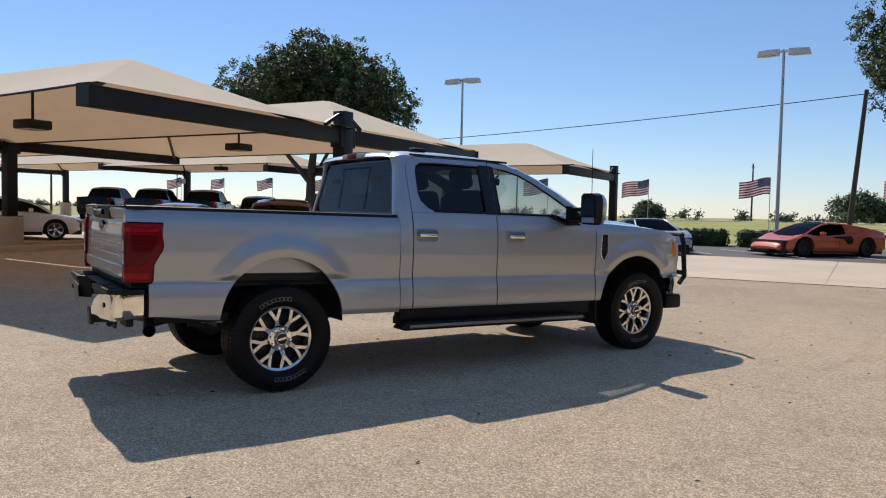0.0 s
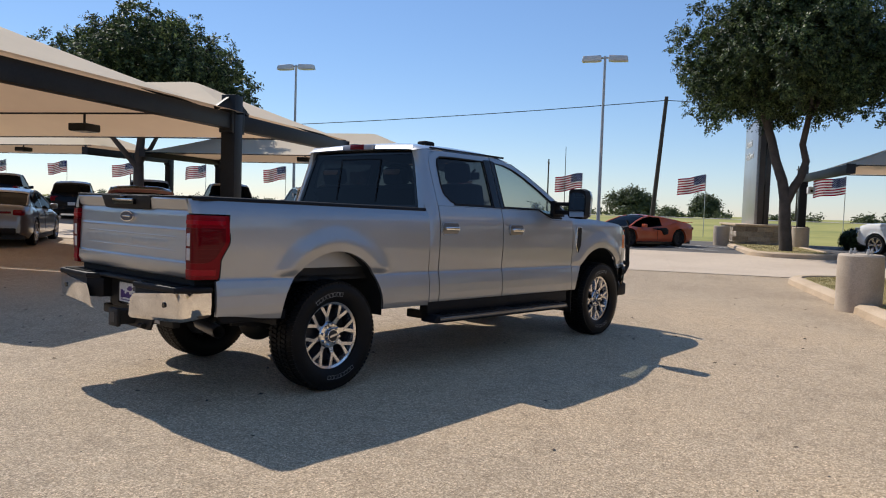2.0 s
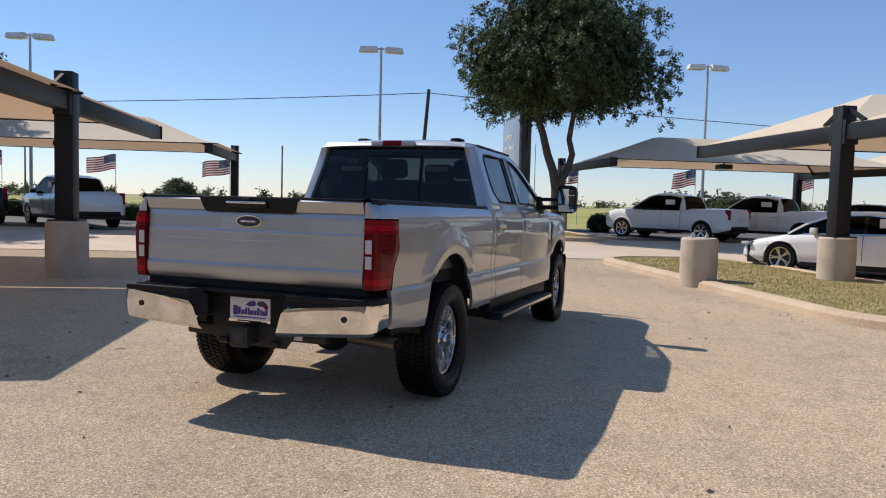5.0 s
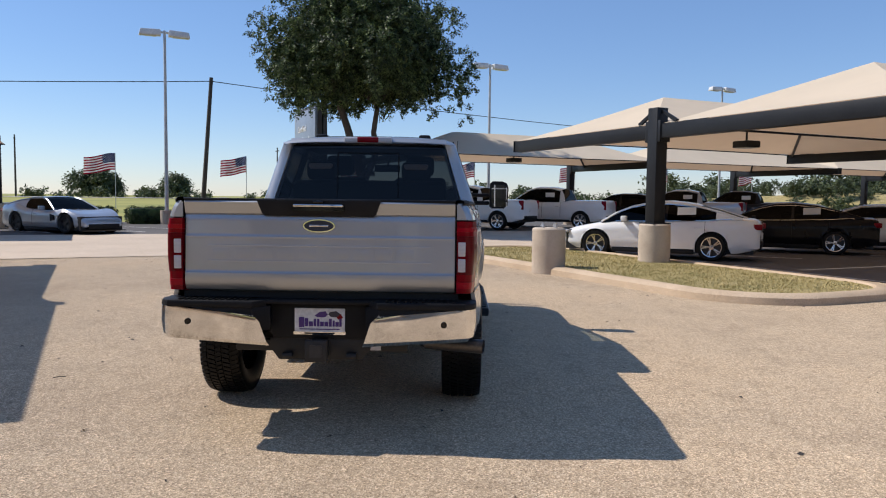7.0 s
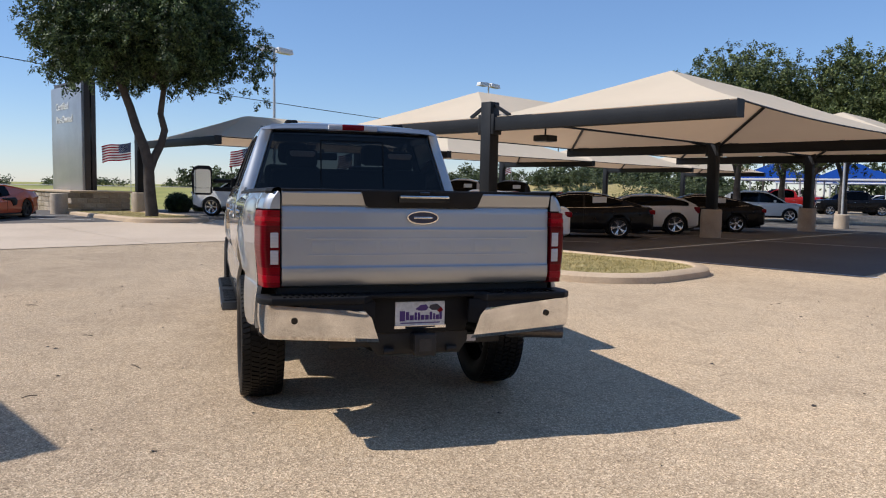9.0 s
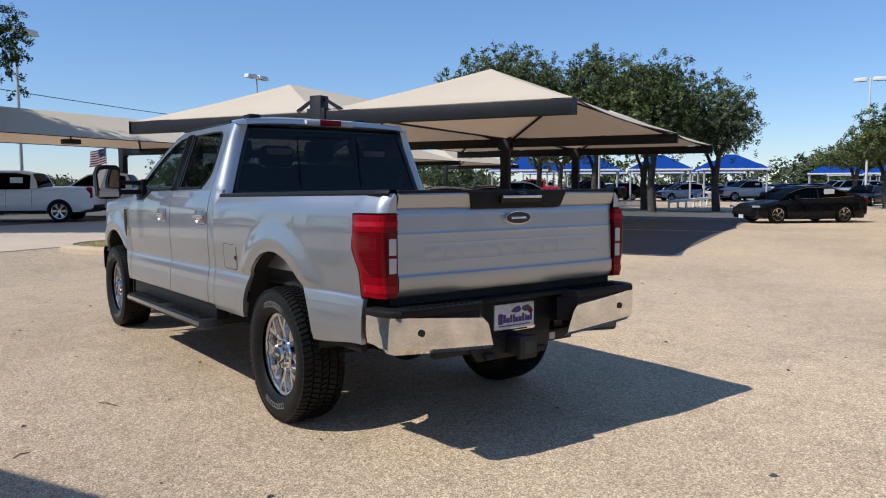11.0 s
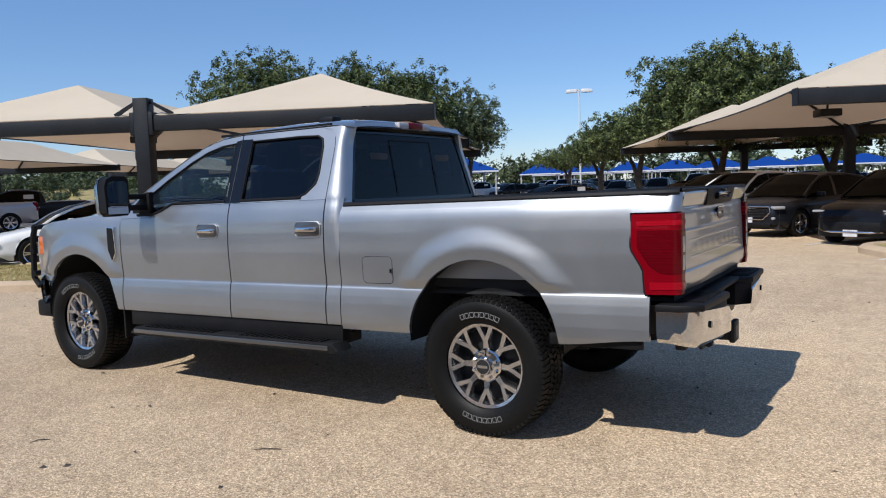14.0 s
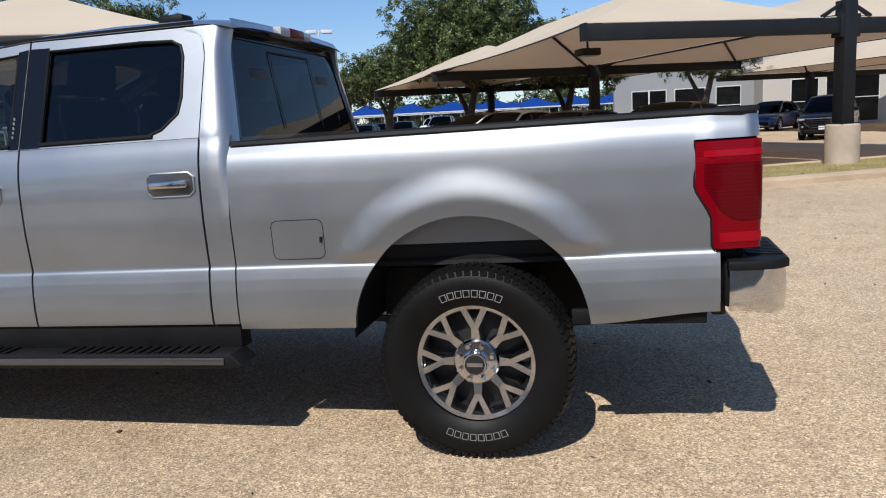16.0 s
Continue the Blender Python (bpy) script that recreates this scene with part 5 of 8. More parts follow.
# rear bumper
def bumper_skin(y_in_top, y_in_low):
    bm = bmesh.new()
    rows = []
    for k in range(29):
        t = k / 28
        row = []
        for z, d in ((0.764, 0.020), (0.756, 0.004), (0.68, 0.0), (0.595, 0.008), (0.572, 0.03)):
            q = (0.764 - z) / 0.192
            y0 = lerp(y_in_top, y_in_low, q)
            if t < 0.70:
                u = t / 0.70
                x, y = -1.285 + d + 0.03 * u * u, lerp(y0, 0.86, u)
            elif t < 0.85:
                u = (t - 0.70) / 0.15 * math.pi / 2
                x, y = -1.255 + d + 0.09 * (1 - math.cos(u)), 0.86 + (0.066 - d) * math.sin(u)
            else:
                x, y = lerp(-1.165 + d, -1.035, (t - 0.85) / 0.15), 0.926 - d
            if z < 0.62:
                z += 0.02 * smooth_step(0.7, 0.95, t) - 0.034 * max(0.0, 1 - t / 0.7)
            elif z > 0.7:
                z += 0.006 - 0.046 * max(0.0, 1 - t / 0.7)
            row.append(Vector((x, y, z)))
        rows.append(row)
    grid(bm, rows)
    bmesh.ops.recalc_face_normals(bm, faces=bm.faces)
    if sum(f.normal.y * f.calc_area() - f.normal.x * f.calc_area() for f in bm.faces) < 0:
        bmesh.ops.reverse_faces(bm, faces=bm.faces)
    return bm


bumper = raked("rear_bumper", boxed(-1.10, -1.02, -0.88, 0.88, 0.60, 0.79, bevel=0.02), M_PLASTIC, None, "chrome and black step bumper")
pair("bumper_skin", bumper_skin(0.36, 0.27), M_CHROME, bumper, "polished chrome bumper end")
bm = bmesh.new()
prism(bm, [(0.33, -1.06), (0.30, -1.20), (0.36, -1.285), (0.86, -1.265), (0.908, -1.22), (0.927, -1.15), (0.928, -1.03), (0.82, -1.03)][::-1], 0.758, 0.798, 0.010, m=Matrix(((0, 1, 0, 0), (1, 0, 0, 0), (0, 0, 1, 0), (0, 0, 0, 1))))
pair("bumper_block", prismed([(-1.05, 0.30), (-1.19, 0.28), (-1.272, 0.37), (-1.262, 0.70), (-1.22, 0.80), (-1.16, 0.86), (-1.05, 0.90)][::-1], 0.62, 0.762, 0.006), M_PLASTIC, bumper)
caps = pair("step_pad", bm, M_PLASTIC, bumper, "black step pad")
for k in range(12):
    pair("tread_rib", boxed(-1.25, -1.12, 0.40 + 0.035 * k, 0.415 + 0.035 * k, 0.797, 0.805), M_RUBBER, caps)
raked("bumper_centre", prismed([(-0.34, 0.78), (0.34, 0.78), (0.28, 0.56), (-0.28, 0.56)], -1.125, -1.06, 0.01, axis="x"), M_PLASTIC, bumper)
raked("step_centre", boxed(-1.21, -1.05, -0.34, 0.34, 0.775, 0.80, bevel=0.01), M_PLASTIC, bumper)
pair("sensor", tubed((-1.2735, 0.74, 0.675), (-1.25, 0.74, 0.675), 0.018, seg=16), M_GLOSSBLK, bumper)
plate = raked("licence_plate", boxed(-1.133, -1.12, -0.15, 0.15, 0.592, 0.744, bevel=0.004), M_PLATE, bumper, "white dealer plate")
raked("plate_frame", prismed([(-0.155, 0.587), (0.155, 0.587), (0.155, 0.604), (-0.155, 0.604)], -1.137, -1.12, axis="x"), M_CHROME, plate)
for y, w, z0, z1 in ((0.108, 0.016, 0.630, 0.690), (0.078, 0.010, 0.636, 0.684), (0.052, 0.012, 0.636, 0.664), (0.028, 0.007, 0.636, 0.680), (0.008, 0.007, 0.636, 0.680), (-0.014, 0.011, 0.636, 0.664), (-0.040, 0.011, 0.636, 0.664), (-0.064, 0.008, 0.636, 0.682), (-0.084, 0.006, 0.636, 0.672), (-0.104, 0.010, 0.636, 0.664), (-0.124, 0.007, 0.636, 0.684)):
    raked("plate_mark", boxed(-1.1355, -1.132, y - w, y + w, z0, z1), M_PURPLE, plate, "purple script bar")
raked("plate_mark", boxed(-1.1353, -1.132, -0.12, 0.12, 0.616, 0.622), M_PURPLE, plate, "thin purple underline")
for pts, m_ in (([(0.03, 0.700), (0.0, 0.722), (-0.035, 0.726), (-0.05, 0.705), (-0.03, 0.690), (0.01, 0.690)], M_PURPLE), ([(-0.052, 0.706), (-0.06, 0.722), (-0.10, 0.728), (-0.125, 0.71), (-0.11, 0.692), (-0.07, 0.692)], M_BADGE), ([(-0.10, 0.690), (-0.125, 0.712), (-0.138, 0.69), (-0.12, 0.672)], M_RED)):
    raked("plate_mark", prismed(pts, -1.1355, -1.132, axis="x"), m_, plate, "coloured emblem shape")
raked("plate_line", boxed(-1.1385, -1.1365, -0.09, 0.09, 0.591, 0.599), M_PLASTIC, plate)
# hitch, exhaust
hitch = raked("tow_hitch", boxed(-1.08, -1.02, -0.52, 0.52, 0.475, 0.545, bevel=0.01), M_CHASSIS, None, "black receiver hitch")
bm = boxed(-1.24, -1.0, -0.052, 0.052, 0.455, 0.56, bevel=0.008)
box(bm, -1.255, -1.22, -0.065, 0.065, 0.442, 0.573, bevel=0.01)
raked("receiver", bm, M_CHASSIS, hitch)
raked("receiver_bore", boxed(-1.257, -1.20, -0.036, 0.036, 0.472, 0.543), M_POCKET, hitch)
bm = prismed([(-0.25, 0.43), (0.25, 0.43), (0.30, 0.50), (0.30, 0.56), (-0.30, 0.56), (-0.30, 0.50)], -1.11, -1.09, 0.004, axis="x")
raked("chain_plate", bm, M_CHASSIS, hitch)
for y in (0.19, -0.19):
    raked("chain_loop", tubed((-1.135, y - 0.03, 0.46), (-1.135, y + 0.03, 0.46), 0.02, seg=8), M_CHASSIS, hitch)
raked("rating_label", boxed(-1.095, -1.085, -0.36, -0.26, 0.49, 0.53), M_CLEAR, hitch, "small white rating label")
bm = bmesh.new()
path_tube(bm, [(0.5, -0.40, 0.52), (-0.35, -0.42, 0.55), (-0.75, -0.50, 0.53), (-0.94, -0.64, 0.515)], [0.036] * 4, 12)
pipe = raked("exhaust", bm, M_CHASSIS, None, "dark exhaust pipe")
M_EXHAUST = grainy("browned_steel", (0.08, 0.07, 0.062), (0.13, 0.115, 0.105), 8, 0.4, 0.1, 4, 0.7)
bm = tubed((-0.93, -0.62, 0.517), (-1.01, -0.975, 0.507), 0.043, seg=20, caps=False)
tube(bm, (-0.93, -0.62, 0.517), (-1.01, -0.975, 0.507), 0.037, seg=20, caps=False)
raked("exhaust_tip", bm, M_EXHAUST, pipe, "heat-browned steel tip")
# chassis
bm = bmesh.new()
for s in (-1, 1):
    box(bm, -1.05, 4.7, s * 0.43 - 0.035, s * 0.43 + 0.035, 0.55, 0.72)
for x in (-0.9, 0.6, 1.6, 2.6, 3.4):
    box(bm, x - 0.05, x + 0.05, -0.43, 0.43, 0.58, 0.68)
box(bm, 1.2, 2.6, 0.10, 0.40, 0.48, 0.62)
box(bm, 2.2, 4.2, -0.22, 0.22, 0.42, 0.85)
box(bm, 0.9, 3.4, -0.86, 0.86, 0.60, 0.66)
box(bm, 3.5, 4.7, -0.42, 0.42, 0.7, 1.05)
raked("chassis", bm, M_CHASSIS, None, "black chassis", 0)
for x, off in ((-0.012, 0.0), (WB - 0.022, 0.22)):
    bm = bmesh.new()
    tube(bm, (x, -0.80, TR), (x, 0.80, TR), 0.055, seg=14)
    bmesh.ops.create_uvsphere(bm, u_segments=16, v_segments=10, radius=0.165, matrix=Matrix.Translation((x, off, TR)))
    for s in (-1, 1):
        tube(bm, (x - 0.12, s * 0.55, TR), (x - 0.25, s * 0.50, 0.72), 0.035, seg=10)
    part("axle", bm, M_CHASSIS, truck)
for s in (-1, 1):
    bm = bmesh.new()
    for k in range(4):
        w = 0.62 - 0.12 * k
        path_tube(bm, [(-w, s * 0.52, 0.50 + 0.02 * w - 0.015 * k), (0, s * 0.52, 0.475 - 0.015 * k), (w, s * 0.52, 0.50 + 0.02 * w - 0.015 * k)], [0.02] * 3, 4)
    part("leaf_spring", bm, M_CHASSIS, truck)
bm = bmesh.new()
lathe(bm, [(0.10, -0.12), (0.33, -0.13), (0.385, -0.09), (0.39, 0.09), (0.33, 0.13), (0.10, 0.12)], 40, Matrix.Translation((-0.62, 0.0, 0.60)) @ Matrix.Rotation(radians(90), 4, "X"))
raked("spare_wheel", bm, M_RUBBER, None, "spare wheel slung under the bed")
# mud flaps
pair("mud_flap", boxed(3.40, 3.42, 0.70, 0.95, 0.34, 0.62), M_PLASTIC)

# cabin
def seat(x, y, w, back=0.62):
    bm = boxed(x - 0.02, x + 0.52, y - w / 2, y + w / 2, 0.92, 1.08, bevel=0.05)
    m = Matrix.Translation((x, y, 1.05)) @ Matrix.Rotation(radians(-12), 4, "Y")
    box(bm, -0.09, 0.07, -w / 2, w / 2, 0, back, bevel=0.05, m=m)
    return bm, m


for y in (0.40, -0.40):
    bm, m = seat(2.22, y, 0.52)
    s_ = raked("front_seat", bm, M_SEAT, None, "dark leather front seat")
    raked("headrest", box(bmesh.new(), -0.08, 0.05, -0.14, 0.14, 0.64, 0.84, bevel=0.05, m=m), M_SEAT, s_)
bm, m = seat(1.30, 0, 1.36, 0.55)
s_ = raked("rear_seat", bm, M_SEAT, None, "dark leather rear bench")
for y in (0.42, -0.42):
    raked("headrest", box(bmesh.new(), -0.07, 0.05, y - 0.13, y + 0.13, 0.56, 0.72, bevel=0.04, m=m), M_SEAT, s_)
raked("dashboard", boxed(2.98, 3.36, -0.80, 0.80, 1.0, 1.34, bevel=0.05), M_SEAT)
bm = bmesh.new()
m = Matrix.Translation((2.84, 0.40, 1.30)) @ Matrix.Rotation(radians(65), 4, "Y")
pts = [m @ Vector((0.19 * math.cos(2 * math.pi * k / 24), 0.19 * math.sin(2 * math.pi * k / 24), 0)) for k in range(25)]
path_tube(bm, pts, [0.017] * 25, 8)
tube(bm, m @ Vector((-0.18, 0, 0)), m @ Vector((0.18, 0, 0)), 0.025, seg=8)
tube(bm, m @ Vector((0, 0, 0)), m @ Vector((0, 0, -0.2)), 0.05, seg=10)
raked("steering_wheel", bm, M_PLASTIC)
bm = boxed(2.72, 2.75, -0.14, 0.14, 1.745, 1.825, bevel=0.015)
tube(bm, (2.75, 0, 1.79), (2.83, 0, 1.86), 0.014, seg=8)
raked("rear_view_mirror", bm, M_PLASTIC)
raked("headliner", boxed(1.14, 2.40, -0.68, 0.68, 1.905, 1.925), M_SEAT)
raked("cabin_floor", boxed(1.1, 3.4, -0.88, 0.88, 0.64, 0.70), M_SEAT)

# wheels
def tyre_mesh(r, rim, w, what=1):
    bm = bmesh.new()
    h = w / 2
    if what == 1:
        lathe(bm, [(rim, -h * 0.78), (rim + 0.02, -h * 0.90), (rim + 0.06, -h * 1.0), (r - 0.07, -h * 1.03), (r - 0.03, -h * 0.97), (r - 0.011, -h * 0.86), (r - 0.011, h * 0.86), (r - 0.03, h * 0.97), (r - 0.07, h * 1.03),
               (rim + 0.06, h * 1.0), (rim + 0.02, h * 0.90), (rim, h * 0.78)], 72)
    if what == 2:
        for j, (y0, y1) in enumerate(((-0.98, -0.62), (-0.54, -0.20), (-0.13, 0.13), (0.20, 0.54), (0.62, 0.98))):
            n = 74
            for k in range(n):
                t = 2 * math.pi * (k + 0.37 * j) / n
                m = Matrix.Rotation(t, 4, "Y")
                skew = 0.006 * (1 if j % 2 else -1)
                v = []
                for dx, yy in ((-0.0125, y0), (0.0125, y0), (0.0125, y1), (-0.0125, y1)):
                    sk = skew if yy == y1 else -skew
                    drop = 0.013 if abs(yy) > 0.9 else 0.0
                    for rr in (r - 0.017 - drop, r - drop):
                        v.append(bm.verts.new(m @ Vector((dx + sk, yy * h, rr))))
                a, A, b, B, c, C, d, D = v
                for f in ((A, B, C, D), (a, A, B, b), (b, B, C, c), (c, C, D, d), (d, D, A, a)):
                    bm.faces.new(f)
    bmesh.ops.recalc_face_normals(bm, faces=bm.faces)
    return bm


def spoke_rim():
    """Eight forked spokes: seen from outside, +y."""
    bm = bmesh.new()
    def strip(p, q, w0, w1, y0, y1, d=0.035):
        p, q = Vector(p), Vector(q)
        t = (q - p).normalized()
        nrm = Vector((-t.y, t.x))
        v = []
        for c, w, y in ((p, w0, y0), (q, w1, y1)):
            for s in (-1, 1):
                e = c + nrm * w * s
                v.append(bm.verts.new((e.x, y, e.y)))
            for s in (-1, 1):
                e = c + nrm * (w + 0.007) * s
                v.append(bm.verts.new((e.x, y - d, e.y)))
        a0, a1, b0, b1, c0, c1, d0, d1 = v
        for f in ((a0, a1, c1, c0), (a0, c0, d0, b0), (a1, b1, d1, c1), (b0, d0, d1, b1)):
            bm.faces.new(f)
    for k in range(8):
        t = math.pi / 2 + 2 * math.pi * k / 8
        u = lambda r, dt: (r * math.cos(t + dt), r * math.sin(t + dt))
        strip(u(0.09, 0), u(0.165, 0), 0.022, 0.0155, 0.018, 0.030)
        strip(u(0.155, 0.01), u(0.268, 0.20), 0.0125, 0.0140, 0.0305, 0.040)
        strip(u(0.155, -0.01), u(0.268, -0.20), 0.0125, 0.0140, 0.0310, 0.0405)
    lathe(bm, [(0.238, -0.02), (0.242, 0.02), (0.252, 0.040), (0.272, 0.046), (0.283, 0.040), (0.283, 0.0)], 72)
    bmesh.ops.recalc_face_normals(bm, faces=bm.faces)
    return bm


tyre_me = finish(tyre_mesh(TR, 0.256, 0.272, 1), "tyre", M_RUBBER, 40)
tread_me = finish(tyre_mesh(TR, 0.272, 0.272, 2), "tread", M_RUBBER, 0)
rim_me = finish(spoke_rim(), "rim", M_ALLOY, 30)
# closed dark disc that stands in for the shaded depth between the spokes
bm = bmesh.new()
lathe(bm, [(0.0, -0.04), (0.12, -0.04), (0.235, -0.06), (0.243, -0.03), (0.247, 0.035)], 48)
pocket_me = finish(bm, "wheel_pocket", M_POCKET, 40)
bm = bmesh.new()
lathe(bm, [(0.108, 0.0), (0.106, 0.026), (0.098, 0.034), (0.060, 0.038), (0.056, 0.062), (0.050, 0.070), (0.0, 0.070)], 40)
hub_me = finish(bm, "hub", M_CHROME, 30)
bm = bmesh.new()
lathe(bm, [(0.0, 0.072), (0.046, 0.072), (0.046, 0.068)], 32)
cap_me = finish(bm, "hub_cap", M_POCKET, 30)
cap_bar_me = finish(boxed(-0.036, 0.036, 0.071, 0.0745, -0.009, 0.009), "cap_bar", M_ALLOY, 0)
nut_me = finish(tubed((0, 0.032, 0), (0, 0.056, 0), 0.0125, 0.0105, 6), "lug_nut", M_CHROME, 30)
# the raised sidewall marking: two arcs of eight outlined bars, each a part
bm = bmesh.new()
d = 0.044
for r0, r1, t0, t1 in ((0.3005, 0.3035, -d, d), (0.3285, 0.3315, -d, d), (0.3035, 0.3285, -d, -d + 0.010), (0.3035, 0.3285, d - 0.010, d)):
    bm.faces.new([bm.verts.new((r * math.sin(q), 0.1405, r * math.cos(q))) for r, q in ((r0, t0), (r0, t1), (r1, t1), (r1, t0))])
mark_me = finish(bm, "sidewall_bar", material("sidewall_grey", (0.23, 0.23, 0.225), 0.7), 0)
bm = bmesh.new()
lathe(bm, [(0.10, -0.075), (0.175, -0.075), (0.175, -0.055), (0.10, -0.055)], 32)
disc_me = finish(bm, "brake_disc", M_ALLOY, 30)
spins = {(0, 1): 0.0, (1, 1): 0.3, (0, -1): 0.21, (1, -1): 0.1}
for i, x in enumerate((-0.012, WB - 0.022)):
    for s in (1, -1):
        wheel = part("tyre", tyre_me, None, truck, "black all-terrain tyre", m=Matrix.Translation((x, s * (0.842 + 0.012 * i), TR)) @ Matrix.Rotation(0 if s > 0 else math.pi, 4, "Z") @ Matrix.Rotation(spins[(i, s)], 4, "Y"))
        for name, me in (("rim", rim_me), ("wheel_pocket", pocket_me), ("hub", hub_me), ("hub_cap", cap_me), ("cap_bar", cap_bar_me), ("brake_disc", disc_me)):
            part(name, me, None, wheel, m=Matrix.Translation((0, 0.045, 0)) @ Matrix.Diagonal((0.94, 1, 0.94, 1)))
        for k in range(8):
            t = 2 * math.pi * (k + 0.5) / 8
            part("lug_nut", nut_me, None, wheel, m=Matrix.Translation((0.078 * math.cos(t), 0.045, 0.078 * math.sin(t))))
        tagged(part("tread", tread_me, None, wheel), kind="stuff")
        for k in range(16):
            part("sidewall_bar", mark_me, None, wheel, "pale outlined bar on the sidewall", m=Matrix.Rotation((k // 8) * math.pi + (k % 8 - 3.5) * 0.108, 4, "Y"))

# ---------- other vehicles ----------
M_P_WHITE = paint("white_paint", (0.74, 0.74, 0.73), 0.0, 0.3)
M_P_BLACK = paint("black_paint", (0.005, 0.005, 0.0065), 0.0, 0.2, 0.2)
M_P_GREY = paint("dark_grey_paint", (0.014, 0.016, 0.021), 0.3, 0.3, 0.25)
M_P_SILVER = paint("silver_paint", (0.44, 0.45, 0.47), 0.6, 0.35)
M_P_ORANGE = paint("orange_paint", (0.62, 0.115, 0.04), 0.0, 0.4)
M_P_RED = paint("dark_red_paint", (0.09, 0.007, 0.012), 0.3, 0.3)
M_P_BRIGHT = paint("bright_red_paint", (0.45, 0.015, 0.012), 0.1, 0.3)
M_P_BLUE = paint("blue_paint", (0.02, 0.07, 0.24), 0.4, 0.3)
M_P_TAN = paint("champagne_paint", (0.20, 0.195, 0.195), 0.7, 0.32)
M_PAPER = material("paper_sticker", (0.75, 0.75, 0.73), 0.8)


def car_tyre(r, w):
    bm = bmesh.new()
    h = w / 2
    lathe(bm, [(r * 0.70, -h * 0.8), (r * 0.74, -h), (r * 0.93, -h), (r, -h * 0.75), (r, h * 0.75), (r * 0.93, h), (r * 0.74, h), (r * 0.70, h * 0.8)], 36)
    return bm


def car_rim(r, spokes):
    bm = bmesh.new()
    lathe(bm, [(r * 0.62, -0.02), (r * 0.66, 0.03), (r * 0.715, 0.035), (r * 0.715, -0.02)], 36)
    for k in range(spokes):
        t = 2 * math.pi * k / spokes
        c, s = math.cos(t), math.sin(t)
        for d in (-0.13, 0.13):
            e = (math.cos(t + d) * r * 0.66, math.sin(t + d) * r * 0.66)
            nx, nz = -s * r * 0.045, c * r * 0.045
            v = [bm.verts.new((q[0] + nx * f, y, q[1] + nz * f)) for q, y in (((c * r * 0.12, s * r * 0.12), 0.012), (e, 0.03)) for f in (-1, 1)]
            bm.faces.new((v[0], v[1], v[3], v[2]))
    lathe(bm, [(0.0, 0.024), (r * 0.17, 0.022), (r * 0.19, 0.0)], 20)
    bmesh.ops.recalc_face_normals(bm, faces=bm.faces)
    return bm


WHEELS = {}


def car_wheel(car, x, y, r, w, spokes, alloy):
    key = (r, w, spokes, alloy.name)
    if key not in WHEELS:
        # dark disc in place of the shade behind the spokes
        bm = bmesh.new()
        lathe(bm, [(0.0, -0.02), (r * 0.66, -0.03), (r * 0.68, 0.01)], 30)
        WHEELS[key] = (finish(car_tyre(r, w), "tyre", M_RUBBER, 40), finish(car_rim(r, spokes), "rim", alloy, 30), finish(bm, "wheel_pocket", M_POCKET, 30))
    tyre, rim, pocket = WHEELS[key]
    wheel = part("tyre", tyre, None, car, m=Matrix.Translation((x, y, r)) @ Matrix.Rotation(0 if y > 0 else math.pi, 4, "Z"))
    part("rim", rim, None, wheel, m=Matrix.Translation((0, w * 0.34, 0)))
    part("wheel_pocket", pocket, None, wheel, m=Matrix.Translation((0, w * 0.30, 0)))


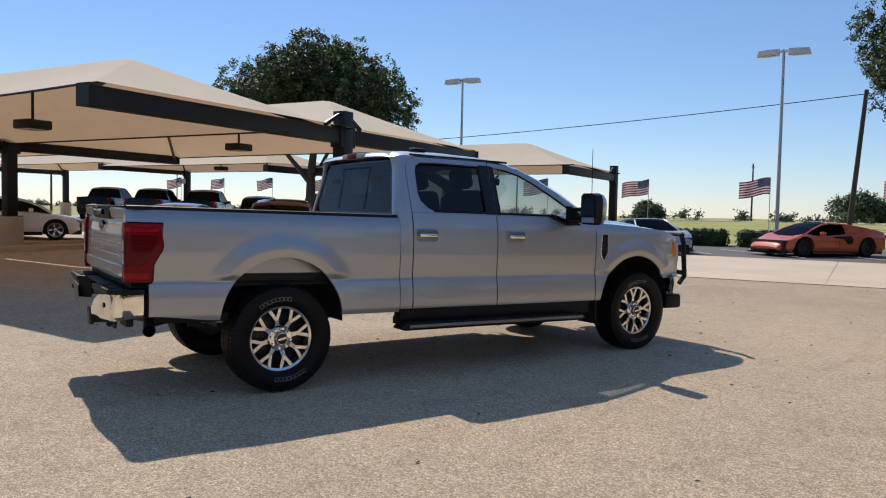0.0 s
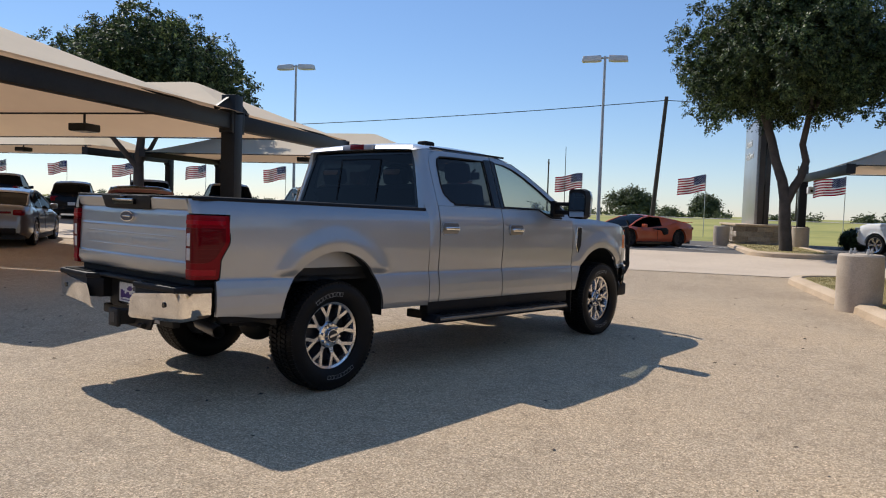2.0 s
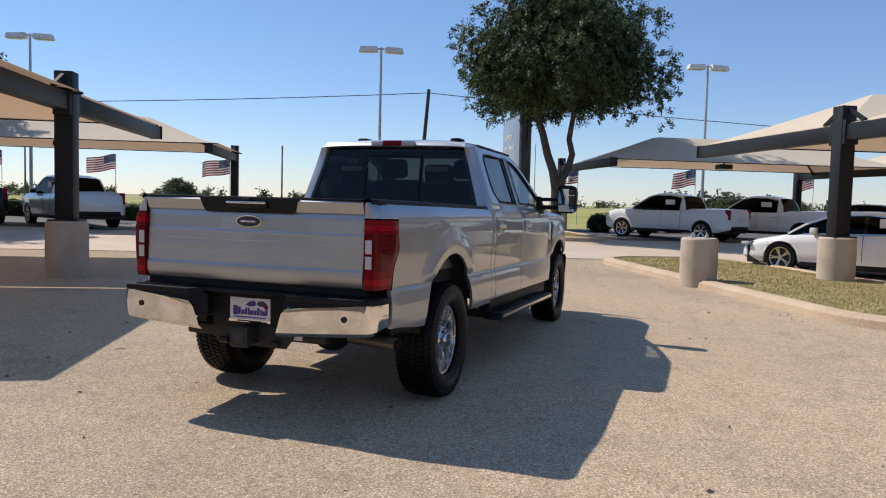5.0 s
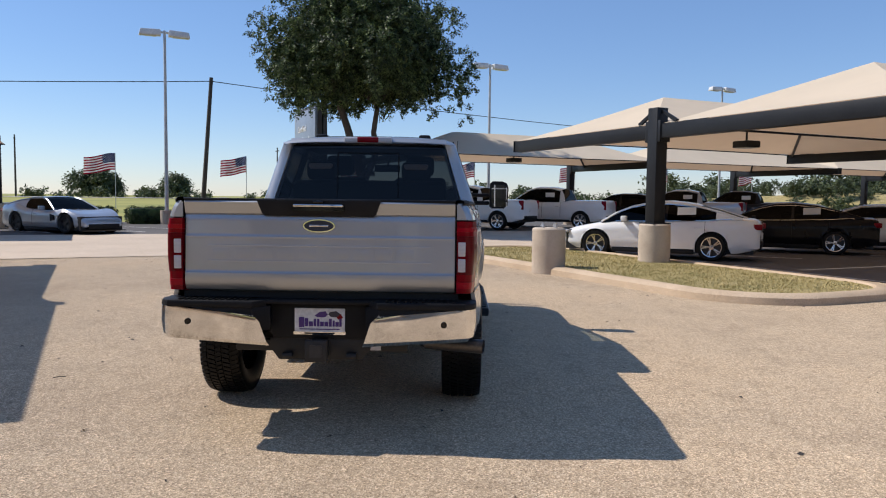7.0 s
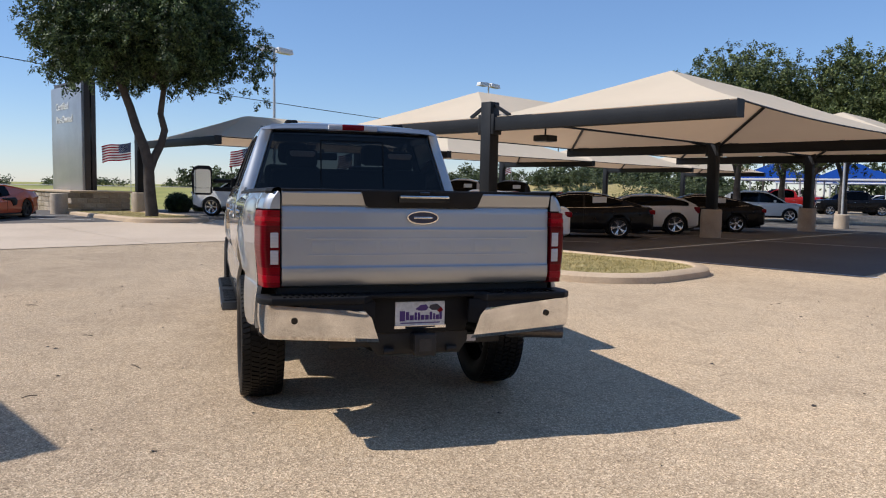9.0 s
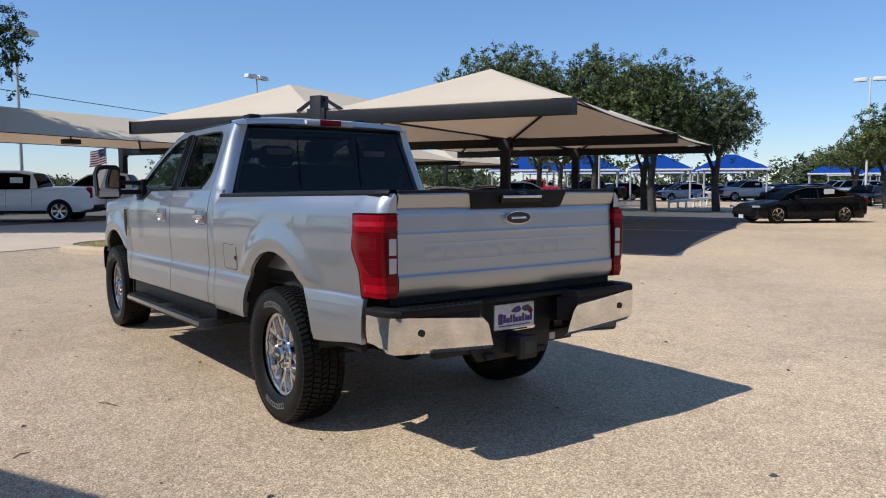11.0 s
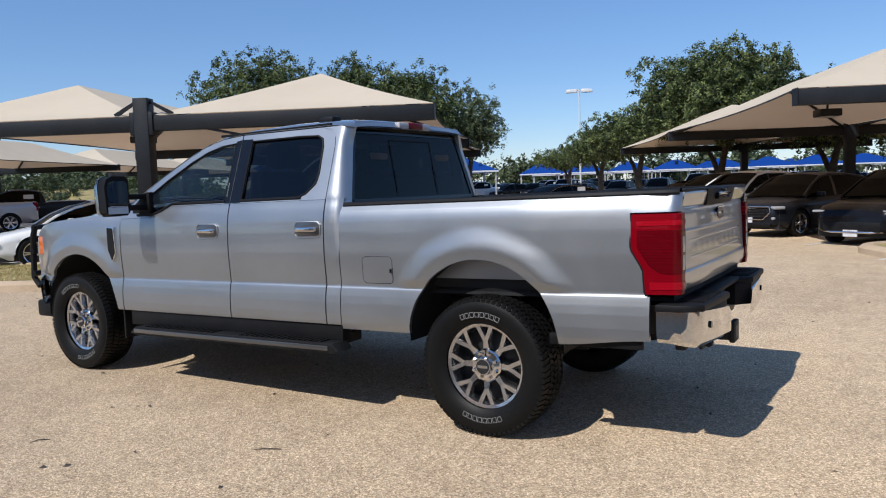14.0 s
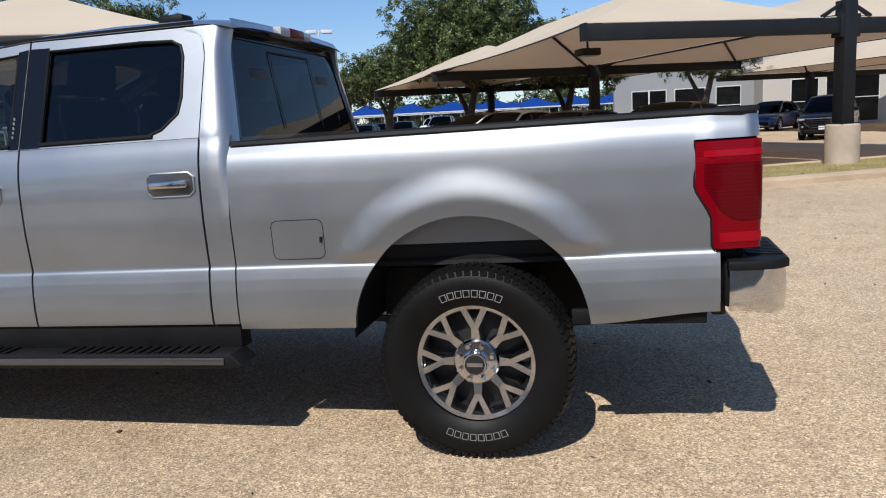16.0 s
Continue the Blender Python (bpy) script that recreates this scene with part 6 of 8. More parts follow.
def build_car(name, spec, label, category):
    """A parked vehicle facing +x: spec gives its lines."""
    L, W, wb, off, r = spec["length"], spec["half"], spec["wheelbase"], spec["shift"], spec["tyre"]
    top, roof = spec["top"], spec["roof"]
    low = spec.get("low", 0.2)
    car = empty(name)
    tagged(car, label, category)
    axles = (off - wb / 2, off + wb / 2)
    e0, e1 = -L / 2, L / 2

    def plan(x):
        f = max(0.0, (x - (e1 - spec.get("nose", 0.8))) / spec.get("nose", 0.8))
        b = max(0.0, ((e0 + 0.5) - x) / 0.5)
        return W * (1 - 0.26 * f ** 2.2 - 0.14 * b ** 2.2)

    def under(x):
        z = low + 0.10 * max(0, (x - e1 + 0.5) / 0.5) + 0.12 * max(0, (e0 + 0.5 - x) / 0.5)
        for c in axles:
            d, q = abs(x - c), r * 1.13
            if d < q:
                z = max(z, r + math.sqrt(q * q - d * d) * 1.0)
        return z

    xs = set(span(e0, e1, 0.09)) | {e0 + 0.02, e0 + 0.05, e1 - 0.02, e1 - 0.05}
    for c in axles:
        for k in range(13):
            xs.add(c + r * 1.13 * math.cos(math.pi * k / 12))
            xs.add(c + (r * 1.13 - 0.002) * math.cos(math.pi * k / 12))
    xs = sorted(x for x in xs if e0 <= x <= e1)
    rows = []
    for x in xs:
        w, zb, zt = plan(x), under(x), along(top, x)
        endf = max(0, (x - e1 + 0.05) / 0.05, (e0 + 0.05 - x) / 0.05)
        w *= 1 - 0.04 * endf
        swell = spec.get("haunch", 0.0) * max(math.exp(-((x - c) / (r * 1.25)) ** 2) for c in axles)
        w *= 1 + 0.35 * swell
        sec = [(w * 0.90, low), (w * 0.985, low + 0.13), (w, lerp(low, zt, 0.38)), (w * 0.985, lerp(low, zt, 0.60)), (w * 0.995, lerp(low, zt, 0.70)), (w * 0.97, lerp(low, zt, 0.86)), (w * 0.91, zt - 0.025), (w * 0.80, zt), (w * 0.4, zt + 0.02), (0, zt + 0.028)]
        lift_ = (0, 0, 0, 0, 0.5, 1.0, 1.1, 0.75, -0.35, -0.55)
        half = [(y, max(z + swell * q, min(zb, zt + swell - 0.04))) for (y, z), q in zip(sec, lift_)]
        zc = lerp(low, zt, 0.5)
        half = [(y, lerp(z, zc, 0.10 * endf)) for y, z in half]
        rows.append([Vector((x, y, z)) for y, z in half] + [Vector((x, -y, z)) for y, z in half[-2::-1]])
    bm = bmesh.new()
    vs = grid(bm, rows)
    for end in (vs[0], vs[-1]):
        bm.faces.new(end)
    bmesh.ops.remove_doubles(bm, verts=bm.verts, dist=5e-4)
    bmesh.ops.recalc_face_normals(bm, faces=bm.faces)
    part("body", bm, spec["paint"], car, smooth=38)
    # dark underside behind the wheel openings
    bm = boxed(e0 + 0.15, e1 - 0.15, -W * 0.86, W * 0.86, low - 0.02, along(top, 0) * 0.72)
    part("underbody", bm, M_CHASSIS, car, smooth=0)
    part("sill", boxed(axles[0] + r * 1.2, axles[1] - r * 1.2, -W * 0.965, W * 0.965, low - 0.05, low + 0.07, bevel=0.02), M_PLASTIC, car)
    # glasshouse
    rows = []
    gx = [p[0] for p in roof]
    for x in sorted(set(span(gx[0], gx[-1], 0.12)) | set(gx)):
        zt, zr = along(top, x) - 0.01, along(roof, x)
        zr = max(zr, zt + 0.005)
        w = plan(x) * 0.90
        h = zr - zt
        wr = w - spec.get("tumble", 0.42) * h
        sec = [(w, zt), (lerp(w, wr, 0.5) + 0.01, zt + h * 0.5), (wr, zt + h * 0.92), (wr * 0.80, zt + h * 0.99), (wr * 0.4, zr + 0.012), (0, zr + 0.018)]
        rows.append([Vector((x, y, z)) for y, z in sec] + [Vector((x, -y, z)) for y, z in sec[-2::-1]])
    bm = bmesh.new()
    grid(bm, rows)
    bmesh.ops.recalc_face_normals(bm, faces=bm.faces)
    part("glasshouse", bm, spec.get("glass", M_CAR_GLASS), car, "dark tinted glass", smooth=30)
    r0, r1 = spec["roof_span"]
    bm = bmesh.new()
    grid(bm, [[p + Vector((0, 0, 0.012)) for p in row[2:9]] for row in rows if r0 <= row[0].x <= r1])
    bmesh.ops.recalc_face_normals(bm, faces=bm.faces)
    part("roof", bm, spec.get("roof_paint", spec["paint"]), car, smooth=40)
    for s in (0, 1):
        for j in ((2,) if s == 0 else (8,)):
            bm = bmesh.new()
            path_tube(bm, [row[j] for row in rows], [0.032] * len(rows), 6)
            part("roof_rail", bm, spec["paint"], car)
    for line in ((1, 9), (0, 10)) if spec.get("bright_line") else ():
        for j in line:
            s = 1 if j < 5 else -1
            bm = bmesh.new()
            pts = [(row[j] if j in (0, 10) else row[j].lerp(row[j + s], 0.82)) + Vector((0, 0.012 * s, 0.008)) for row in rows[2:-3]]
            path_tube(bm, pts, [0.010] * len(pts), 5)
            part("window_trim", bm, M_CHROME, car, "thin bright window line")
    for x0, x1, mat in spec.get("pillars", []):
        for s in (1, -1):
            bm = bmesh.new()
            rr = []
            for row in rows:
                if x0 <= row[0].x <= x1:
                    pts = row[0:3] if s > 0 else row[8:11]
                    rr.append([p + Vector((0, 0.008 * s, 0)) for p in pts])
            if len(rr) > 1:
                grid(bm, rr)
                bmesh.ops.recalc_face_normals(bm, faces=bm.faces)
                part("pillar", bm, mat, car, smooth=40)
            else:
                bm.free()
    # dark cabin core so that panes are not empty
    zt = along(top, 0)
    part("seats", boxed(lerp(gx[0], gx[-1], 0.30), lerp(gx[0], gx[-1], 0.62), -W * 0.62, W * 0.62, zt - 0.35, zt + 0.18, bevel=0.06), M_SEAT, car)
    # door seams, handles, mirrors
    for x in spec.get("seams", []):
        for s in (1, -1):
            z0, z1 = low + 0.15, along(top, x) - 0.03
            bm = bmesh.new()
            w, zt = plan(x), along(top, x)
            pts = [(w * 0.987, z0), (w * 1.001, lerp(low, zt, 0.38)), (w * 0.987, lerp(low, zt, 0.60)), (w * 0.996, lerp(low, zt, 0.70)), (w * 0.972, lerp(low, zt, 0.86)), (w * 0.915, z1)]
            path_tube(bm, [(x, s * y, z) for y, z in pts], [0.006] * len(pts), 4)
            part("door_seam", bm, M_PLASTIC, car)
            part("door_handle", boxed(x + 0.08, x + 0.24, min(s * w * 0.985, s * (w * 0.985 + 0.025)), max(s * w * 0.985, s * (w * 0.985 + 0.025)), lerp(low, zt, 0.74), lerp(low, zt, 0.74) + 0.03, bevel=0.008), spec.get("handle", spec["paint"]), car)
    mx = spec.get("mirror", gx[-1] - 0.55)
    for s in (1, -1):
        w = plan(mx) * 0.90
        bm = boxed(mx - 0.07, mx + 0.07, min(s * (w + 0.02), s * (w + 0.22)), max(s * (w + 0.02), s * (w + 0.22)), along(top, mx) - 0.01, along(top, mx) + 0.13, bevel=0.03)
        part("door_mirror", bm, spec.get("mirror_paint", spec["paint"]), car)
    # lamps
    zt1, zt0 = along(top, e1 - 0.25), along(top, e0 + 0.05)
    lw = 0.55 if spec.get("low_nose") else 1.0
    lh = spec.get("slim", lw)
    for s in (1, -1):
        w = plan(e1 - 0.22)
        z = lerp(low, zt1, spec.get("lamp_h", 0.80))
        x1 = e1 - spec.get("lamp_in", 0.10)
        m = Matrix.Translation((x1, s * w * 0.80, z)) @ Matrix.Rotation(-s * radians(28), 4, "Z")
        part("headlamp", box(bmesh.new(), -0.22, 0.06, -0.19 * lw, 0.17 * lw, -0.042 * lh, 0.042 * lh, bevel=0.03 * lh, m=m), M_HEADLAMP, car, "clear headlamp")
        w = plan(e0 + 0.10)
        z = lerp(low, zt0, spec.get("tail_h", 0.80))
        tw, th = spec.get("tail", (0.22, 0.07))
        m = Matrix.Translation((e0 + 0.07, s * (w * 0.97 - tw), z)) @ Matrix.Rotation(s * radians(14), 4, "Z")
        part("tail_lamp", box(bmesh.new(), -0.07, 0.14, -tw, tw, -th, th, bevel=0.02, m=m), M_RED, car, "red tail lamp")
    if spec.get("tail_bar"):
        z = lerp(low, zt0, spec.get("tail_h", 0.80))
        part("tail_strip", boxed(e0 - 0.004, e0 + 0.06, -W * 0.6, W * 0.6, z - 0.03, z + 0.03, bevel=0.01), M_DARKRED, car, "dark red full-width lamp strip")
    gw, gz0, gz1 = spec.get("grille", (0.5, 0.35, 0.62))
    part("grille", boxed(e1 - 0.05, e1 + 0.012, -gw, gw, gz0, gz1, bevel=0.02), M_PLASTIC, car, "black grille")
    if spec.get("grille_bars"):
        for k in range(4):
            z = lerp(gz0, gz1, (k + 0.7) / 4.4)
            part("grille_bar", boxed(e1 + 0.006, e1 + 0.022, -gw * 0.95, gw * 0.95, z, z + 0.022), M_CHROME, car)
    if spec.get("grille_bars"):
        bm = bmesh.new()
        ring = [(-gw, gz1), (-gw * 1.06, lerp(gz0, gz1, 0.55)), (-gw * 0.72, gz0 - 0.02), (gw * 0.72, gz0 - 0.02), (gw * 1.06, lerp(gz0, gz1, 0.55)), (gw, gz1), (-gw, gz1)]
        path_tube(bm, [(e1 + 0.014, y, z) for y, z in ring], [0.016] * len(ring), 6)
        part("grille_frame", bm, M_CHROME, car, "chrome grille surround")
        part("front_valance", boxed(e1 - 0.10, e1 + 0.010, -W * 0.70, W * 0.70, low + 0.05, low + 0.17, bevel=0.02), M_PLASTIC, car, "black lower bumper")
        for s in (1, -1):
            part("fog_lamp", boxed(e1 - 0.12, e1 - 0.01, min(s * W * 0.66, s * W * 0.80), max(s * W * 0.66, s * W * 0.80), low + 0.24, low + 0.31, bevel=0.02), M_HEADLAMP, car)
    if not spec.get("low_nose"):
        part("front_plate", boxed(e1 + 0.012, e1 + 0.025, -0.15, 0.15, gz0 - 0.10, gz0 + 0.04), M_PLATE, car, "white dealer plate")
    part("rear_plate", boxed(e0 - 0.02, e0 + 0.005, -0.15, 0.15, lerp(low, zt0, spec.get("plate_h", 0.45)), lerp(low, zt0, spec.get("plate_h", 0.45)) + 0.14), M_PLATE, car, "white dealer plate")
    part("rear_valance", boxed(e0 - 0.012, e0 + 0.10, -W * 0.72, W * 0.72, low + 0.10, low + 0.27, bevel=0.03), M_PLASTIC, car, "black lower bumper")
    for c in axles:
        for s in (1, -1):
            car_wheel(car, c, s * (W - spec.get("tyre_w", 0.22) / 2 - 0.01), r, spec.get("tyre_w", 0.22), spec.get("spokes", 5), spec.get("alloy", M_ALLOY))
    for kind, mat, mm in spec.get("extra", []):
        part(kind, mm(), mat, car)
    if spec.get("sticker"):
        x, z, s = spec["sticker"]
        w = plan(x) * 0.90 - spec.get("tumble", 0.42) * (z - along(top, x)) + 0.016
        part("window_sticker", boxed(x - 0.22, x + 0.22, min(s * w, s * (w + 0.006)), max(s * w, s * (w + 0.006)), z - 0.10, z + 0.14, m=None), M_PAPER, car, "white paper price sheet")
    return car


def spec_sedan(p, **kw):
    d = dict(length=4.88, half=0.93, wheelbase=2.84, shift=0.06, tyre=0.34, paint=p, low=0.2, spokes=5,
             top=[(-2.44, 0.94), (-2.30, 1.02), (-1.75, 1.03), (-1.2, 0.985), (0.0, 0.945), (0.95, 0.93), (1.5, 0.86), (2.1, 0.74), (2.36, 0.64), (2.44, 0.55)],
             roof=[(-2.05, 1.02), (-1.5, 1.21), (-0.9, 1.37), (-0.3, 1.435), (0.2, 1.42), (0.6, 1.32), (1.0, 1.14), (1.35, 0.90)], roof_span=(-1.1, 0.35),
             pillars=[(-2.05, -1.35, p), (-0.32, -0.15, M_GLOSSBLK)], seams=[-0.25, -1.2], lamp_h=0.86, tail_h=0.84, tail_bar=True, grille=(0.55, 0.28, 0.56), mirror=0.75)
    d.update(kw)
    return d


def spec_suv(p, **kw):
    d = dict(length=4.50, half=0.93, wheelbase=2.67, shift=0.05, tyre=0.355, paint=p, low=0.24, spokes=5, nose=0.6,
             top=[(-2.25, 0.95), (-2.15, 1.08), (-1.2, 1.08), (0.0, 1.05), (0.85, 1.03), (1.4, 1.0), (1.95, 0.93), (2.18, 0.82), (2.25, 0.68)],
             roof=[(-2.18, 1.10), (-1.95, 1.40), (-1.7, 1.56), (-1.0, 1.655), (-0.2, 1.665), (0.25, 1.60), (0.7, 1.36), (1.15, 1.05)], roof_span=(-1.85, 0.22),
             pillars=[(-2.18, -1.62, p), (-0.35, -0.15, M_GLOSSBLK)], seams=[-0.25, -1.15], lamp_h=0.82, tail_h=0.82, tail=(0.17, 0.11), grille=(0.62, 0.50, 0.82), grille_bars=True, mirror=0.62, tumble=0.30)
    d.update(kw)
    return d


def spec_pickup(p, **kw):
    d = dict(length=5.88, half=1.02, wheelbase=3.75, shift=0.08, tyre=0.40, paint=p, low=0.36, tyre_w=0.27, spokes=6, nose=0.5,
             top=[(-2.94, 1.20), (-2.90, 1.30), (-1.2, 1.30), (-0.98, 1.24), (0.9, 1.22), (1.5, 1.26), (2.4, 1.20), (2.75, 1.12), (2.88, 0.98), (2.94, 0.86)],
             roof=[(-1.02, 1.26), (-0.95, 1.55), (-0.82, 1.80), (-0.3, 1.905), (0.4, 1.91), (0.75, 1.82), (1.1, 1.58), (1.5, 1.27)], roof_span=(-0.85, 0.6),
             pillars=[(-1.02, -0.70, p), (0.0, 0.16, M_GLOSSBLK)], seams=[0.05, -0.85], lamp_h=0.82, tail_h=0.78, tail=(0.09, 0.20), grille=(0.72, 0.62, 1.02), grille_bars=True, mirror=1.05, handle=M_CHROME, tumble=0.28, mirror_paint=M_PLASTIC)
    d.update(kw)
    return d


def spec_hatch(p, **kw):
    def lip():
        bm = bmesh.new()
        path_tube(bm, [(2.02, 0.86, 0.40), (2.20, 0.66, 0.31), (2.315, 0.40, 0.29), (2.325, -0.40, 0.29), (2.20, -0.66, 0.31), (2.02, -0.86, 0.40)], [0.028] * 6, 8)
        return bm
    d = spec_suv(p, slim=0.5, extra=[("bumper_trim", M_ALLOY, lip)], length=4.62, wheelbase=2.98, shift=0.0, low=0.2, tyre=0.37,
                 top=[(-2.31, 0.95), (-2.2, 1.03), (-1.2, 1.04), (0.0, 1.0), (1.0, 0.98), (1.5, 0.93), (2.05, 0.84), (2.25, 0.74), (2.31, 0.62)],
                 roof=[(-2.2, 1.05), (-1.8, 1.34), (-1.2, 1.54), (-0.4, 1.60), (0.2, 1.57), (0.7, 1.36), (1.25, 1.0)], roof_span=(-1.3, 0.15), pillars=[(-2.2, -1.55, p), (-0.35, -0.15, M_GLOSSBLK)], grille=(0.6, 0.3, 0.5), grille_bars=False)
    d.update(kw)
    return d


def spec_mid_engine(p):
    scoop = lambda: prismed([(-0.70, 0.50), (-0.50, 0.46), (-0.36, 0.64), (0.10, 0.70), (0.08, 0.73), (-0.62, 0.76), (-0.74, 0.66)], -0.985, 0.985, 0.01, axis="y")
    wing = lambda: boxed(-2.30, -2.10, -0.82, 0.82, 0.985, 1.01, bevel=0.008)
    splitter = lambda: boxed(2.0, 2.30, -0.86, 0.86, 0.10, 0.14)
    side_fin = lambda: boxed(-1.0, 1.0, -0.97, 0.97, 0.11, 0.17)
    return dict(low_nose=True, haunch=0.085, length=4.63, half=0.965, wheelbase=2.72, shift=-0.02, tyre=0.345, paint=p, low=0.14, tyre_w=0.29, spokes=5, alloy=M_POCKET, nose=1.1,
                top=[(-2.31, 0.86), (-2.2, 0.95), (-1.4, 0.93), (-0.7, 0.86), (0.2, 0.78), (0.9, 0.76), (1.35, 0.74), (1.9, 0.60), (2.2, 0.46), (2.31, 0.34)],
                roof=[(-1.9, 0.94), (-1.2, 1.09), (-0.5, 1.20), (0.05, 1.23), (0.4, 1.17), (0.85, 1.0), (1.35, 0.75)], roof_span=(-0.55, 0.15), pillars=[(-1.9, -0.45, p)], seams=[-0.15],
                lamp_h=1.02, lamp_in=0.42, tail_h=0.80, tail=(0.2, 0.06), grille=(0.36, 0.15, 0.26), mirror=0.62, tumble=0.55,
                extra=[("side_scoop", M_PLASTIC, scoop), ("rear_wing", p, wing), ("splitter", M_GLOSSBLK, splitter), ("side_skirt", M_GLOSSBLK, side_fin)])


def spec_coupe(p):
    vent = lambda: prismed([(0.72, 0.42), (0.98, 0.46), (0.92, 0.62), (0.70, 0.66)], -0.965, 0.965, 0.008, axis="y")
    wing = lambda: boxed(-2.24, -2.05, -0.78, 0.78, 0.985, 1.01, bevel=0.008)
    splitter = lambda: boxed(1.95, 2.26, -0.84, 0.84, 0.09, 0.13)
    return dict(low_nose=True, haunch=0.08, length=4.50, half=0.955, wheelbase=2.71, shift=0.12, tyre=0.345, paint=p, low=0.14, tyre_w=0.29, spokes=5, alloy=M_POCKET, nose=1.0,
                top=[(-2.25, 0.86), (-2.15, 0.96), (-1.3, 0.94), (-0.6, 0.84), (0.3, 0.80), (0.7, 0.80), (1.3, 0.79), (1.85, 0.66), (2.15, 0.52), (2.25, 0.38)],
                roof=[(-1.85, 0.96), (-1.2, 1.12), (-0.6, 1.22), (-0.15, 1.235), (0.15, 1.17), (0.5, 0.98), (0.8, 0.80)], roof_span=(-0.7, 0.0), pillars=[(-1.85, -0.75, p)], seams=[-0.3],
                lamp_h=0.98, lamp_in=0.30, tail_h=0.78, tail=(0.2, 0.06), grille=(0.6, 0.16, 0.34), mirror=0.3, tumble=0.55,
                extra=[("side_vent", M_PLASTIC, vent), ("rear_wing", p, wing), ("splitter", M_GLOSSBLK, splitter)])


def place(car, x, y, heading, z=0.0):
    car.matrix_world = pose(x, y, z + at_lot(x, y), 0, 0, heading)
    return car


place(build_car("sports_car", spec_mid_engine(M_P_ORANGE), "low orange mid-engined sports car parked by the hedge", "sports car"), 24.56, 8.98, 162, 0.005)
place(build_car("sports_car", spec_coupe(M_P_SILVER), "low silver sports coupe with black wheels by the hedge", "sports car"), 20.7, 13.5, 243, 0.005)
white_pickup = place(build_car("pickup_truck", spec_pickup(M_P_WHITE, sticker=(-0.3, 1.52, 1)), "white crew-cab pickup parked under a canopy", "pickup truck"), 28.6, -1.0, 63, 0.005)
copy_thing(white_pickup, pose(30.5, -4.8, 0.008 + at_lot(30.5, -4.8), 0, 0, 64))
grey_pickup = place(build_car("pickup_truck", spec_pickup(M_P_GREY, sticker=(-0.3, 1.52, 1)), "dark grey crew-cab pickup parked under a canopy", "pickup truck"), 36.0, -15.8, 64, 0.005)
silver_pickup = place(build_car("pickup_truck", spec_pickup(M_P_SILVER, sticker=(-0.3, 1.52, 1)), "silver crew-cab pickup with a paper price sheet", "pickup truck"), 34.2, -12.2, 64, 0.005)
black_pickup = place(build_car("pickup_truck", spec_pickup(M_P_BLACK), "black crew-cab pickup parked under a canopy", "pickup truck"), *lot(24.3, 14.5).xy, 64, 0.005)
place(build_car("pickup_truck", spec_pickup(M_P_BRIGHT), "bright red pickup parked near the blue canopies", "pickup truck"), 46.0, -43.8, 64, 0.0)
black_suv = place(build_car("sport_utility_vehicle", spec_suv(M_P_BLACK), "black sport utility vehicle parked under a canopy", "car"), 32.4, -8.5, 64, 0.005)
white_sedan = place(build_car("sedan_car", spec_sedan(M_P_WHITE, sticker=(-0.75, 1.16, 1), bright_line=True), "white sedan with black wheels beside a canopy column", "car"), 14.2, -5.9, 66, 0.005)
dark_sedan = place(build_car("sedan_car", spec_sedan(M_P_BLACK, sticker=(-0.75, 1.16, 1), bright_line=True), "black sedan with a paper sheet in its window", "car"), 17.0, -10.2, 66, 0.005)
place(build_car("hatchback_car", spec_hatch(M_P_WHITE, roof_paint=M_P_BLACK, length=4.25, wheelbase=2.65, pillars=[(-2.0, -1.7, M_P_WHITE)], roof=[(-2.0, 1.05), (-1.6, 1.24), (-1.0, 1.37), (-0.4, 1.40), (0.2, 1.37), (0.7, 1.2), (1.2, 0.98)]), "white hatchback with a black roof", "car"), 18.9, -13.6, 66, 0.005)
copy_thing(dark_sedan, pose(20.3, -17.2, 0.005, 0, 0, 66))
white_suv = place(build_car("sport_utility_vehicle", spec_suv(M_P_WHITE), "white sport utility vehicle parked in the shade", "car"), 30.1, -28.7, 228, 0.005)
place(build_car("sport_utility_vehicle", spec_suv(M_P_RED), "dark red compact sport utility vehicle in the shade", "car"), 5.8, 13.7, 65)
place(build_car("sedan_car", spec_sedan(M_P_TAN), "champagne sedan with dark tail lamps in the shade", "car"), 3.9, 17.2, 59)
place(copy_thing(white_sedan, Matrix()), -0.4, 23.4, -8)
for k, (thing, b) in enumerate(((silver_pickup, 10.5), (grey_pickup, 18.5), (black_suv, 22.5), (black_pickup, 26.5), (grey_pickup, 30.5), (black_pickup, 34.5))):
    p = lot(24.3, b)
    copy_thing(thing, pose(p.x, p.y, 0.008 + at_lot(p.x, p.y), 0, 0, 64))
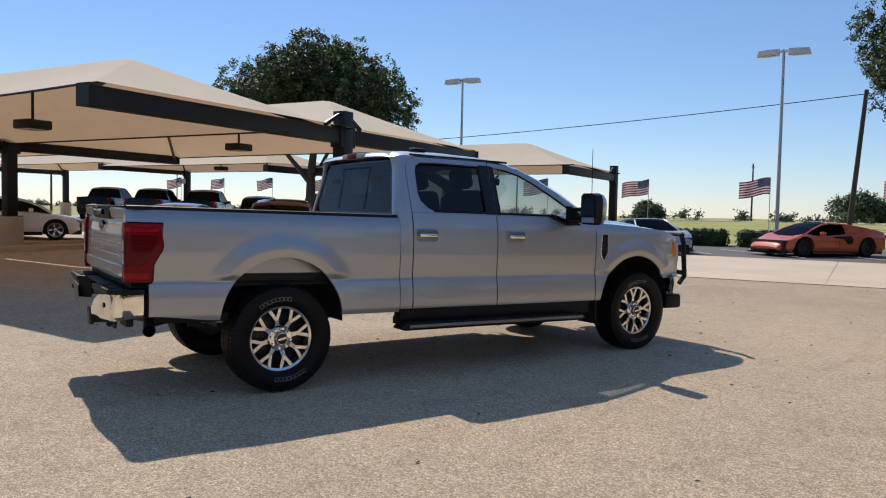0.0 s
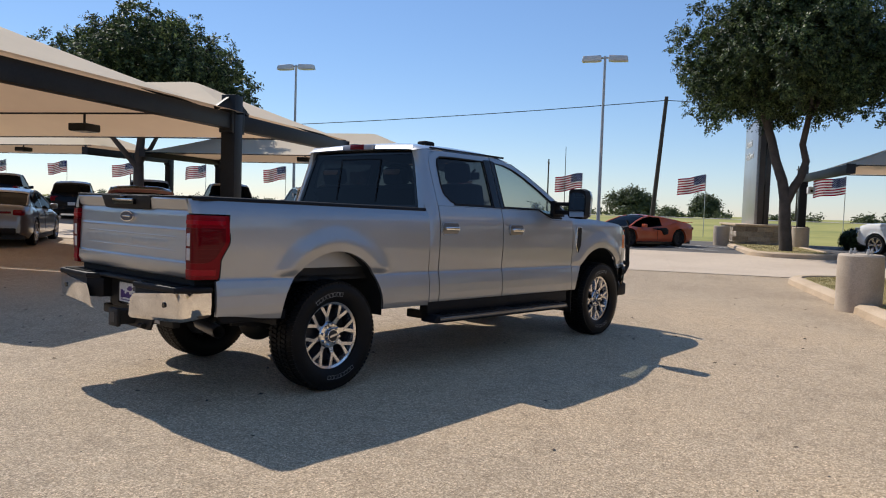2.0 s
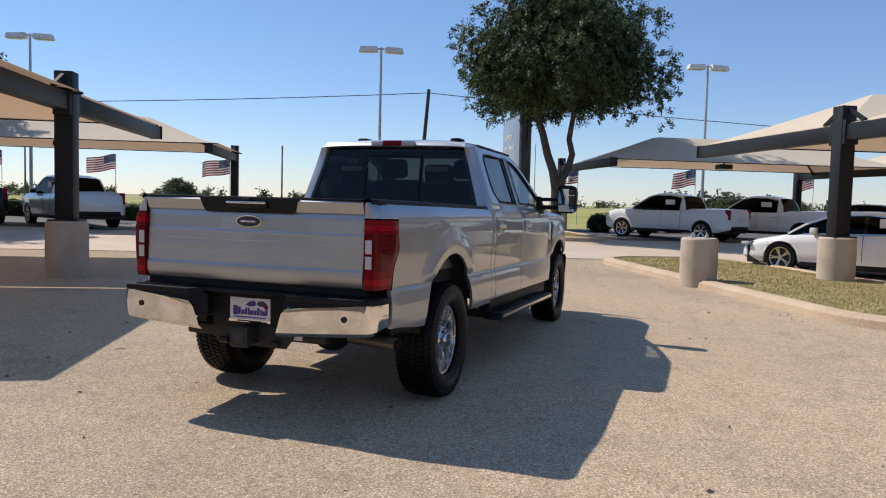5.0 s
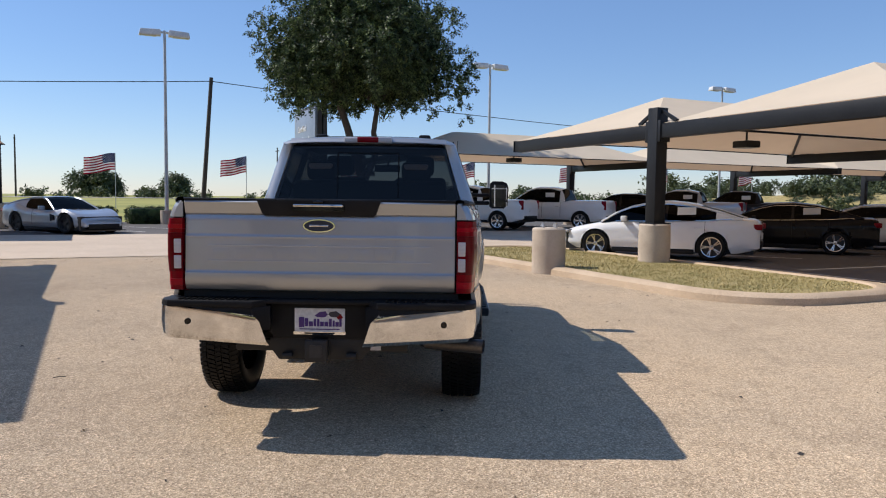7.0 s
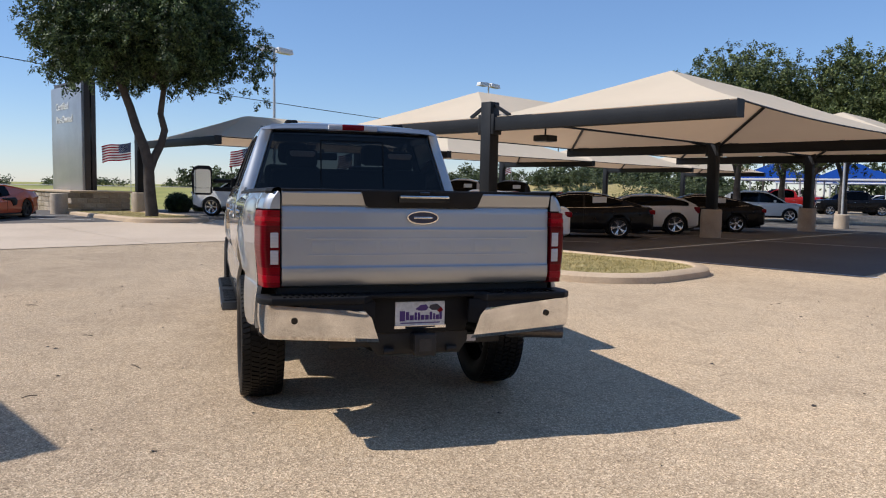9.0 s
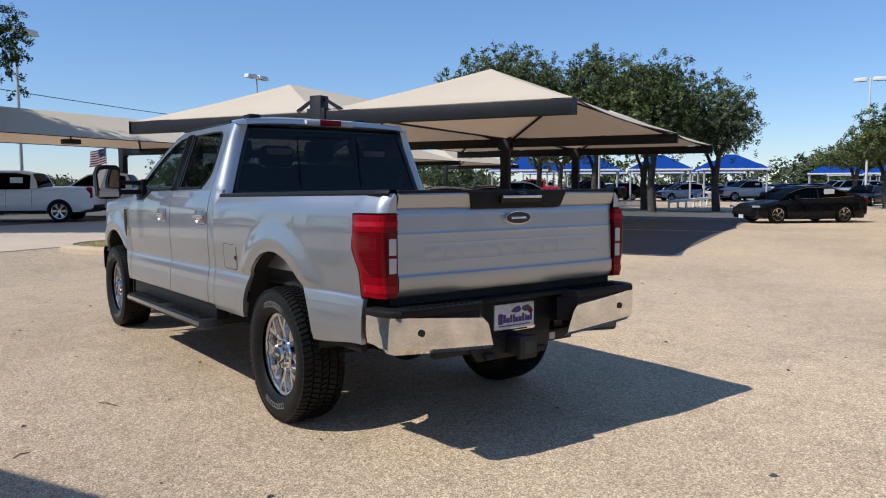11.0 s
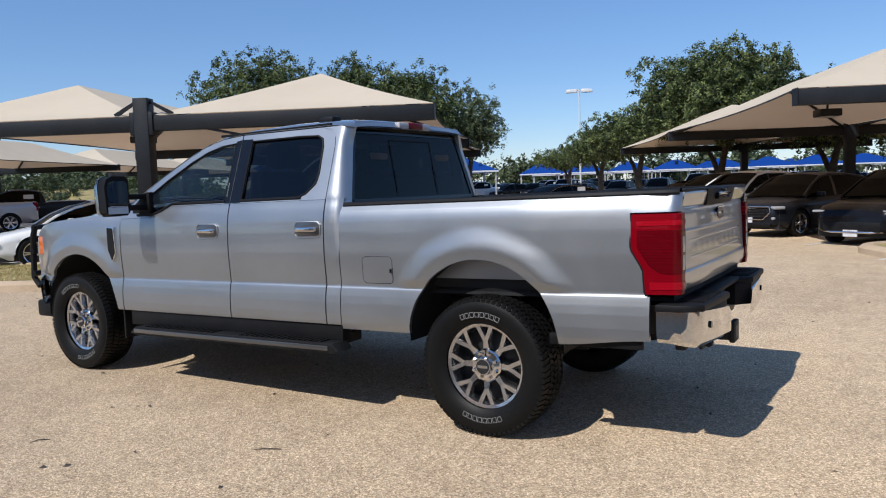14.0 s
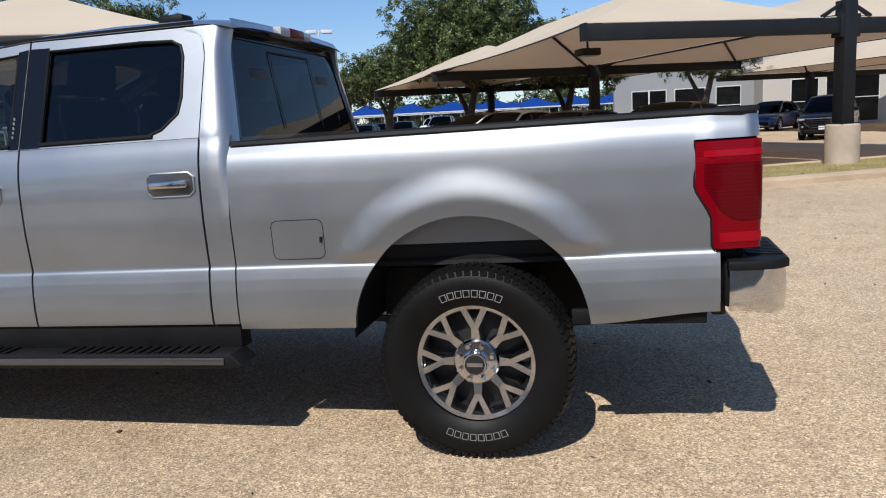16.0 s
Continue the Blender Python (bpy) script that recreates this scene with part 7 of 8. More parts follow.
# facing row under the canopies across the aisle
dark_suv = place(build_car("sport_utility_vehicle", spec_suv(M_P_GREY), "dark grey compact sport utility vehicle with a mesh grille", "car"), 0.47, -16.98, 64)
dark_suv.matrix_world = dark_suv.matrix_world @ Matrix.Diagonal((0.97, 0.97, 0.93, 1))
black_hatch = place(build_car("hatchback_car", spec_hatch(M_P_BLACK), "black hatchback with a slim front and star wheels", "car"), -2.0, -14.85, 64)
copy_thing(white_suv, pose(2.5, -20.2, 0, 0, 0, 64))
copy_thing(black_suv, pose(3.9, -22.9, 0, 0, 0, 64))
grey_sedan = place(build_car("sedan_car", spec_sedan(M_P_GREY), "dark grey sedan facing the aisle", "car"), 5.5, -26.2, 64)
blue_car = place(build_car("hatchback_car", spec_hatch(M_P_BLUE), "blue hatchback parked by the building", "car"), -9.6, -42.0, 60)
copy_thing(black_suv, pose(-9.2, -29.0, 0, 0, 0, 70))
copy_thing(white_suv, pose(-14.5, -27.0, 0, 0, 0, 70))
copy_thing(grey_sedan, pose(-2.6, -11.6 - 30, 0, 0, 0, 64))
copy_thing(black_pickup, pose(41.8, -47.0, 0, 0, 0, 64))
copy_thing(dark_sedan, pose(11.4, -26.0, 0.005, 0, 0, 64))
# far rows
rng = random.Random(7)
pool = [white_suv, black_suv, grey_sedan, white_sedan, dark_suv, silver_pickup, grey_pickup, dark_suv, blue_car, white_pickup, black_hatch]
for row_, (p0, d, n, head_) in enumerate(((Vector((49.5, -50, 0)), Vector((-2.3, -1.95, 0)), 8, 64), (Vector((56, -60, 0)), Vector((-2.3, -1.95, 0)), 14, 64), (Vector((24, -52, 0)), Vector((-3.0, -0.5, 0)), 6, 95),
                                          (Vector((44, -62, 0)), Vector((-3.1, -1.0, 0)), 14, 100), (Vector((60, -60, 0)), Vector((-3.2, -2.4, 0)), 12, 220), (Vector((30, -76, 0)), Vector((-3.0, -0.3, 0)), 12, 90))):
    for k in range(n):
        if rng.random() < 0.12:
            continue
        p = p0 + d * k
        copy_thing(pool[rng.randrange(len(pool))], pose(p.x, p.y, 0, 0, 0, head_ + rng.uniform(-3, 3)))

# ---------- lamp posts, pole, wires, flags ----------
def lamp_post(x, y, h, turn=LOT + 90, pale=False):
    e = empty("street_lamp", pose(x, y, at_lot(x, y), 0, 0, turn))
    tagged(e, "tall pale steel lamp post with two box heads", "street lamp", "street lamps")
    pole = M_LAMPW if pale else M_GALV
    part("pole", tubed((0, 0, 0.6), (0, 0, h), 0.085, 0.055, 14), pole, e)
    part("footing", tubed((0, 0, -0.05), (0, 0, 0.62), 0.28, seg=24), M_PED, e, "concrete footing")
    part("crossarm", boxed(-0.35, 0.35, -0.04, 0.04, h - 0.12, h - 0.04), pole, e)
    for s in (-1, 1):
        bm = bmesh.new()
        lo = [(s * 0.16, -0.19, h - 0.24), (s * 0.16, 0.19, h - 0.24), (s * 1.06, 0.20, h - 0.26), (s * 1.06, -0.20, h - 0.26)]
        hi = [(s * 0.18, -0.16, h + 0.03), (s * 0.18, 0.16, h + 0.03), (s * 1.0, 0.17, h - 0.01), (s * 1.0, -0.17, h - 0.01)]
        a, b = [bm.verts.new(p) for p in lo], [bm.verts.new(p) for p in hi]
        bm.faces.new(a), bm.faces.new(b)
        for i in range(4):
            bm.faces.new((a[i], a[(i + 1) % 4], b[(i + 1) % 4], b[i]))
        bmesh.ops.recalc_face_normals(bm, faces=bm.faces)
        bmesh.ops.bevel(bm, geom=bm.edges, offset=0.025, segments=2, affect="EDGES", profile=0.5)
        head_ = part("lamp_head", bm, M_LAMPW, e)
        part("diffuser", boxed(min(s * 0.35, s * 1.0), max(s * 0.35, s * 1.0), -0.14, 0.14, h - 0.268, h - 0.245), M_CLEAR, head_)


lamp_post(21.64, 27.84, 8.5)
lamp_post(27.61, 12.54, 8.5)
lamp_post(35.08, -1.97, 8.45)
lamp_post(45.3, -17.6, 8.8)
lamp_post(21.0, -52.4, 8.9, 25, True)

pole = empty("utility_pole", Matrix.Translation((35.9, 13.6, 0)))
tagged(pole, "leaning dark wooden utility pole", "utility pole")
part("post", tubed((-0.2, 0.25, -0.1), (0.1, -0.25, 7.95), 0.135, 0.10, 14), M_WOOD, pole)


def wire(p, q, sag, r, label):
    p, q = Vector(p), Vector(q)
    n = 40
    pts = [p.lerp(q, i / n) - Vector((0, 0, 4 * sag * (i / n) * (1 - i / n))) for i in range(n + 1)]
    bm = bmesh.new()
    path_tube(bm, pts, [r] * (n + 1), 5)
    tagged(part("overhead_wire", bm, M_RUBBER), label, "wire", "overhead wires")


TOP = (36.0, 13.35, 7.75)
far_l, far_r = Vector(TOP) + N * 92, Vector(TOP) - N * 92
wire(TOP, (far_l.x, far_l.y, 7.6), 1.9, 0.022, "sagging black overhead cable")
wire(TOP, (far_r.x, far_r.y, 7.8), 1.6, 0.022, "sagging black overhead cable")
for x, y, h in ((far_l.x, far_l.y, 9), (far_r.x, far_r.y, 9)):
    e = empty("utility_pole", Matrix.Translation((x, y, 0)))
    tagged(e, "distant wooden utility pole", "utility pole", "distant poles")
    part("post", tubed((0, 0, 0), (0, 0, h), 0.16, 0.11, 10), M_WOOD, e)
for a, b, h in ((130, 55, 11), (128, 12, 10), (135, -30, 10), (132, 100, 11), (130, 150, 11), (90, -120, 12), (60, 95, 9)):
    p = lot(a, b)
    e = empty("utility_pole", Matrix.Translation((p.x, p.y, 0.5)))
    tagged(e, "distant wooden utility pole with a crossarm", "utility pole", "distant poles")
    part("post", tubed((0, 0, -0.6), (0, 0, h), 0.16, 0.11, 8), M_WOOD, e)
    part("crossarm", boxed(-1.2, 1.2, -0.06, 0.06, h - 0.7, h - 0.55, m=Matrix.Rotation(radians(LOT), 4, "Z")), M_WOOD, e)

M_FLAG_R = fabric("flag_red", (0.30, 0.004, 0.025), (0.20, 0.004, 0.02), 0.35)
M_FLAG_W = fabric("flag_white", (0.76, 0.75, 0.76), (0.6, 0.59, 0.6), 0.3)
M_FLAG_B = fabric("flag_blue", (0.010, 0.014, 0.075), (0.010, 0.014, 0.08), 0.5)


def flag_parts(seed):
    """Cloth in stripes, with a canton and its stars, rippling along x."""
    rng = random.Random(seed)
    ph, lift = rng.uniform(0, 6), rng.uniform(-0.05, 0.12)
    Wf, Hf, n = 1.72, 0.98, 22

    def at(u, v):
        x = Wf * u
        y = 0.10 * math.sin(7 * u + ph + 1.2 * v) * (0.2 + u) + 0.04 * math.sin(15 * u + ph)
        z = Hf * (v - 1) - 0.22 * u * u - lift * u + 0.05 * math.sin(6 * u + ph + 2)
        return Vector((x, y, z))

    out = []
    for s in range(13):
        v0, v1 = 1 - (s + 1) / 13, 1 - s / 13
        bm = bmesh.new()
        grid(bm, [[at(u, v) for v in (v0, v1)] for u in span(0.4 if s < 7 else 0.0, 1.0, 1 / n)])
        out.append(finish(bm, "red_stripe" if s % 2 == 0 else "white_stripe", M_FLAG_R if s % 2 == 0 else M_FLAG_W, 60))
    bm = bmesh.new()
    grid(bm, [[at(u, v) for v in span(6 / 13, 1, 0.07)] for u in span(0, 0.4, 1 / n)])
    out.append(finish(bm, "canton", M_FLAG_B, 60))
    bm = bmesh.new()
    for i in range(9):
        for j in range(6 if i % 2 == 0 else 5):
            v = 1 - (7 / 13) * (i + 1) / 10
            u = 0.4 * (j + (0.5 if i % 2 == 0 else 1.0)) / 6
            for dy in (0.006, -0.006):
                c = at(u, v) + Vector((0, dy, 0))
                bm.faces.new([bm.verts.new(c + Vector((0.028 * math.cos(k * 1.2566), 0, 0.028 * math.sin(k * 1.2566)))) for k in range(5)])
    out.append(finish(bm, "star_field", M_FLAG_W, 0))
    return out


FLAGS = [flag_parts(k) for k in range(3)]


def flag(x, y, z, k):
    e = empty("flag_on_pole", Matrix.Translation((x, y, z)))
    tagged(e, "red, white and blue striped flag on a thin pole", "flag", "flags along the hedge")
    part("flagpole", tubed((0, 0, -z - 0.1), (0, 0, 3.78), 0.022, seg=8), M_GALV, e)
    m = Matrix.Translation((0, 0, 3.74)) @ Matrix.Rotation(radians((126, 120, 131)[k % 3]), 4, "Z")
    for me in FLAGS[k % 3]:
        part(me.name.split(".")[0], me, None, e, m=m)


for j in range(-7, 8):
    x, y = 36.05 - 2.42 * j, 27.08 + 7.1 * j
    flag(x, y, 0.12 + 0.10 * max(0, j), j + 7)


post = empty("steel_post", pose(22.0, -26.2, 0))
tagged(post, "plain grey steel post on a round concrete base", "post")
part("pole", tubed((0, 0, 0.6), (0, 0, 3.3), 0.055, seg=12), M_GALV, post)
bm = bmesh.new()
lathe(bm, [(0.0, 0.0), (0.32, 0.0), (0.32, 0.62), (0.29, 0.65), (0.0, 0.65)], 24, Matrix.Rotation(radians(90), 4, "X"))
part("footing", bm, M_PED, post, smooth=40)


# ---------- cameras on the canopy columns ----------
for a, b in ((27.0, -9.7), (27.0, 31.0)):
    m = Matrix.Translation(lot(a, b, gz(a, b))) @ Matrix.Rotation(radians(LOT), 4, "Z")
    e = empty("security_camera", m)
    tagged(e, "small white camera box bracketed to a canopy column", "camera", "security cameras")
    part("bracket", boxed(-0.32, -0.15, -0.03, 0.03, 2.52, 2.58), M_LAMPW, e)
    part("housing", boxed(-0.50, -0.22, -0.13, 0.13, 2.28, 2.56, bevel=0.03), M_LAMPW, e)
    part("lens", tubed((-0.515, 0, 2.40), (-0.49, 0, 2.40), 0.05, seg=14), M_GLOSSBLK, e, "dark round lens")


# ---------- hedges and bushes ----------
def hedge(a0, a1, b0, b1, h, seed, label="clipped dark green hedge along the car park"):
    rng_ = np.random.default_rng(seed)
    blobs = []
    for a in np.arange(a0, a1 + 0.01, 0.4):
        for b in np.arange(b0, b1 + 0.01, 0.4):
            for z in (h * 0.3, h * 0.72):
                p = lot(a + rng_.uniform(-0.08, 0.08), b + rng_.uniform(-0.08, 0.08), z + gz(a, b))
                blobs.append((p, (0.28, 0.28, h * 0.30)))
    me = foliage("hedge", blobs, max(8000, len(blobs) * 420), 0.034, M_HEDGE, seed, 0.6)
    ob = tagged(part("hedge", me, None), label, "hedge", "hedges")
    bm = bmesh.new()
    m = Matrix.Rotation(radians(LOT), 4, "Z")
    box(bm, a0 - 0.16, a1 + 0.16, b0 - 0.16, b1 + 0.16, -0.05, h * 0.93, bevel=0.12, m=m)
    for v_ in bm.verts:
        v_.co.z += gz((a0 + a1) / 2, (b0 + b1) / 2)
    part("core", bm, M_HEDGE, ob, "dense shaded twigs and leaves")


for i, (b0, b1) in enumerate(((-4.6, -2.6), (-1.2, 0.0), (1.0, 5.0), (6.4, 12.5), (14, 20), (21.5, 28), (29.5, 36))):
    hedge(30.6, 31.4, b0, b1, 0.74, 60 + i)
for i, (a, b) in enumerate(((29.8, -12.2), (30.2, -13.6), (30.5, -15.0), (30.6, -16.4), (29.6, -3.8), (30.4, -18.2))):
    p = lot(a, b, 0.42 + gz(a, b))
    me = foliage("bush", [(p, (0.55, 0.55, 0.42))], 11000, 0.045, M_HEDGE, 80 + i, 0.5)
    ob = tagged(part("bush", me, None), "round clipped dark green bush", "bush", "round bushes")
    bm = bmesh.new()
    bmesh.ops.create_icosphere(bm, subdivisions=3, radius=1.0, matrix=Matrix.Translation(p) @ Matrix.Diagonal((0.5, 0.5, 0.40, 1)))
    part("core", bm, M_HEDGE, ob, "dense shaded twigs and leaves")


# ---------- sign on its stone base ----------
M_SIGN = grainy("brushed_sign_panel", (0.30, 0.31, 0.32), (0.38, 0.39, 0.40), 5, 0.35, 0.03, 1.0, 0.5)
M_SIGN_D = grainy("dark_bronze_cladding", (0.045, 0.038, 0.034), (0.07, 0.06, 0.052), 5, 0.5, 0.05, 1.0, 0.2)
M_STONE = material("tan_sandstone", (0.3, 0.24, 0.18), 0.9)
n_, l_, b_ = nodes(M_STONE)
oi = n_.new("ShaderNodeObjectInfo")
sc = ramp(M_STONE, oi.outputs["Random"], [(0.0, (0.20, 0.15, 0.11)), (0.5, (0.31, 0.25, 0.185)), (1.0, (0.42, 0.35, 0.27))])
sn = noise_tex(M_STONE, 14, 6)
color_in(M_STONE, mix(M_STONE, 1.0, sc, ramp(M_STONE, sn.outputs["Fac"], [(0.3, (0.75, 0.75, 0.75)), (0.7, (1.15, 1.15, 1.15))]), "MULTIPLY"))
bump(M_STONE, sn.outputs["Fac"], 0.6, 0.02)
SIGN = Matrix.Translation(lot(30.75, -8.26, 0.12)) @ Matrix.Rotation(radians(LOT), 4, "Z")
sign = empty("monument_sign", SIGN)
tagged(sign, "tall grey monument sign with white lettering on a stone base", "sign")
part("panel", boxed(0.02, 4.05, -0.12, 0.0, 0.95, 5.7, bevel=0.01), M_SIGN, sign, "brushed grey sign face")
part("spine", boxed(-0.02, 4.0, -0.60, -0.122, 0.95, 5.9, bevel=0.01), M_SIGN_D, sign, "dark bronze spine")
part("spine_groove", boxed(-0.035, -0.015, -0.40, -0.35, 0.95, 5.9), M_GLOSSBLK, sign)
for text, z in (("Certified", 4.66), ("Pre-Owned", 4.06)):
    cu = bpy.data.curves.new("lettering", "FONT")
    cu.body = text
    cu.size = 0.47
    cu.extrude = 0.01
    ob = new("lettering", cu)
    ob.data.materials.append(M_WHITE)
    ob.parent = sign
    ob.matrix_basis = Matrix.Translation((3.35, 0.012, z)) @ Matrix.Rotation(math.pi, 4, "Z") @ Matrix.Rotation(radians(90), 4, "X")
base = part("stone_base", boxed(-1.2, 5.0, -1.55, 0.85, 0.0, 0.92, bevel=0.01), M_PED, sign)
block = {}
for w in (0.38, 0.52, 0.66):
    block[w] = finish(boxed(0, w - 0.02, -0.05, 0.03, 0, 0.20, bevel=0.016), "stone_block", M_STONE, 0)
for (ox, oy, turn, length) in ((-1.2, 0.86, 0, 6.2), (-1.21, -1.55, 90, 2.4), (-1.2, -1.56, 0, 6.2)):
    for row_ in range(4):
        x = 0.0
        while x < length - 0.2:
            w = rng.choice((0.38, 0.52, 0.66))
            m = Matrix.Translation((ox, oy, 0.02 + 0.22 * row_)) @ Matrix.Rotation(radians(turn), 4, "Z") @ Matrix.Translation((x, 0, 0))
            part("stone_block", block[w], None, base, m=m)
            x += w
part("coping", boxed(-1.3, 5.1, -1.65, 0.95, 0.90, 0.99, bevel=0.02), M_KERB, base)


# ---------- buildings ----------
M_WALL_G = grainy("grey_render", (0.26, 0.27, 0.28), (0.31, 0.32, 0.33), 4, 0.8, 0.1, 0.3)
M_WALL_T = grainy("beige_render", (0.50, 0.46, 0.40), (0.57, 0.53, 0.47), 4, 0.8, 0.1, 0.3)


def building(name, x, y, turn, w, d, h, mat, label, windows):
    e = empty(name, pose(x, y, 0, 0, 0, turn))
    tagged(e, label, "building")
    part("wall", boxed(-w / 2, w / 2, -d, 0, 0, h), mat, e, smooth=0)
    part("parapet", boxed(-w / 2 - 0.1, w / 2 + 0.1, -d - 0.1, 0.1, h - 0.35, h + 0.1, bevel=0.02), mat, e)
    for cx, ww, z0, z1 in windows:
        f = part("window", boxed(cx - ww / 2, cx + ww / 2, -0.02, 0.06, z0, z1), M_LAMPW, e, "pale window frame")
        n = max(1, int(ww / 1.1))
        for k in range(n):
            q = cx - ww / 2 + ww * k / n
            part("pane", boxed(q + 0.05, q + ww / n - 0.05, 0.055, 0.075, z0 + 0.06, (z0 + z1) / 2 - 0.03), M_GLOSSBLK, f, "dark pane")
            part("pane", boxed(q + 0.05, q + ww / n - 0.05, 0.055, 0.075, (z0 + z1) / 2 + 0.03, z1 - 0.06), M_GLOSSBLK, f, "dark pane")


building("showroom_building", -6.0, -50.0, 0, 10.0, 14, 5.6, M_WALL_G, "low grey dealership building with dark windows", [(2.7, 2.3, 0.3, 2.8), (0.05, 2.0, 0.3, 2.8), (-2.4, 1.6, 0.3, 2.8)])
building("service_building", -20.0, -47.0, 0, 20.0, 16, 5.0, M_WALL_T, "beige service building with wide dark doorways", [(7.6, 1.6, 0.1, 2.9), (4.9, 3.0, 0.1, 3.1), (-4.0, 3.6, 0.1, 3.2)])
building("sales_building", -58.0, 6.0, -90 + 27, 50.0, 18, 7.0, M_WALL_T, "beige dealership building across the car park", [(-12, 9, 0.2, 4.5), (0, 9, 0.2, 4.5), (12, 9, 0.2, 4.5)])

# ---------- blue canopies ----------
M_VAL = grainy("white_valance", (0.70, 0.71, 0.72), (0.78, 0.78, 0.78), 5, 0.7, 0.05, 1)


def blue_canopy(x, y, turn, w, d):
    e = empty("shade_canopy", pose(x, y, 0, 0, 0, turn))
    tagged(e, "blue hipped shade canopy with a white valance", "shade canopy", "blue canopies")
    bm = bmesh.new()
    base_ = [bm.verts.new(p) for p in ((-w, -d, 2.9), (w, -d, 2.9), (w, d, 2.9), (-w, d, 2.9))]
    ridge_ = [bm.verts.new(p) for p in ((-0.4, 0, 4.2), (0.4, 0, 4.2))]
    for f in ((base_[0], base_[1], ridge_[1], ridge_[0]), (base_[1], base_[2], ridge_[1]), (base_[2], base_[3], ridge_[0], ridge_[1]), (base_[3], base_[0], ridge_[0])):
        bm.faces.new(f)
    part("cloth", bm, M_BLUE, e, smooth=0)
    bm = bmesh.new()
    for (x0, y0), (x1, y1) in (((-w, -d), (w, -d)), ((w, -d), (w, d)), ((w, d), (-w, d)), ((-w, d), (-w, -d))):
        bm.faces.new([bm.verts.new(p) for p in ((x0, y0, 2.76), (x1, y1, 2.76), (x1, y1, 2.9), (x0, y0, 2.9))])
    part("valance", bm, M_VAL, e, smooth=0)
    for sx in (-1, 1):
        for sy in (-1, 1):
            part("post", tubed((sx * w * 0.92, sy * d * 0.92, 0), (sx * w * 0.92, sy * d * 0.92, 2.9), 0.08, seg=8), M_GALV, e)


for p0, d, n, turn in ((Vector((49.5, -46, 0)), Vector((-4.75, -4.0, 0)), 4, 40), (Vector((60.7, -60, 0)), Vector((-4.75, -4.0, 0)), 4, 40), (Vector((43, -91.5, 0)), Vector((-5.5, -2.75, 0)), 11, 27), (Vector((48, -106, 0)), Vector((-5.5, -2.75, 0)), 11, 27)):
    for k in range(n):
        p = p0 + d * k
        blue_canopy(p.x, p.y, turn, 2.75, 3.3)
bm = bmesh.new()
for k in range(8):
    p = Vector((23.7, -34.1, 0)) + Vector((1.0, -2.2, 0)) * k
    box(bm, p.x - 0.05, p.x + 0.05, p.y - 0.05, p.y + 0.05, 0, 0.62)
path_tube(bm, [Vector((23.7, -34.1, 0.5)) + Vector((1.0, -2.2, 0)) * k for k in range(8)], [0.09] * 8, 8)
structure("trim", bm, M_VAL, "low white pipe barrier beside the lot")

# ---------- distant trees ----------
def woods(name, line, n, h, spread, seed, count, size, label):
    rng_ = np.random.default_rng(seed)
    blobs = []
    for k in range(n):
        t = rng_.uniform(0, len(line) - 1)
        i = min(int(t), len(line) - 2)
        p = Vector(line[i]).lerp(Vector(line[i + 1]), t - i) + Vector((rng_.normal() * spread, rng_.normal() * spread, 0))
        hh = h * rng_.uniform(0.45, 1.1)
        blobs.append((Vector((p.x, p.y, p.z + hh * 0.5)), (hh * 0.55, hh * 0.55, hh * 0.5)))
    me = foliage(name, blobs, count, size, M_WOODS, seed, 0.5)
    tagged(new(name, me), label, "woods", kind="stuff")


L3 = lambda a, b, z=0.6: tuple(lot(a, b, z))
woods("far_woods", [L3(190, -320), L3(200, -40), L3(210, 160), L3(190, 420)], 220, 1.7, 8, 1, 40000, 0.4, "low scrubby trees beyond the highway")
woods("far_woods", [L3(400, -41.5), L3(400, -36.5)], 5, 12.5, 1.0, 2, 10000, 0.7, "dark round tree far beyond the highway")
woods("far_woods", [L3(400, -8), L3(400, 4.5)], 7, 12.5, 1.2, 3, 14000, 0.7, "broad dark tree far beyond the highway")
woods("far_woods", [L3(140, 31), L3(140, 33)], 4, 3.4, 0.8, 14, 9000, 0.25, "dark round tree beyond the highway")
woods("far_woods", [L3(60, 85), L3(88, 60), L3(88, 30)], 46, 0.9, 2.0, 9, 14000, 0.14, "tall weeds and scrub along the field")
woods("far_woods", [(95, -62, 0), (70, -105, 0), (40, -125, 0), (10, -130, 0), (-60, -120, 0)], 90, 5.4, 7, 4, 60000, 0.4, "leafy woods behind the car park")
woods("far_woods", [(150, 0, 0.8), (140, -60, 0.6), (105, -85, 0.2)], 34, 3.0, 7, 5, 18000, 0.4, "leafy woods behind the car park")
woods("far_woods", [(70, -20, 0.2), (75, -45, 0.2), (66, -60, 0.2)], 40, 1.8, 3, 12, 16000, 0.16, "dry weeds and scrub beyond the parked pickups")
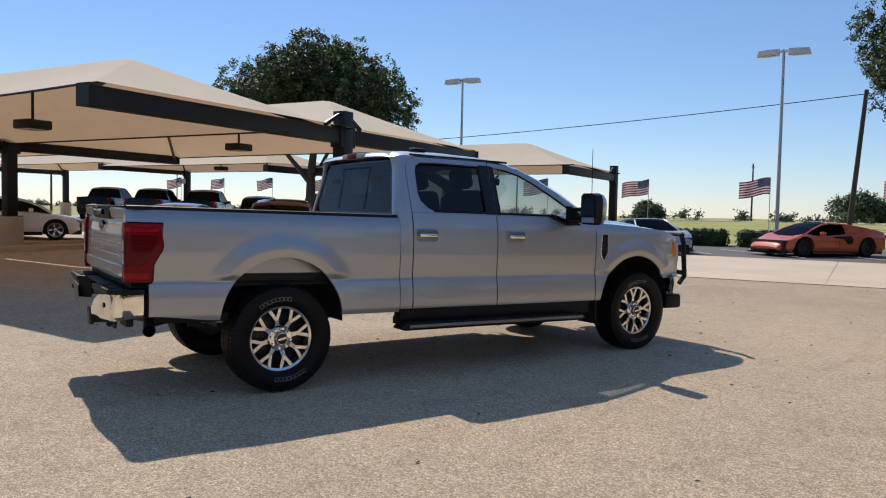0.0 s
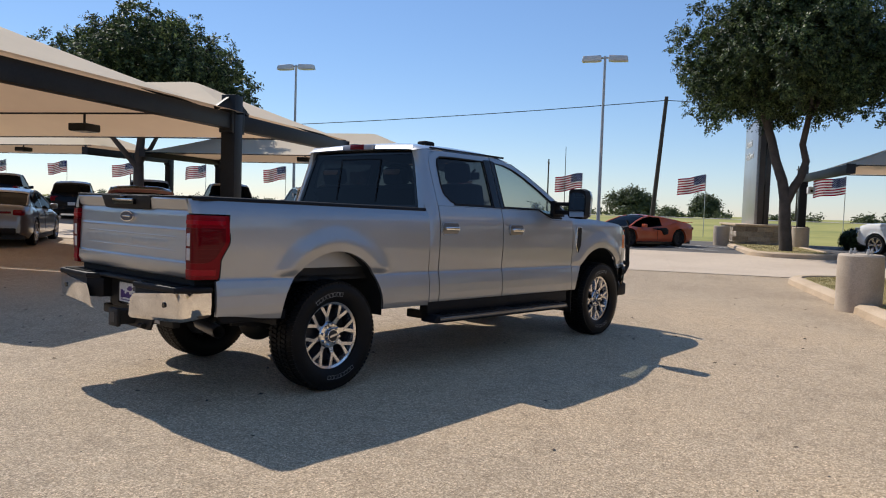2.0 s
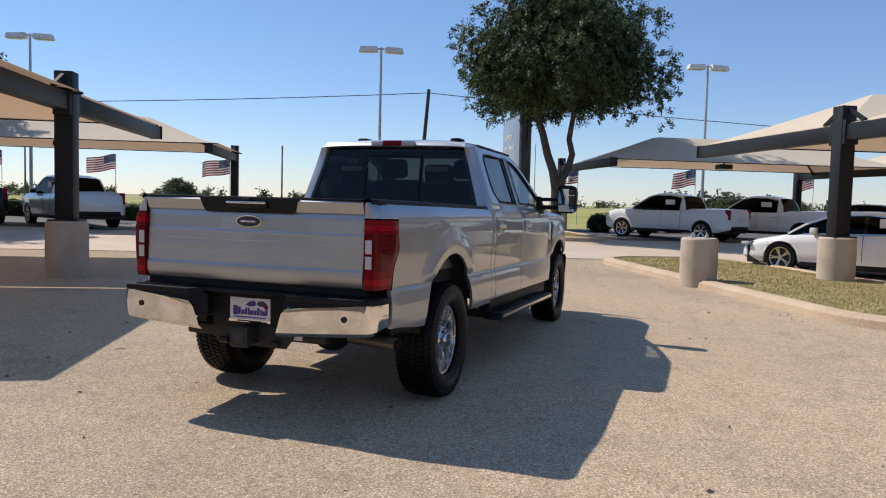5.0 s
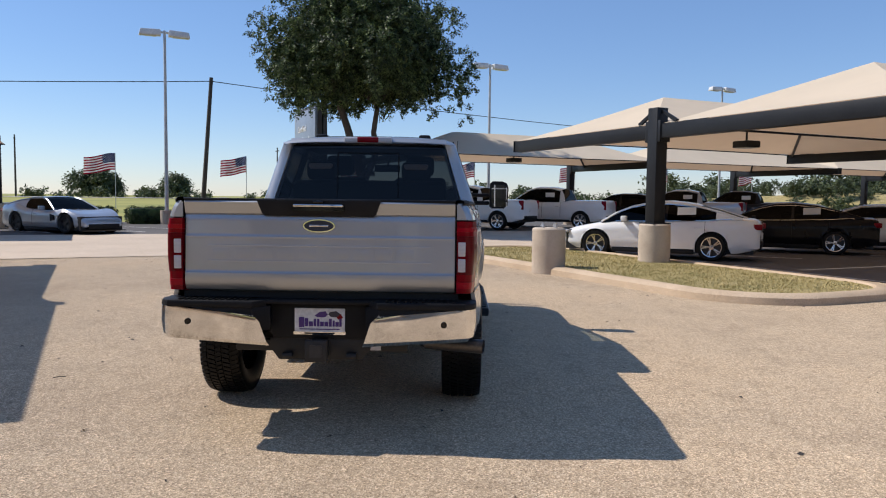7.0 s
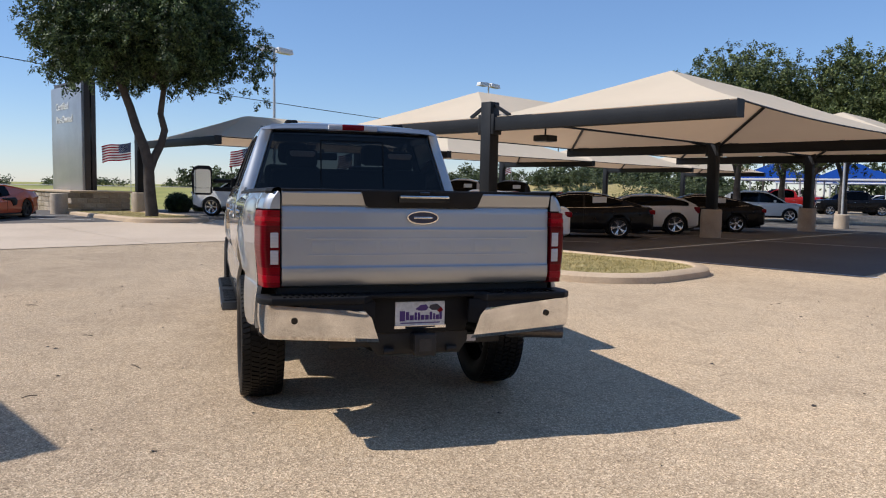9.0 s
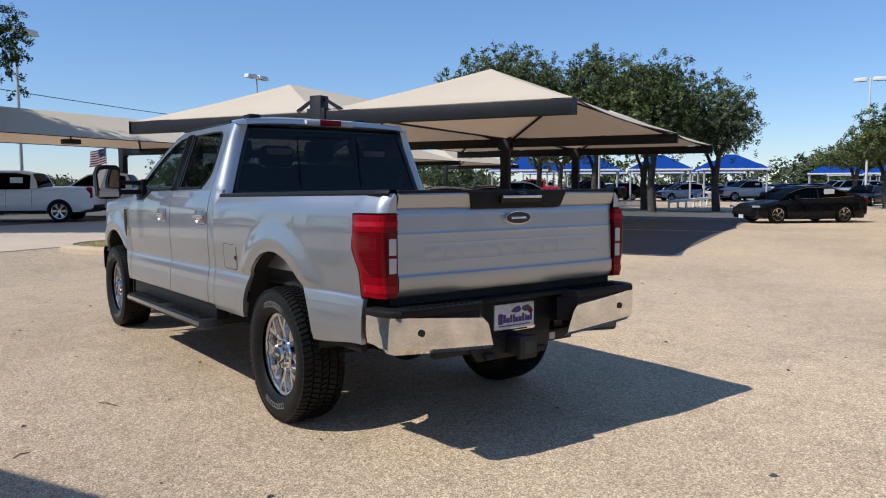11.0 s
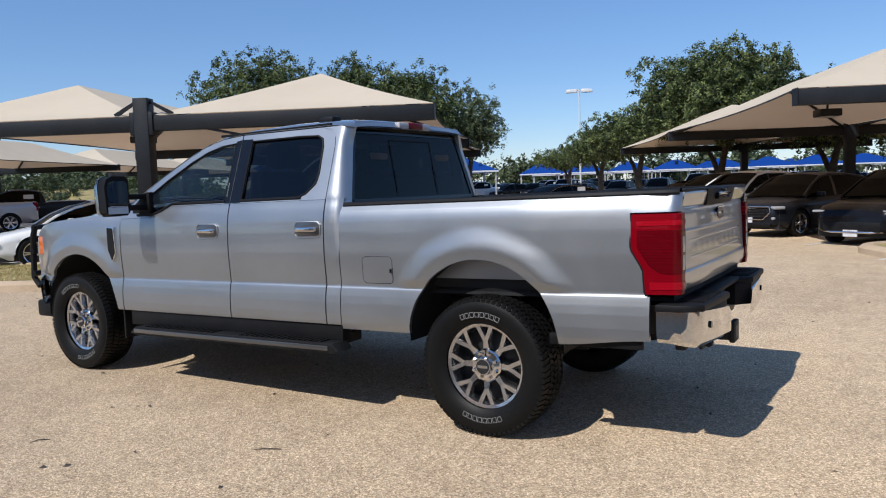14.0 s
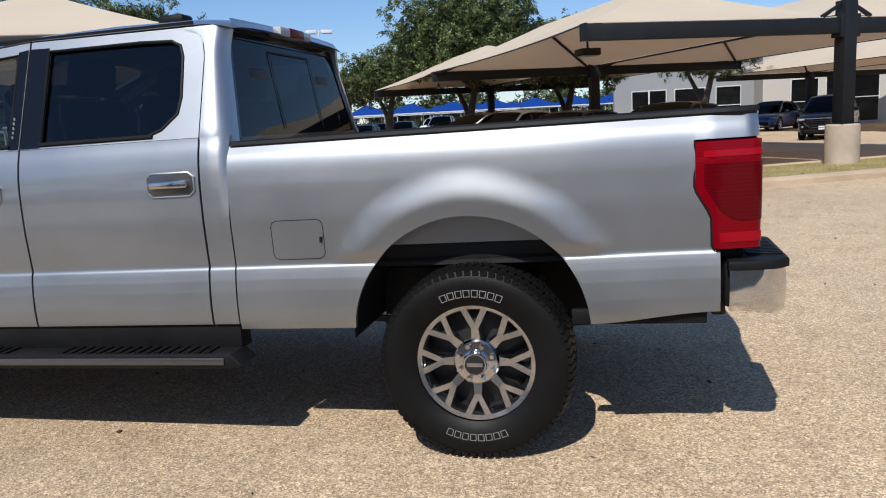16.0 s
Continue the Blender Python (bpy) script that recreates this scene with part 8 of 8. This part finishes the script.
woods("far_woods", [(92, -14, 1.0), (89, -32, 2.0), (83.5, -44, 2.5), (78, -56, 1.6)], 60, 1.5, 2.2, 15, 20000, 0.14, "dark scrub on the dry grass bank")
woods("far_woods", [(112, -30, 0.5), (104, -52, 0.5), (92, -70, 0.4)], 34, 5.0, 4, 16, 26000, 0.3, "leafy trees behind the grass bank")
woods("far_woods", [(-60, -120, 0), (-120, -60, 0), (-130, 40, 0), (-90, 130, 0), (-10, 160, 0)], 120, 9, 8, 6, 30000, 0.8, "leafy woods behind the buildings")

# ---------- litter on the paving ----------
rng_ = np.random.default_rng(99)
verts, faces = [], []
for k in range(1500):
    x, y = rng_.uniform(-7, 14), rng_.uniform(-8, 8)
    if k >= 520:
        q = lot(rng_.uniform(-0.5, 8.5), -31.5 - abs(rng_.normal()) * 3.2)
        x, y = q.x, q.y
    t, s = rng_.uniform(0, 6.28), rng_.uniform(0.008, 0.028)
    u, w = Vector((math.cos(t), math.sin(t), 0)) * s, Vector((-math.sin(t), math.cos(t), 0)) * s * rng_.uniform(0.25, 0.6)
    c = Vector((x, y, 0.004 + at_lot(x, y)))
    i = len(verts)
    verts += [c - u, c + w + Vector((0, 0, s * 0.4)), c + u, c - w]
    faces.append((i, i + 1, i + 2, i + 3))
me = bpy.data.meshes.new("dead_leaves")
me.from_pydata([tuple(v_) for v_ in verts], [], faces)
me.materials.append(M_BARK)
tagged(new("dead_leaves", me), "small dead leaves and bits on the paving", "leaves", kind="stuff")
for x, y, t, l_ in ((0.95, 1.75, 30, 0.16), (2.35, 2.3, 62, 0.11), (0.2, 2.35, 120, 0.10), (2.9, 2.6, 20, 0.09), (4.4, 3.2, 75, 0.14)):
    bm = bmesh.new()
    c, s = math.cos(radians(t)), math.sin(radians(t))
    path_tube(bm, [(-c * l_ / 2, -s * l_ / 2, 0.003), (0.01, 0.005, 0.008), (c * l_ / 2, s * l_ / 2, 0.003)], [0.003, 0.0035, 0.002], 5)
    tagged(part("twig", bm, M_BARK, m=Matrix.Translation((x, y, 0))), "small dark twig on the paving", "twig", "twigs")
